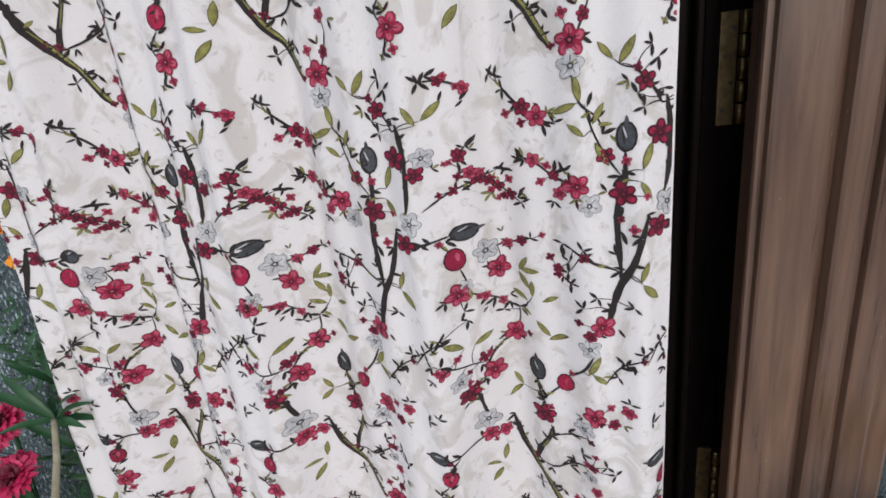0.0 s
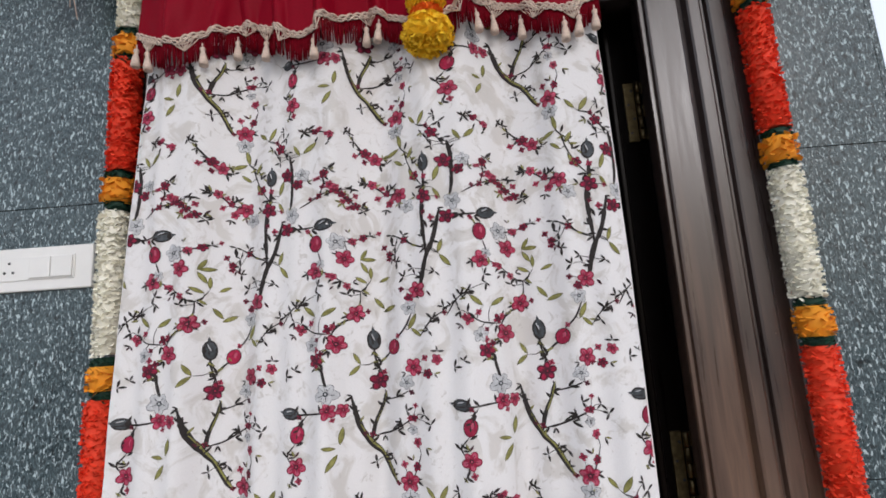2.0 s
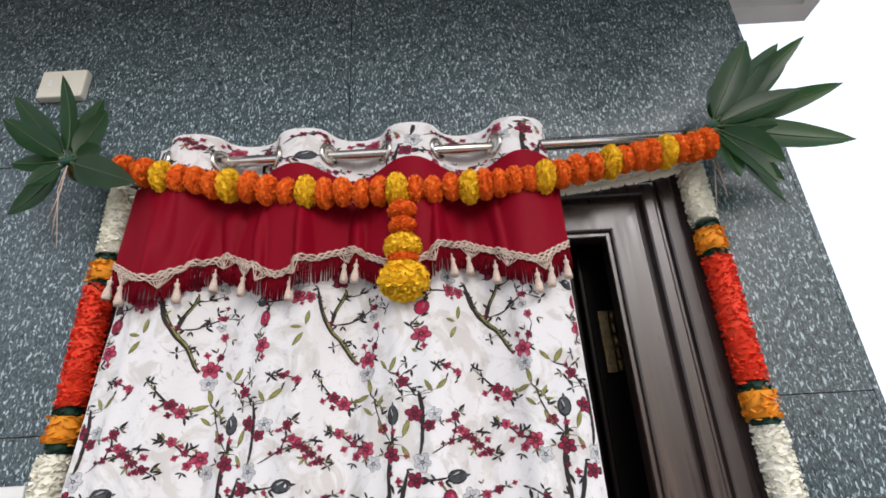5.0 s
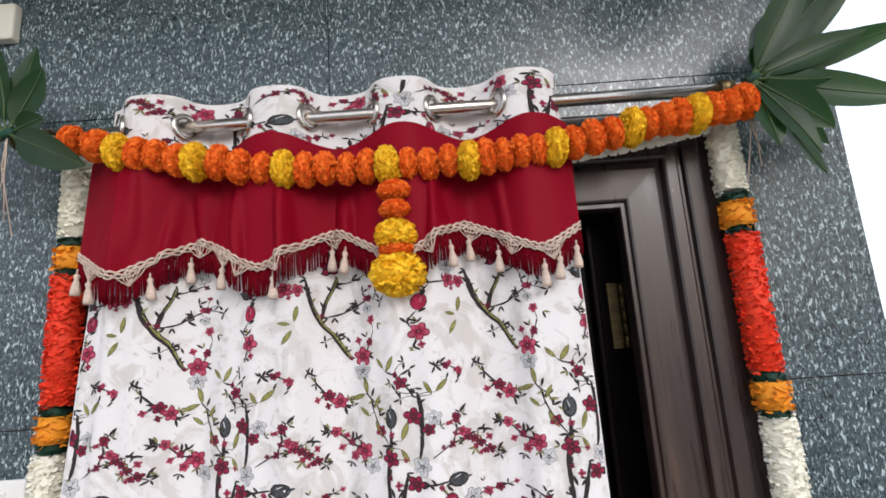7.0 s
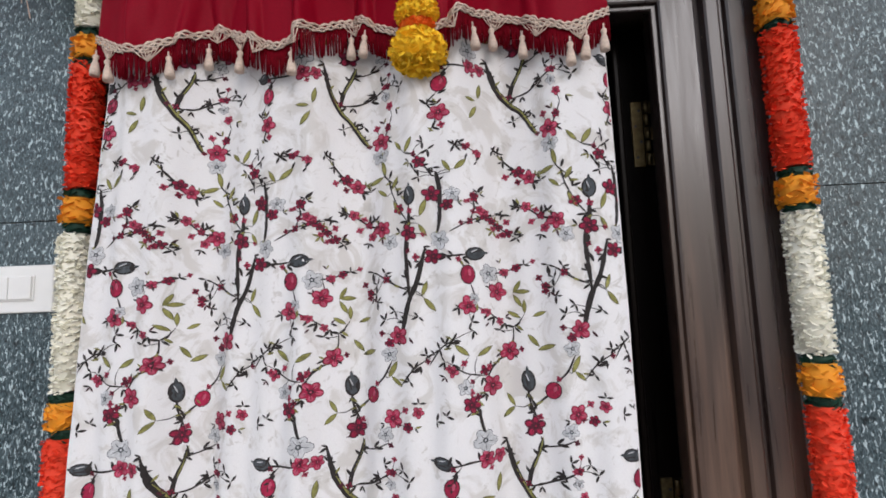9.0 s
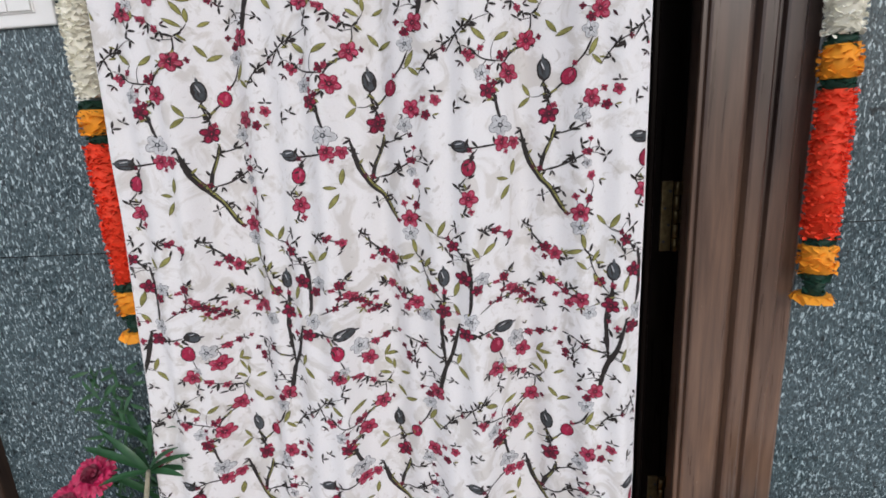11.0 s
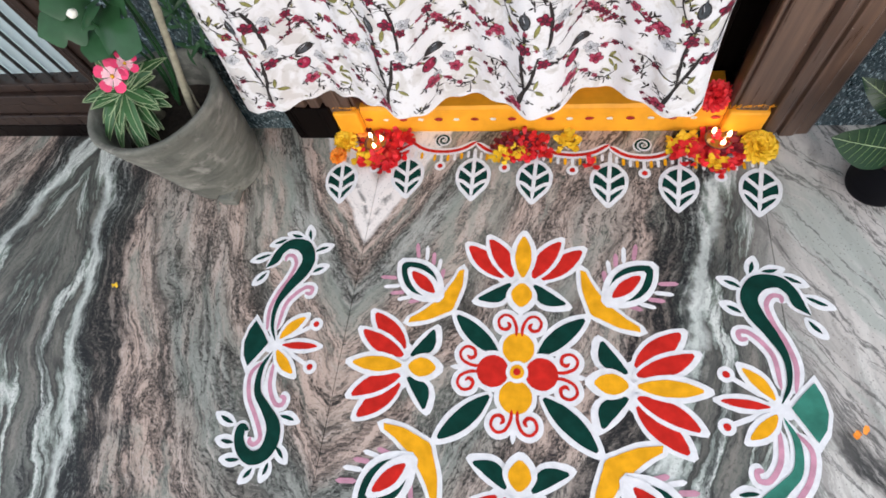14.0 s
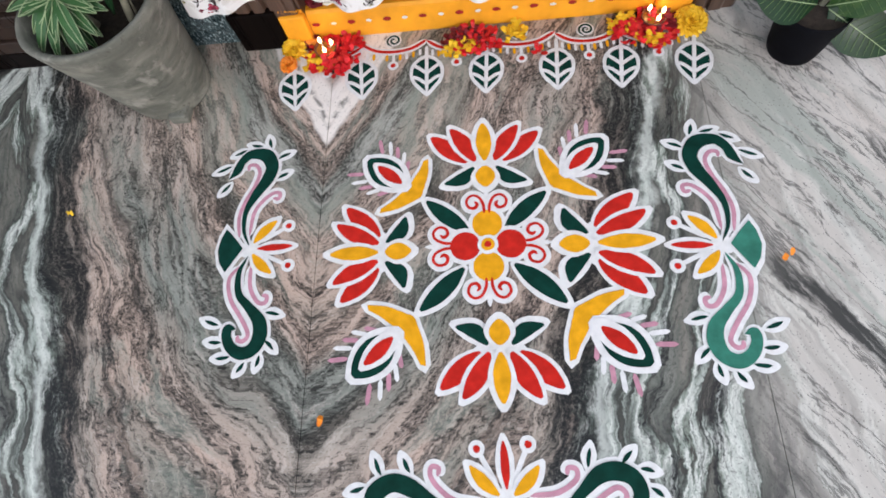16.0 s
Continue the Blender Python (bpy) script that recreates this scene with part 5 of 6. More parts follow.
# the four-petalled heart
b = Brush()
b.fill([(6.2 * math.cos(2 * math.pi * k / 20), 6.2 * math.sin(2 * math.pi * k / 20)) for k in range(20)], WHITE, 0)
for p, c in (((0, 5.0), YELLOW), ((0, -5.1), YELLOW), ((-5.0, -0.2), RED), ((5.0, 0), RED)):
    b.disc(p, 3.35, c, 1.0, 1)
b.disc((0, 0), 1.5, YELLOW, 0.8, 3)
b.disc((0, 0), 0.75, RED, 0.0, 5)
for k, hand in ((0, 1), (0, -1), (1, 1), (1, -1), (2, 1), (2, -1), (3, 1), (3, -1)):
    t = k * math.pi / 2
    pts = [(hand * x * math.cos(t) - y * math.sin(t), hand * x * math.sin(t) + y * math.cos(t)) for x, y in
           ((0.6, 7.6), (0.7, 9.6), (1.7, 11.6), (3.3, 12.1), (4.5, 10.9), (4.1, 9.3), (2.8, 8.9), (2.1, 9.8), (2.7, 10.6))]
    b.begin("curl")
    hub = (hand * 3.2 * math.cos(t) - 10.4 * math.sin(t), hand * 3.2 * math.sin(t) + 10.4 * math.cos(t))
    b.fill([(hub[0] + 1.9 * math.cos(0.45 * j), hub[1] + 1.9 * math.sin(0.45 * j)) for j in range(14)], WHITE, -0.3)
    b.stroke(pts, 2.7, WHITE, 0)
    b.stroke(pts, 0, RED, 2, [0.8, 0.7, 0.6, 0.6, 0.6, 0.65, 0.75, 0.8, 0.6])
    b.end()
for k in range(4):
    t = k * math.pi / 2
    b.stroke([(-math.sin(t) * 8, math.cos(t) * 8), (-math.sin(t) * 14, math.cos(t) * 14)], 1.1, WHITE, 0)
b.done("heart", "red and yellow centre flower with curls")

# four lotuses
for k, wide, size, at in ((0, 1.04, 1.02, (0.2, -63.9)), (1, 0.86, 1.10, (-1.5, -64.6)), (2, 1.02, 1.0, (1.9, -66.6)), (3, 0.80, 1.20, (-1.2, -64.5))):
    b = Brush(k * math.pi / 2, at, size=size)
    b.wide = wide
    for s in (-1, 1):
        b.petal((s * 4.0, 20.6), (s * 11.2, 28.6), 4.0, RED, -s * 0.7, 0.75, 0, -s * 1.0)
        b.petal((s * 2.2, 20.8), (s * 6.7, 30.2), 3.7, RED, -s * 0.3, 0.75, 2, -s * 0.9)
        b.petal((s * 2.4, 19.2), (s * 8.4, 14.6), 3.1, GREEN, -s * 0.5, 0.85, 0, s * 0.8)
    b.fill([(-5.2, 19.8), (-6.6, 22.6), (-4.6, 25.0), (-2.0, 26.6), (2.0, 26.6), (4.6, 25.0), (6.6, 22.6), (5.2, 19.8), (3.0, 17.6), (-3.0, 17.6)], WHITE, -0.5)
    b.petal((0, 20.8), (-0.2, 30.8), 3.5, YELLOW, 0.0, 0.9, 4)
    b.petal((0, 19.4), (0, 14.0), 4.3, YELLOW, 0.0, 0.9, 4)
    b.done("lotus", "red and yellow lotus")

# four leaves and bud sprays on the diagonals
for turn, size, out in ((-47.5, 1.02, 0.3), (50.5, 1.0, 0.2), (134.2, 1.05, 2.3), (229.5, 1.08, 2.0)):
    a = radians(turn)
    b = Brush(a, (0.2 - math.sin(a) * out, -63.8 + math.cos(a) * out), size=size)
    b.petal((0, 5.0), (0, 17.6), 3.7, GREEN, 0.2, 0.85)
    outer = [(-8.8, 24.4), (-5.6, 21.8), (-2.4, 20.3), (0, 19.4), (2.4, 20.3), (5.6, 21.8), (8.8, 24.4)]
    inner = [(7.8, 25.0), (5.2, 24.2), (2.6, 23.8), (0, 23.3), (-2.6, 23.8), (-5.2, 24.2), (-7.8, 25.0)]
    outer = [(p.x, p.y) for p in smooth_line([(x, y, 0) for x, y in outer], 3)]
    inner = [(p.x, p.y) for p in smooth_line([(x, y, 0) for x, y in inner], 3)]
    b.fill([(x * 1.06, y - 0.85) for x, y in outer] + [(9.8, 25.4)] + [(x * 1.02, y + 0.8) for x, y in inner] + [(-9.8, 25.4)], WHITE, 0)
    b.fill(outer + inner, YELLOW, 2)
    b.fill(b.outline((0, 23.2), (0, 36.6), 8.4, 0, 0.5), WHITE, 3)
    b.fill(b.outline((0, 24.6), (0, 36.0), 6.9, 0, 0.0), GREEN, 4)
    b.fill(b.outline((0, 22.9), (0, 34.2), 5.0, 0, 0.0), WHITE, 5)
    b.fill(b.outline((0, 25.2), (0, 32.8), 2.8, 0, 0.0), RED, 6)
    for s in (-1, 1):
        for j in range(5):
            t = 26.4 + j * 2.0
            w = 4.5 * math.sin(math.pi * (t - 23.4) / 14.5) ** 0.75
            b.stroke([(s * w, t), (s * (w + 2.6 + 0.3 * (j % 2)), t + 1.6 + 0.4 * j)], 0.95, PINK if j % 2 == 0 else WHITE, 1)
    b.done("bud_spray", "green and red bud with pink rays")


def bird(turn, at, mirror, low_colour=GREEN, name="swan_scroll"):
    """A scrolling double swan with a small flower at its waist."""
    b = Brush(turn, at, mirror)
    up = [(0.5, 0.6), (-1.3, 4.4), (-1.5, 9.3), (0.4, 13.8), (2.8, 17.9), (3.6, 21.5), (1.6, 24.7), (-2.2, 25.2), (-4.4, 23.2), (-5.4, 20.6), (-7.2, 18.4)]
    down = [(0.6, -2.0), (-1.0, -6.0), (-0.4, -10.9), (2.4, -14.1), (5.1, -17.2), (5.8, -20.4), (4.7, -23.2), (2.2, -24.3), (-0.3, -23.1), (-1.7, -20.8), (-1.6, -18.8), (0.2, -19.0)]
    for pts in ([(-2.2, 2.6), (-3.0, 7.8), (-2.0, 12.2), (-0.3, 16.0), (0.6, 19.8), (-0.6, 22.0), (-2.3, 22.0), (-2.4, 20.6)], [(0.2, 3.2), (0.6, 9.0), (2.4, 12.1), (4.7, 14.0), (6.4, 13.9), (6.2, 12.5), (4.8, 12.7)],
                [(-1.2, -4.4), (-3.2, -7.5), (-2.1, -12.2), (1.0, -16.6), (3.0, -20.0), (2.2, -21.6), (0.9, -21.4), (0.8, -20.3)], [(1.6, -4.2), (2.1, -9.4), (4.2, -12.9), (6.0, -13.2), (6.3, -11.8), (5.1, -11.4)]):
        b.begin("scroll")
        b.stroke(pts, 2.7, WHITE, 0)
        b.stroke(pts, 0.95, PINK, 1)
        b.end()
    b.body(up, [0.6, 0.9, 1.3, 2.3, 3.2, 3.3, 3.6, 2.6, 2.2, 2.4, 0.6], GREEN)
    b.body(down, [0.6, 1.3, 1.6, 2.0, 3.0, 3.4, 3.0, 2.8, 2.4, 2.2, 2.4, 0.6], low_colour)
    for p, q in (((-6.6, 17.2), (-8.6, 14.8)), ((-7.0, 22.2), (-10.6, 20.6)), ((-3.6, 26.6), (-6.6, 25.2)), ((0.4, 27.4), (-2.6, 28.0)), ((2.8, 26.8), (2.0, 29.6)), ((4.9, 23.6), (8.0, 25.0)), ((5.4, 18.0), (8.0, 19.4)),
                 ((-4.0, -18.0), (-7.4, -16.8)), ((-2.8, -21.8), (-5.8, -21.6)), ((-0.4, -25.0), (-3.6, -25.2)), ((3.0, -26.2), (1.6, -28.2)), ((6.2, -24.8), (5.7, -27.2)), ((7.0, -21.6), (9.2, -23.6)), ((6.4, -15.4), (9.6, -16.0))):
        b.petal(p, q, 0.85, GREEN, 0.1, 0.85)
    b.fill([(2.6 * math.cos(k * 0.5236) + 0.6, 2.2 * math.sin(k * 0.5236) - 0.3) for k in range(12)], WHITE, 1.5)
    b.petal((1.6, 1.2), (6.6, 6.6), 2.3, YELLOW, 0.3, 0.8, 2)
    b.petal((2.6, -0.3), (11.0, 0.1), 1.7, RED, 0.0, 0.8, 2)
    b.petal((1.6, -1.6), (6.6, -6.4), 2.3, YELLOW, -0.3, 0.8, 2)
    for e in ((9.6, 5.2), (10.4, -4.6)):
        b.stroke([(3.0, e[1] * 0.25), e], 1.0, WHITE, 0)
        b.disc(e, 0.7, RED, 0.9, 1)
    fan = [(-0.9, -0.1), (-3.2, 2.6), (-5.5, 5.0), (-6.6, 2.6), (-7.0, -0.4), (-6.2, -3.4), (-4.5, -5.8), (-2.6, -2.8)]
    b.fill([(-4.4 + (x + 4.4) * 1.30, (y + 0.3) * 1.30 - 0.3) for x, y in fan], WHITE, 1)
    b.fill(fan, low_colour, 3.4)
    return b.done(name, "green swan scroll edged in white and pink")


bird(0, (-55.6, -62.2), 1)
# sheen on this swan's lower half and fan is put into the colour
bird(0, (49.7, -65.8), -1, SHEEN_GREEN)
bird(math.pi / 2, (1.7, -115.2), 1)

# border of leaves under a swag beside the threshold
LEAF_X = (-49.3, -31.4, -13.8, 1.8, 19.4, 35.2, 52.6)
LEAF_Y = (-12.0, -10.0, -10.2, -10.7, -11.2, -12.0, -12.6)
LEAF_TURN = (0.12, 0.085, 0.01, -0.054, -0.054, -0.107, -0.170)
for i, x in enumerate(LEAF_X):
    b = Brush(LEAF_TURN[i], (x, LEAF_Y[i]), size=0.95)
    shape = [(0, 0.4), (2.4, -0.8), (4.3, -3.2), (4.7, -6.2), (3.9, -9.2), (2.0, -11.6), (0.1, -13.6), (-2.0, -11.6), (-3.9, -9.2), (-4.7, -6.2), (-4.3, -3.2), (-2.4, -0.8)]
    shape = [(p.x, p.y) for p in smooth_line([(px, py, 0) for px, py in shape + shape[:1]], 3)][:-1]
    b.fill(shape, WHITE, 1)
    b.fill([(px * 0.80, py * 0.80 - 1.2) for px, py in shape], GREEN, 2)
    b.stroke([(0, 3.2), (0, 0), (0, -6), (0, -12.4)], 1.0, WHITE, 3)
    for j, t in enumerate((-5.2, -8.8)):
        for s in (-1, 1):
            b.stroke([(0, t - 1.0), (s * 2.0, t + 0.8), (s * 3.9, t + 2.2 - 0.4 * j)], 1.05, WHITE, 3)
    b.done("painted_leaf", "green leaf with white veins")
for i, (xa, xb) in enumerate(zip(LEAF_X, LEAF_X[1:])):
    b = Brush(0, ((xa + xb) / 2, (LEAF_Y[i] + LEAF_Y[i + 1]) / 2 + 3.6))
    h = (xb - xa) / 2
    arc = [(-h, 1.6), (-h * 0.55, -0.9), (0, -1.7), (h * 0.55, -0.9), (h, 1.6)]
    b.stroke(arc, 2.2, WHITE, 0)
    b.stroke(arc, 0.9, RED, 1)
    for k in range(9):
        t = -0.8 + 0.2 * k
        y = -2.6 + 1.9 * t * t
        b.stroke([(t * h, y), (t * h, y - 2.2)], 0.75, YELLOW if k % 2 else WHITE, 1)
    b.stroke([(0, -2.4), (0, -5.4)], 0.8, WHITE, 0)
    b.disc((0, -6.2), 0.7, RED, 0.75, 1)
    if i % 2 == 1 or i == 4:
        b.curl((0, 2.0), 2.0, -1.2, 1.5, -1, GREEN)
    b.done("swag", "red and white painted swag with yellow ticks")

# ---- painted threshold, lamps and flowers on it ----
M_TURMERIC = plain("turmeric_paint", (0.86, 0.36, 0.008), 0.6, 0, 0.16, 14, 0.2)
M_MUSTARD = plain("mustard_paint", (0.55, 0.26, 0.02), 0.7, 0, 0.25, 22, 0.25)
M_KUMKUM = plain("vermilion_dot", (0.36, 0.014, 0.010), 0.8, 0, 0.35, 80, 0.2)
M_CHALK = plain("chalk_white", (0.72, 0.68, 0.60), 0.85, 0, 0.2, 80, 0.2)
sill = thing("threshold", "wooden threshold painted turmeric yellow with red and white dots", "threshold")
bm = bmesh.new()
for k in range(30):
    xa, xb = lerp(-0.442, 0.442, k / 30), lerp(-0.442, 0.442, (k + 1) / 30)
    w0, w1 = (0.0016 * noise.noise((k * 0.7, 0, 0)), 0.0016 * noise.noise((k * 0.7 + 0.7, 0, 0)))
    prism(bm, [(0.085, 0.0), (-0.014, 0.0), (-0.016, 0.006), (-0.014, 0.084), (-0.008, 0.092), (0.085, 0.094)],
          lambda p, e: Vector(((xa, xb)[e], p[0], p[1] + (w0, w1)[e] * (p[1] > 0.03))))
bmesh.ops.remove_doubles(bm, verts=bm.verts, dist=1e-5)
part("front_board", bm, M_TURMERIC, sill)
bm = bmesh.new()
box(bm, -0.430, 0.400, 0.052, 0.088, 0.094, 0.170, 0.003)
part("rear_board", bm, M_MUSTARD, sill, "mustard yellow rear board with chalk rings")
for xa, xb, top in ((-0.510, -0.4425, 0.100), (0.4425, 0.528, 0.088)):
    bm = bmesh.new()
    box(bm, xa, xb, -0.037, -0.010, 0.0, top, 0.006)
    part("end_smear", bm, M_TURMERIC, sill, "turmeric paste over the jamb's foot")
for k in range(19):
    x = lerp(-0.425, 0.425, k / 18)
    bm = bmesh.new()
    r = 0.0085 if k % 2 == 0 else 0.0065
    bmesh.ops.create_circle(bm, cap_ends=True, segments=9, radius=1.0)
    for v in bm.verts:
        v.co = Vector((x + v.co.x * r * 1.25 + random.uniform(-0.001, 0.001), -0.0175, 0.052 + v.co.y * r * 0.75 + random.uniform(-0.001, 0.001)))
    part("dot", bm, M_KUMKUM if k % 2 == 0 else M_CHALK, sill)
for x in (-0.36, -0.225, 0.16, 0.30):
    bm = bmesh.new()
    tube(bm, [(x + 0.019 * math.cos(a), 0.050, 0.132 + 0.019 * math.sin(a)) for a in (6.28 * k / 16 for k in range(17))], 0.0028, 5)
    part("chalk_ring", bm, M_CHALK, sill)
    bm = bmesh.new()
    lathe(bm, [(0.0, -0.003), (0.007, -0.002), (0.0, 0.002)], 9)
    part("dot", bm, M_KUMKUM, sill).matrix_basis = Matrix.Translation((x, 0.050, 0.132)) @ Matrix.Rotation(math.pi / 2, 4, "X")
for x in (-0.305, -0.13, -0.07, 0.06, 0.225):
    bm = bmesh.new()
    for k in range(3):
        tube(bm, [(x + 0.014 * k - 0.014, 0.0505, 0.106), (x + 0.014 * k - 0.010, 0.0505, 0.160)], 0.0016, 4)
    part("chalk_line", bm, M_CHALK, sill)
# frayed grass fringe at the right end
bm = bmesh.new()
for k in range(60):
    x = random.uniform(0.445, 0.525)
    tube(bm, [(x, -0.02, 0.084), (x + random.uniform(-0.01, 0.01), -0.03, 0.098 + random.random() * 0.01)], 0.0009, 3)
for k in range(40):
    x = random.uniform(-0.505, -0.44)
    tube(bm, [(x, -0.02, 0.096), (x + random.uniform(-0.01, 0.01), -0.03, 0.108 + random.random() * 0.01)], 0.0009, 3)
tagged(part("straw", bm, M_TURMERIC, sill), kind="stuff")
# block over the left jamb's foot, its colour darkened for shade under the curtain
b = bmesh.new()
box(b, -0.640, -0.511, -0.038, -0.012, 0.0, 0.120, 0.004)
part("end_block", b, M_DARK_SHADED, sill, "wooden block, near-black with the curtain's shade in its colour")

M_PETAL_RED = plain("rose_petal_red", (0.78, 0.012, 0.018), 0.6, 0, 0.3, 70, 0.2, True)
M_PETAL_DARK = plain("wine_petal", (0.20, 0.006, 0.016), 0.65, 0, 0.4, 70, 0.2, True)
M_PETAL_YEL = plain("marigold_petal", (0.98, 0.58, 0.012), 0.65, 0, 0.18, 70, 0.2, True)
M_PETAL_ORA = plain("orange_marigold", (0.95, 0.28, 0.012), 0.65, 0, 0.2, 70, 0.2, True)
M_CLAY = plain("dark_clay", (0.12, 0.035, 0.018), 0.6, 0, 0.3, 60, 0.2)
M_FLAME = plain("lamp_flame", (1.0, 0.72, 0.35), 0.5, 0, 0.05, 10, 0, glow=((1.0, 0.62, 0.25), 14.0))
M_OIL = plain("lamp_oil", (0.28, 0.12, 0.02), 0.08, 0, 0.1, 30, 0)


def marigold(x, y, z, r, material, label, tilt=0.35):
    """An open marigold head: rings of ruffled petals round the heart."""
    g = thing("marigold", label, "flower", "marigold heads on the floor", at=(x, y, z))
    bm = bmesh.new()
    lathe(bm, [(0.0, 0.0), (r * 0.5, 0.001), (r * 0.75, r * 0.25), (r * 0.4, r * 0.5), (0.0, r * 0.55)], 16)
    for ring in range(7):
        n = 20 - ring * 2
        for k in range(n):
            a = 6.283 * k / n + ring * 0.4
            e = 0.05 + ring * 0.21
            d = Vector((math.cos(a) * math.cos(e), math.sin(a) * math.cos(e), math.sin(e)))
            petal_fan(bm, Vector((0, 0, r * 0.22)) + d * r * 0.30 * (1 - ring * 0.08), d, Vector((-math.sin(a), math.cos(a), 0)), r * (0.75 - ring * 0.05), r * 0.30, random.uniform(-0.1, 0.25))
    head = part("flower_head", bm, material, g)
    head.matrix_basis = Matrix.Rotation(tilt, 4, "X")
    return g


def petals(name, label, spots, sizes):
    """A heap of loose petals."""
    g = thing(name, label, "petals")
    for (cx, cy, rx, ry, n, material) in spots:
        bm = bmesh.new()
        for k in range(n):
            a, q = random.uniform(0, 6.283), math.sqrt(random.random())
            p = Vector((cx + rx * q * math.cos(a), cy + ry * q * math.sin(a), 0.006 + 0.028 * (1 - q) * random.random()))
            t = random.uniform(0, 6.283)
            d = Vector((math.cos(t), math.sin(t), random.uniform(-0.05, 0.6))).normalized()
            petal_fan(bm, p, d, Vector((-math.sin(t), math.cos(t), 0)), random.uniform(*sizes), random.uniform(*sizes) * 0.9, random.uniform(-0.2, 0.4))
        for v in bm.verts:
            v.co.z = max(0.0035, v.co.z)
        tagged(part("petal_heap", bm, material, g), kind="stuff")
    return g


def lamp(x, y, label):
    g = thing("oil_lamp", label, "oil lamp", "lit lamps by the threshold", at=(x, y, 0.0))
    bm = bmesh.new()
    lathe(bm, [(0.0, 0.004), (0.016, 0.004), (0.020, 0.008), (0.029, 0.022), (0.031, 0.027), (0.028, 0.027), (0.021, 0.014), (0.0, 0.011)], 24)
    part("bowl", bm, M_CLAY, g)
    bm = bmesh.new()
    lathe(bm, [(0.0, 0.022), (0.0255, 0.022)], 24)
    part("oil", bm, M_OIL, g)
    for dx, dy in ((-0.012, 0.012), (0.020, 0.002), (0.004, -0.022)):
        bm = bmesh.new()
        tube(bm, [(dx * 0.6, dy * 0.6, 0.024), (dx, dy, 0.034)], 0.0022, 5)
        wick = part("wick", bm, M_CHALK, g)
        bm = bmesh.new()
        lathe(bm, [(0.0, 0.032), (0.0040, 0.035), (0.0050, 0.039), (0.0032, 0.046), (0.0, 0.053)], 10, (dx, dy, 0))
        part("flame", bm, M_FLAME, wick, "small bright flame")


lamp(-0.405, -0.070, "small clay oil lamp with three lit wicks among petals")
lamp(0.435, -0.058, "small clay oil lamp with three lit wicks among petals")
marigold(-0.497, -0.050, 0.002, 0.034, M_PETAL_YEL, "yellow marigold head lying by the threshold")
marigold(-0.509, -0.100, 0.002, 0.024, M_PETAL_ORA, "small orange marigold head lying on the floor")
marigold(0.523, -0.070, 0.002, 0.041, M_PETAL_YEL, "large yellow marigold head beside the right lamp".replace("right ", ""))
marigold(-0.452, -0.028, 0.002, 0.026, M_PETAL_DARK, "dark wine-red flower head by the threshold")
petals("flower_petals", "red and yellow petals strewn round an oil lamp", [(-0.385, -0.112, 0.055, 0.036, 60, M_PETAL_RED), (-0.345, -0.055, 0.035, 0.034, 40, M_PETAL_RED), (-0.405, -0.070, 0.050, 0.040, 44, M_PETAL_RED),
       (-0.420, -0.110, 0.040, 0.030, 26, M_PETAL_YEL), (-0.43, -0.045, 0.03, 0.02, 16, M_PETAL_ORA)], (0.014, 0.026))
petals("flower_petals", "red and wine petals heaped with yellow ones on the floor", [(-0.035, -0.062, 0.050, 0.030, 60, M_PETAL_DARK), (-0.005, -0.085, 0.055, 0.030, 60, M_PETAL_RED), (-0.020, -0.055, 0.060, 0.028, 50, M_PETAL_RED),
       (-0.045, -0.095, 0.045, 0.016, 30, M_PETAL_YEL), (0.095, -0.055, 0.030, 0.026, 40, M_PETAL_YEL)], (0.012, 0.022))
petals("flower_petals", "red, orange and yellow petals strewn round an oil lamp", [(0.375, -0.080, 0.045, 0.040, 50, M_PETAL_RED), (0.435, -0.060, 0.050, 0.040, 50, M_PETAL_RED), (0.360, -0.060, 0.035, 0.030, 30, M_PETAL_YEL),
       (0.470, -0.070, 0.040, 0.035, 40, M_PETAL_DARK), (0.440, -0.105, 0.040, 0.030, 36, M_PETAL_RED), (0.420, -0.115, 0.030, 0.020, 24, M_PETAL_YEL)], (0.012, 0.024))
petals("flower_petals", "single red petals dropped on the painted swag", [(0.148, -0.120, 0.010, 0.008, 7, M_PETAL_RED)], (0.012, 0.02))
petals("fallen_petal", "tiny orange petals fallen on the marble", [(-0.341, -1.008, 0.006, 0.004, 3, M_PETAL_ORA), (0.605, -0.694, 0.010, 0.006, 3, M_PETAL_ORA), (-1.02, -0.52, 0.004, 0.004, 2, M_PETAL_YEL)], (0.010, 0.016))
# red rose on the threshold's end
marigold(0.412, 0.010, 0.095, 0.036, M_PETAL_RED, "red rose head set on the yellow threshold", 0.9)
marigold(-0.415, 0.020, 0.094, 0.026, M_PETAL_DARK, "dark red rose head on the yellow threshold", 0.8)
marigold(-0.385, 0.020, 0.094, 0.018, M_IVORY, "small white flower on the yellow threshold", 0.8)

# ---- potted plants ----
M_MUM = plain("magenta_petal", (0.56, 0.018, 0.100), 0.55, 0, 0.35, 60, 0.2, True)
M_MUM_DARK = plain("dark_magenta_petal", (0.17, 0.006, 0.03), 0.6, 0, 0.35, 60, 0.2, True)
M_ROSE = plain("pink_adenium", (0.72, 0.03, 0.13), 0.5, 0, 0.25, 60, 0.1, True)
M_ROSE_PALE = plain("pale_pink", (0.82, 0.46, 0.52), 0.5, 0, 0.2, 60, 0.1, True)
M_LEAF_A = leaf_mat("chrysanthemum_leaf", (0.030, 0.090, 0.036), (0.08, 0.16, 0.06))
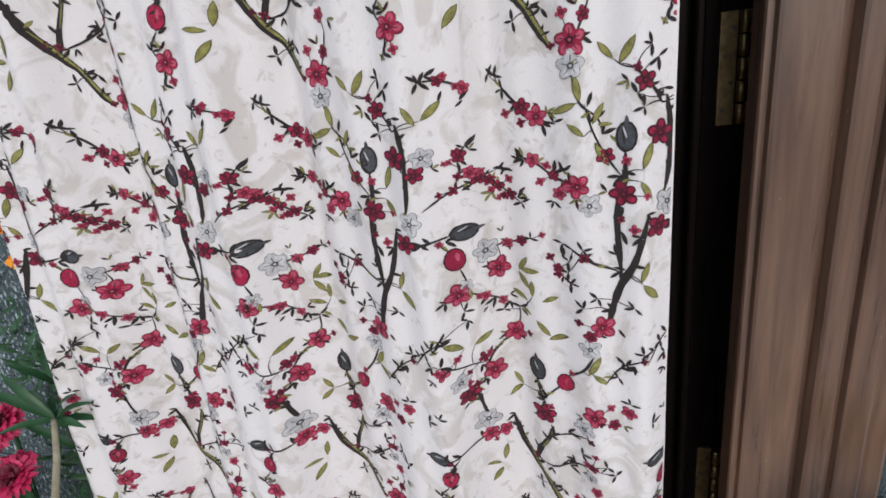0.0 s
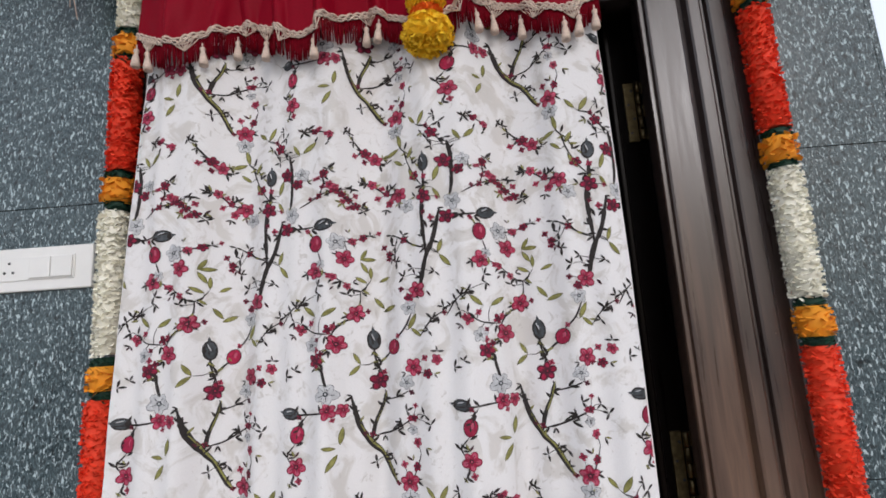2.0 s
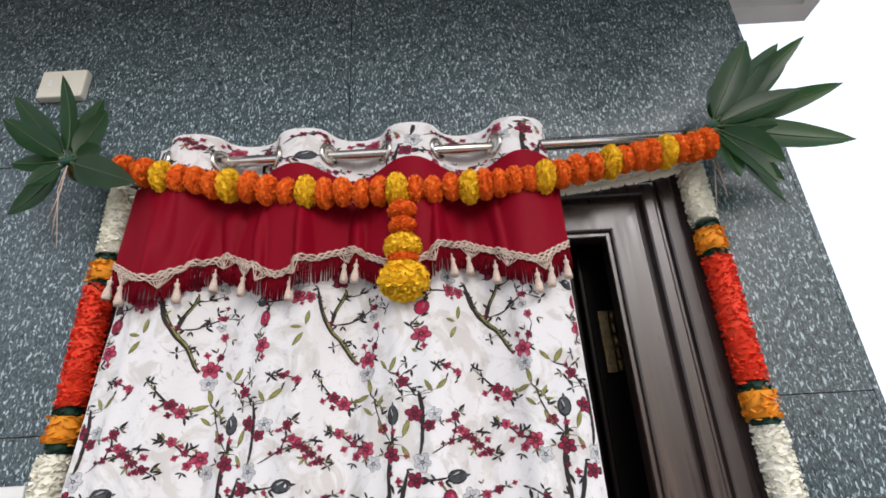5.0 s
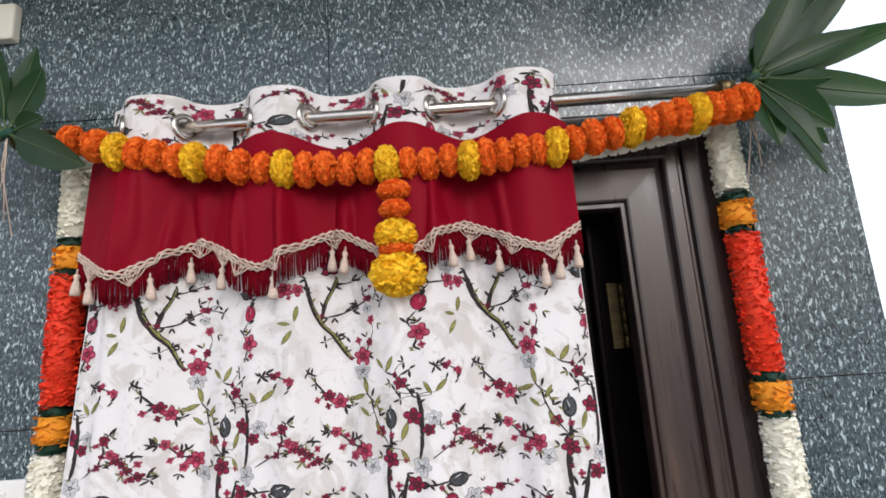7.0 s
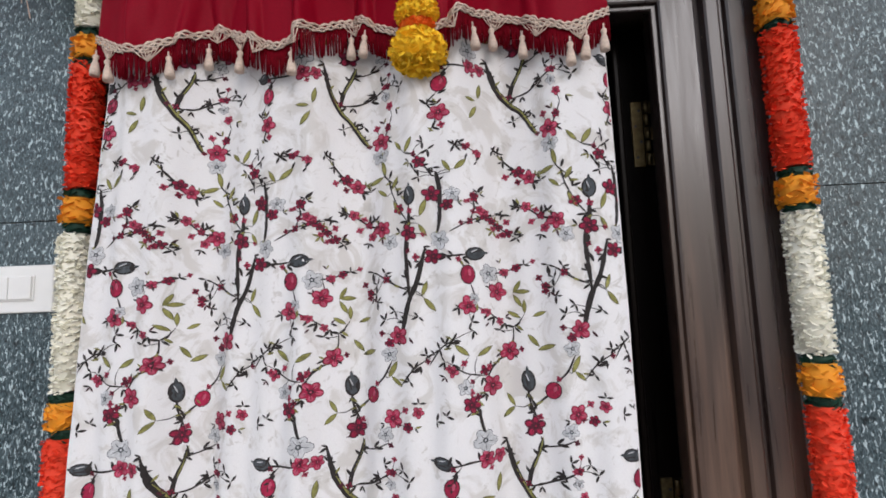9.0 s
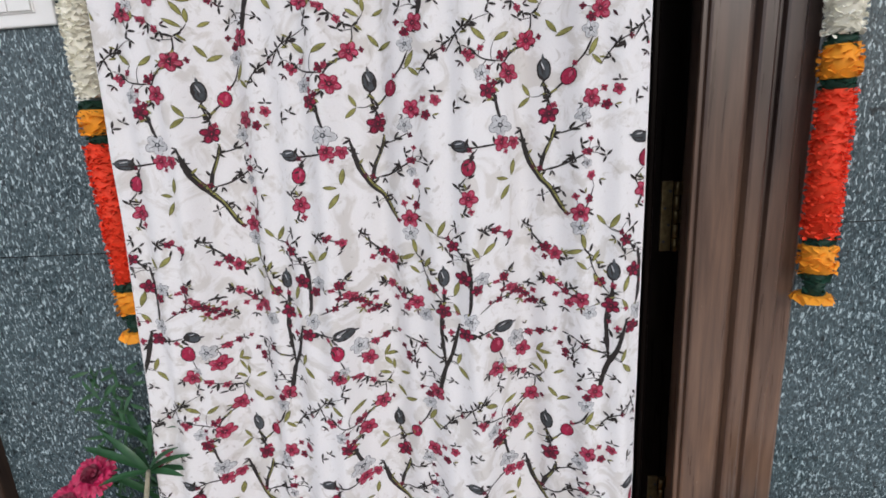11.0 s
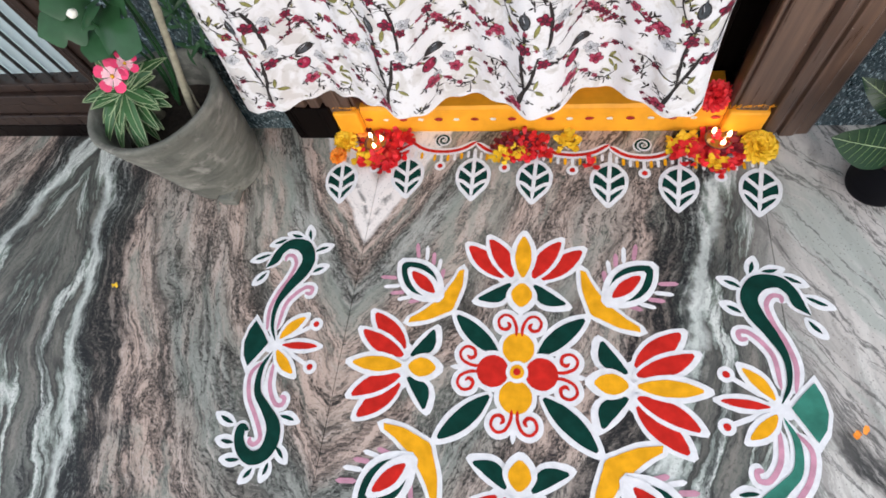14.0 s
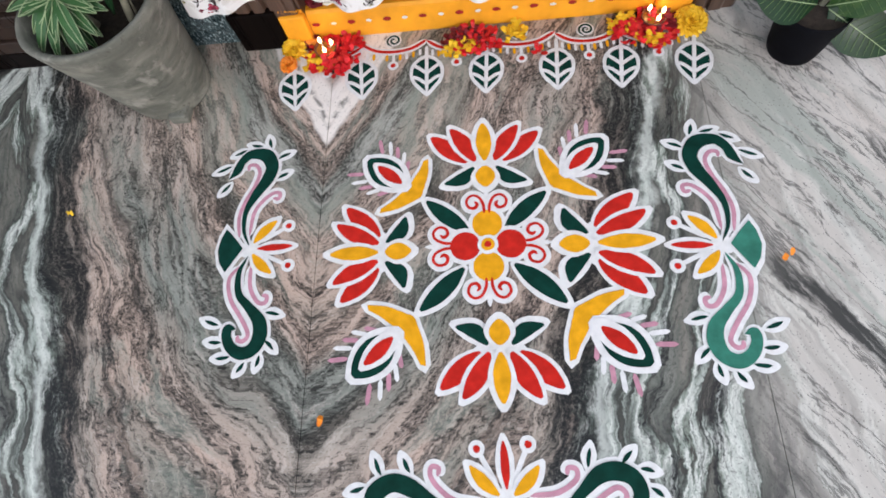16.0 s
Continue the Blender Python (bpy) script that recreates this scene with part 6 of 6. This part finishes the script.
M_LEAF_B = leaf_mat("strap_leaf", (0.045, 0.115, 0.040), (0.30, 0.40, 0.20))
M_EDGE = plain("pale_leaf_edge", (0.32, 0.41, 0.22), 0.5, 0, 0.2, 60, 0)
M_STALK = plain("pale_stalk", (0.30, 0.28, 0.20), 0.7, 0, 0.3, 60, 0.3)
M_CROTON = leaf_mat("croton_green", (0.007, 0.032, 0.011), (0.05, 0.09, 0.03), 0.12)
M_CROTON_M = leaf_mat("croton_mid_green", (0.022, 0.064, 0.015), (0.12, 0.18, 0.04), 0.2)
M_CROTON_Y = leaf_mat("croton_yellow", (0.075, 0.165, 0.022), (0.80, 0.62, 0.02), 0.95)
M_VEIN_G = plain("pale_green_vein", (0.13, 0.21, 0.07), 0.5, 0, 0.2, 60, 0)
M_VEIN_Y = plain("yellow_vein", (0.72, 0.58, 0.05), 0.5, 0, 0.2, 60, 0)


def pot(parent, base, top, r0, r1, h, material, lip, label, soil_drop):
    """A tapered pot whose mouth may sit a little off its base."""
    bm = bmesh.new()
    prof = [(0.0, 0.0), (r0 * 0.97, 0.0), (r0, 0.006)] + [(lerp(r0, r1, t), h * t) for t in (0.1, 0.25, 0.4, 0.55, 0.7, 0.85, 0.96)] + \
           [(r1, h), (r1 - lip * 0.3, h + 0.004), (r1 - lip, h), (lerp(r0, r1, 0.85) - lip, h * 0.85), (lerp(r0, r1, 0.6) - lip, h * 0.6)]
    lathe(bm, prof, 56, (0, 0, 0), 0, 0.018 if lip > 0.01 else 0.0)
    for v in bm.verts:
        t = v.co.z / h
        v.co.x += lerp(base[0], top[0], t)
        v.co.y += lerp(base[1], top[1], t)
    body = part("pot", bm, material, parent, label, smooth=True)
    bm = bmesh.new()
    zs = h - soil_drop
    rs = lerp(r0, r1, zs / h) - lip * 0.9
    lathe(bm, [(0.0, 0.006), (rs * 0.5, 0.004), (rs, 0.0)], 40, (0, 0, 0), 0, 0.05)
    for v in bm.verts:
        v.co.x += lerp(base[0], top[0], zs / h)
        v.co.y += lerp(base[1], top[1], zs / h)
        v.co.z += zs + 0.004 * noise.noise(v.co * 40)
    part("soil", bm, M_SOIL, parent, "dark damp potting soil", smooth=True)
    return body


def daisy(parent, c, r, face, name="flower"):
    """A chrysanthemum: rings of narrow petals, dark at the heart."""
    bm = bmesh.new()
    for ring in range(5):
        n = 22 - ring * 3
        for k in range(n):
            a = 6.283 * k / n + ring * 0.37
            e = -0.05 + ring * 0.26
            d = Vector((math.cos(a) * math.cos(e), math.sin(a) * math.cos(e), math.sin(e)))
            nf = len(bm.faces)
            petal_fan(bm, d * r * 0.10, d, Vector((-math.sin(a), math.cos(a), 0)), r * (1.0 - ring * 0.14) * random.uniform(0.9, 1.05), r * 0.30, random.uniform(0.02, 0.14))
            bm.faces.ensure_lookup_table()
            for f in bm.faces[nf:]:
                f.material_index = 1 if ring > 2 else 0
    lathe(bm, [(0.0, 0.0), (r * 0.16, 0.0), (r * 0.13, r * 0.22), (0.0, r * 0.26)], 10, (0, 0, 0), 1)
    ob = part(name, bm, (M_MUM, M_MUM_DARK), parent, "magenta chrysanthemum with a dark heart")
    ob.matrix_basis = Matrix.Translation(c) @ Vector(face).to_track_quat("Z", "Y").to_matrix().to_4x4()


def lobed(bm, base, tip, width, face, mi=0):
    """A broad leaf with blunt lobes along both sides."""
    base, tip = Vector(base), Vector(tip)
    d = tip - base
    ln = d.length
    d.normalize()
    across = d.cross(Vector(face)).normalized()
    nrm = across.cross(d).normalized()
    rows = []
    for i in range(25):
        t = i / 24
        w = width * 0.5 * math.sin(math.pi * t ** 0.8) ** 0.6 * (0.55 + 0.45 * abs(math.cos(t * 8.2))) + 0.001
        c = base + d * ln * t + nrm * 0.10 * ln * math.sin(math.pi * t)
        rows.append((bm.verts.new(c + across * w - nrm * w * 0.25), bm.verts.new(c), bm.verts.new(c - across * w - nrm * w * 0.25)))
    for a, b in zip(rows, rows[1:]):
        for j in range(2):
            f = bm.faces.new((a[j], a[j + 1], b[j + 1], b[j]))
            f.smooth, f.material_index = True, mi


p1 = thing("potted_flowers", "weathered cement pot planted with magenta chrysanthemums and a pink adenium", "potted plant", at=(-0.035, 0, 0))
pot(p1, (-0.800, -0.138), (-0.795, -0.168), 0.108, 0.154, 0.310, M_POT, 0.016, "weathered grey cement pot", 0.095)
bm = bmesh.new()
box(bm, -0.775, -0.725, -0.262, -0.215, 0.0, 0.030, 0.005)
part("foot", bm, M_POT, p1)
MUMS = ((-0.692, -0.130, 0.690), (-0.740, -0.150, 0.640), (-0.668, -0.160, 0.606))
for c in MUMS:
    daisy(p1, c, 0.038, (0.12, -0.75, 0.75))
bm = bmesh.new()
lathe(bm, [(0.0, 0.0), (0.008, 0.004), (0.010, 0.012), (0.0, 0.018)], 10)
part("bud", bm, M_IVORY, p1, "pale closed bud").matrix_basis = Matrix.Translation((-0.776, -0.180, 0.532))
for c in MUMS + ((-0.776, -0.180, 0.532),):
    bm = bmesh.new()
    tube(bm, smooth_line([(-0.795, -0.12, 0.235), (lerp(-0.795, c[0], 0.4), -0.105, 0.36), (c[0], c[1] + 0.012, c[2] - 0.01)], 6), 0.0035, 6)
    part("stem", bm, M_LEAF_A, p1)
for base, tip, w in (((-0.800, -0.13, 0.495), (-0.680, -0.195, 0.468), 0.105), ((-0.800, -0.13, 0.500), (-0.885, -0.19, 0.505), 0.090), ((-0.79, -0.12, 0.47), (-0.800, -0.21, 0.455), 0.085),
                     ((-0.78, -0.12, 0.52), (-0.740, -0.20, 0.530), 0.075), ((-0.79, -0.11, 0.53), (-0.850, -0.17, 0.545), 0.075), ((-0.77, -0.11, 0.50), (-0.700, -0.13, 0.530), 0.080),
                     ((-0.79, -0.11, 0.44), (-0.740, -0.17, 0.430), 0.080), ((-0.79, -0.11, 0.44), (-0.870, -0.15, 0.440), 0.080)):
    bm = bmesh.new()
    lobed(bm, base, tip, w, (0.1, -0.75, 0.65))
    part("leaf", bm, M_LEAF_A, p1)
# adenium
AD = Vector((-0.828, -0.178, 0.345))
bm = bmesh.new()
tube(bm, [(-0.835, -0.150, 0.232), (-0.842, -0.155, 0.275), AD + Vector((0, 0, 0.01))], [0.013, 0.010, 0.006], 8)
part("stem", bm, M_STALK, p1)
for k in range(34):
    a = 6.283 * k / 17 + random.uniform(-0.12, 0.12)
    ln = random.uniform(0.085, 0.130) * (1.0 if k < 17 else 0.75)
    tip = AD + Vector((math.cos(a) * ln, math.sin(a) * ln * 0.85, random.uniform(-0.060, 0.030) + 0.05 * math.sin(a)))
    tip.y = min(tip.y, -0.02)
    bm = bmesh.new()
    face = Vector((0, -0.35, 1))
    blade(bm, AD + Vector((0, 0, random.uniform(-0.02, 0.01))), tip, 0.027, face, 0.10, True, 8, 0.15)
    ob = part("leaf", bm, (M_LEAF_B, M_EDGE), p1, "green strap leaf with a pale edge")
    bm = bmesh.new()
    for s in (-1, 1):
        d = (tip - AD).normalized()
        ac = d.cross(face).normalized()
        nr = ac.cross(d).normalized()
        pts = []
        for i in range(9):
            t = i / 8
            w = 0.0135 * math.sin(math.pi * t ** 0.85) ** 0.8 + 0.0005
            pts.append(AD + (tip - AD) * t + ac * s * w + nr * (0.10 * (tip - AD).length * math.sin(math.pi * t * 0.9) + 0.15 * w + 0.0006))
        tube(bm, pts, 0.0009, 4)
    part("leaf_edge", bm, M_EDGE, ob)


def five_petals(parent, c, r, face):
    bm = bmesh.new()
    for k in range(5):
        a = 6.283 * k / 5
        d = Vector((math.cos(a), math.sin(a), 0.18)).normalized()
        ac = Vector((-math.sin(a), math.cos(a), 0))
        base = [bm.verts.new(d * r * t + ac * r * w * 0.5 + Vector((0, 0, 0.10 * r * math.sin(3 * t)))) for t, w in ((0.08, 0.12), (0.5, 0.62), (0.82, 0.72), (1.0, 0.30))]
        other = [bm.verts.new(d * r * t - ac * r * w * 0.5 + Vector((0, 0, 0.10 * r * math.sin(3 * t)))) for t, w in ((0.08, 0.12), (0.5, 0.62), (0.82, 0.72), (1.0, 0.30))]
        for i in range(3):
            f = bm.faces.new((base[i], base[i + 1], other[i + 1], other[i]))
            f.material_index = 1 if i == 0 else 0
        mid = [bm.verts.new(d * r * t + s * ac * r * w + Vector((0, 0, 0.10 * r * math.sin(3 * t) + 0.0012))) for t, w, s in ((0.15, 0.06, 1), (0.55, 0.10, 1), (0.55, 0.10, -1), (0.15, 0.06, -1))]
        bm.faces.new(mid).material_index = 1
    lathe(bm, [(0.0, 0.002), (r * 0.12, 0.004), (0.0, 0.012)], 8, (0, 0, 0), 2)
    ob = part("flower", bm, (M_ROSE, M_ROSE_PALE, M_PETAL_YEL), parent, "bright pink adenium flower with a pale throat")
    ob.matrix_basis = Matrix.Translation(c) @ Vector(face).to_track_quat("Z", "Y").to_matrix().to_4x4()


five_petals(p1, (-0.795, -0.200, 0.408), 0.036, (0.25, -0.75, 0.7))
five_petals(p1, (-0.768, -0.178, 0.420), 0.026, (0.7, -0.4, 0.6))
bm = bmesh.new()
tube(bm, smooth_line([AD, (-0.815, -0.188, 0.385), (-0.796, -0.196, 0.404)], 4), 0.004, 6)
part("stem", bm, M_LEAF_B, p1)
# a bare leaning stalk with a tuft of narrow leaves
bm = bmesh.new()
tube(bm, smooth_line([(-0.748, -0.150, 0.215), (-0.724, -0.152, 0.285), (-0.672, -0.150, 0.415), (-0.618, -0.150, 0.550), (-0.592, -0.140, 0.630), (-0.578, -0.130, 0.700)], 6), [0.0095 - 0.00018 * i for i in range(31)], 8)
part("stalk", bm, M_STALK, p1, "bare pale leaning stalk")
bm = bmesh.new()
tube(bm, smooth_line([(-0.735, -0.140, 0.215), (-0.695, -0.135, 0.38), (-0.650, -0.12, 0.50)], 5), 0.0028, 6)
part("stalk", bm, M_STALK, p1)
for k in range(22):
    a = random.uniform(0, 6.283)
    c = Vector((-0.580, -0.125, 0.695)) if k < 13 else Vector((-0.600, -0.09, 0.60 + 0.02 * (k - 13)))
    ln = random.uniform(0.08, 0.15)
    tip = c + Vector((math.cos(a) * ln, math.sin(a) * ln * 0.5, random.uniform(-0.05, 0.09)))
    tip.y = min(tip.y, -0.012)
    bm = bmesh.new()
    blade(bm, c, tip, 0.012, (0, -0.5, 1), 0.12, False, 7)
    part("leaf", bm, M_LEAF_A, p1)
bm = bmesh.new()
for k in range(190):
    c = Vector((random.uniform(-0.73, -0.63), random.uniform(-0.06, -0.03), random.uniform(0.32, 0.88)))
    a = random.uniform(0, 6.283)
    tip = c + Vector((math.cos(a) * 0.035, random.uniform(-0.03, 0.01), math.sin(a) * 0.035))
    blade(bm, c, tip, 0.007, (0, -1, 0.3), 0.1, False, 4)
tagged(part("foliage", bm, M_LEAF_A, p1, "fine dark background foliage"), kind="stuff")

# croton in a black nursery pot
p2 = thing("potted_croton", "croton with yellow-veined leaves in a small black plastic pot", "potted plant")
pot(p2, (0.742, -0.165), (0.737, -0.162), 0.056, 0.074, 0.122, M_BLACKPOT, 0.004, "black plastic nursery pot", 0.012)
STEM = Vector((0.755, -0.150, 0.14))
TOP = Vector((0.740, -0.155, 0.465))
bm = bmesh.new()
tube(bm, smooth_line([(0.745, -0.155, 0.100), STEM, (0.750, -0.145, 0.24), TOP], 5), [0.007 - 0.0002 * i for i in range(16)], 7)
part("stem", bm, M_STALK, p2)
CROTON = (((0.735, -0.16, 0.462), (0.545, -0.18, 0.606), 0.150, 1),
          ((0.745, -0.15, 0.420), (0.788, -0.16, 0.560), 0.048, 1),
          ((0.765, -0.15, 0.405), (0.872, -0.16, 0.530), 0.135, 1),
          ((0.748, -0.16, 0.311), (0.860, -0.21, 0.300), 0.105, 3),
          ((0.725, -0.17, 0.134), (0.560, -0.19, 0.200), 0.090, 0),
          ((0.748, -0.17, 0.128), (0.875, -0.20, 0.190), 0.070, 2),
          ((0.750, -0.18, 0.128), (0.905, -0.24, 0.045), 0.095, 0),
          ((0.715, -0.16, 0.330), (0.703, -0.20, 0.240), 0.085, 2),
          ((0.738, -0.15, 0.357), (0.650, -0.17, 0.350), 0.065, 0),
          ((0.756, -0.14, 0.266), (0.660, -0.14, 0.248), 0.045, 0),
          ((0.745, -0.12, 0.156), (0.615, -0.08, 0.237), 0.055, 0),
          ((0.756, -0.15, 0.223), (0.845, -0.18, 0.262), 0.065, 0),
          ((0.755, -0.15, 0.139), (0.690, -0.15, 0.256), 0.055, 0),
          ((0.765, -0.14, 0.340), (0.885, -0.12, 0.348), 0.065, 0),
          ((0.755, -0.16, 0.133), (0.765, -0.17, 0.235), 0.055, 0))
for base, tip, w, kind in CROTON:
    bm = bmesh.new()
    face = Vector((random.uniform(-0.2, 0.1), -0.90, 0.55))
    blade(bm, base, tip, w, face, 0.08, True, 12, 0.12, 0.002)
    bt, tp = Vector(base), Vector(tip)
    d = (tp - bt).normalized()
    ac = d.cross(face).normalized()
    nr = ac.cross(d).normalized()
    ob = part("leaf", bm, ((M_CROTON, M_CROTON_Y, M_CROTON_M, M_CROTON)[kind], M_VEIN_Y if kind in (1, 3) else M_EDGE), p2, ("dark green leaf with pale veins", "yellow and green blotched leaf", "mid green leaf", "dark green leaf with bold yellow veins")[kind])
    bm = bmesh.new()
    ln = (tp - bt).length
    for j in range(9):
        t = 0.12 + j * 0.085
        for s in (-1, 1):
            hw = w * 0.5 * math.sin(math.pi * (t + 0.07) ** 0.85) ** 0.8 * 0.86
            bend = 0.08 * ln * math.sin(math.pi * t * 0.9)
            a = bt + d * ln * t + nr * (bend + 0.0012)
            e = bt + d * ln * (t + 0.09) + ac * s * hw + nr * (0.08 * ln * math.sin(math.pi * (t + 0.09) * 0.9) + 0.12 * hw + 0.0016)
            tube(bm, [a, a.lerp(e, 0.55) + nr * 0.0004, e], [0.0022, 0.0018, 0.0008] if kind == 1 else [0.0011, 0.0009, 0.0005] if kind == 3 else [0.0007, 0.0005, 0.0003], 4, True, 0, 0.4)
    part("vein", bm, M_VEIN_Y if kind in (1, 3) else M_VEIN_G, ob)

# ---- switch plate, junction box, glazed door beside, and the view outside ----
sw = thing("switch_plate", "white plastic switch plate with a socket and a rocker switch", "switch")
bm = bmesh.new()
box(bm, -0.930, -0.690, -0.010, 0.0, 1.548, 1.637, 0.003)
part("plate", bm, M_SWITCH, sw)
bm = bmesh.new()
box(bm, -0.905, -0.725, -0.0125, -0.0101, 1.570, 1.618, 0.001)
part("insert", bm, M_SWITCH, sw)
for x0 in (-0.772, -0.818):
    bm = bmesh.new()
    box(bm, x0, x0 + 0.044, -0.0165, -0.0126, 1.573, 1.616, 0.0015)
    part("rocker", bm, M_SWITCH, sw)
bm = bmesh.new()
for dx, dz in ((0.0, 0.012), (-0.009, -0.007), (0.009, -0.007)):
    bmesh.ops.create_cone(bm, cap_ends=True, segments=10, radius1=0.0028, radius2=0.0028, depth=0.002, matrix=Matrix.Translation((-0.862 + dx, -0.0126, 1.594 + dz)) @ Matrix.Rotation(math.pi / 2, 4, "X"))
part("socket_hole", bm, M_SLOT, sw)
bx = thing("junction_box", "cream plastic junction box cover high on the granite", "junction box")
bm = bmesh.new()
box(bm, -0.911, -0.796, -0.022, 0.0, 2.532, 2.618, 0.004)
part("cover", bm, M_CREAM, bx)
bm = bmesh.new()
box(bm, -0.886, -0.876, -0.0235, -0.0221, 2.565, 2.587)
part("embossed_mark", bm, M_SWITCH, bx)

d2 = thing("door_2", "dark wooden door frame with a barred frosted pane", "door", kind="structure")
for x0, x1 in ((SIDE_X - 0.085, SIDE_X), (-2.05, -1.965)):
    bm = bmesh.new()
    box(bm, x0, x1, -0.030, 0.10, 0.0, 2.2, 0.004)
    box(bm, x0 + 0.025, x0 + 0.05, -0.038, -0.0301, 0.0, 2.2, 0.003)
    part("jamb", bm, M_ESPRESSO, d2)
bm = bmesh.new()
box(bm, -1.964, SIDE_X - 0.086, -0.030, 0.10, 2.12, 2.2, 0.004)
part("head", bm, M_ESPRESSO, d2)
bm = bmesh.new()
for z0, z1, y in ((0.056, 0.095, -0.030), (0.096, 0.140, -0.020), (0.141, 0.175, -0.028), (0.176, 0.205, -0.012)):
    box(bm, -1.964, SIDE_X - 0.086, y, 0.09, z0, z1, 0.004)
part("bottom_rail", bm, M_ESPRESSO, d2)
M_FROST = plain("frosted_glass", (0.42, 0.52, 0.54), 0.25, 0, 0.06, 5, 0.03)
bm = bmesh.new()
box(bm, -1.964, SIDE_X - 0.086, 0.030, 0.036, 0.206, 2.119)
part("pane", bm, M_FROST, d2, "pale blue frosted pane")
for k in range(13):
    x = -1.93 + k * 0.062
    bm = bmesh.new()
    tube(bm, [(x, 0.012, 0.205), (x, 0.012, 2.12)], 0.005, 6)
    part("bar", bm, M_SLOT, d2)

# beyond the wall's end: a low boundary wall and greenery
bm = bmesh.new()
box(bm, 3.2, 9.0, 2.9, 3.05, -0.16, 1.50)
box(bm, 3.15, 9.05, 2.86, 3.09, 1.50, 1.58, 0.01)
tagged(part("boundary_wall", bm, plain("faded_pink_plaster", (0.52, 0.36, 0.30), 0.85, 0, 0.15, 4, 0.2)), "low faded pink boundary wall with a coping", "wall", kind="structure")
tree = thing("shrub", "leafy green shrub showing over the boundary wall", "shrub", at=(0, 0, 0))
bm = bmesh.new()
for k in range(6):
    tube(bm, smooth_line([(4.6 + 0.1 * k, 3.5, -0.16), (4.5 + 0.2 * k, 3.5, 0.9), (4.2 + 0.35 * k, 3.5 + 0.1 * (k % 3), 1.7)], 4), [0.05 - 0.003 * i for i in range(9)], 6)
part("trunk", bm, M_STALK, tree)
bm = bmesh.new()
for k in range(1500):
    a, q = random.uniform(0, 6.283), random.random() ** 0.5
    c = Vector((5.0 + 1.5 * q * math.cos(a), 3.5 + 0.4 * q * math.sin(a), 1.55 + 0.45 * random.random() * (1.25 - q)))
    t = random.uniform(0, 6.283)
    blade(bm, c, c + Vector((math.cos(t) * 0.14, random.uniform(-0.05, 0.05), math.sin(t) * 0.12)), 0.03, (0, -1, 0.4), 0.05, False, 3)
tagged(part("crown", bm, M_LEAF_A, tree), kind="stuff")
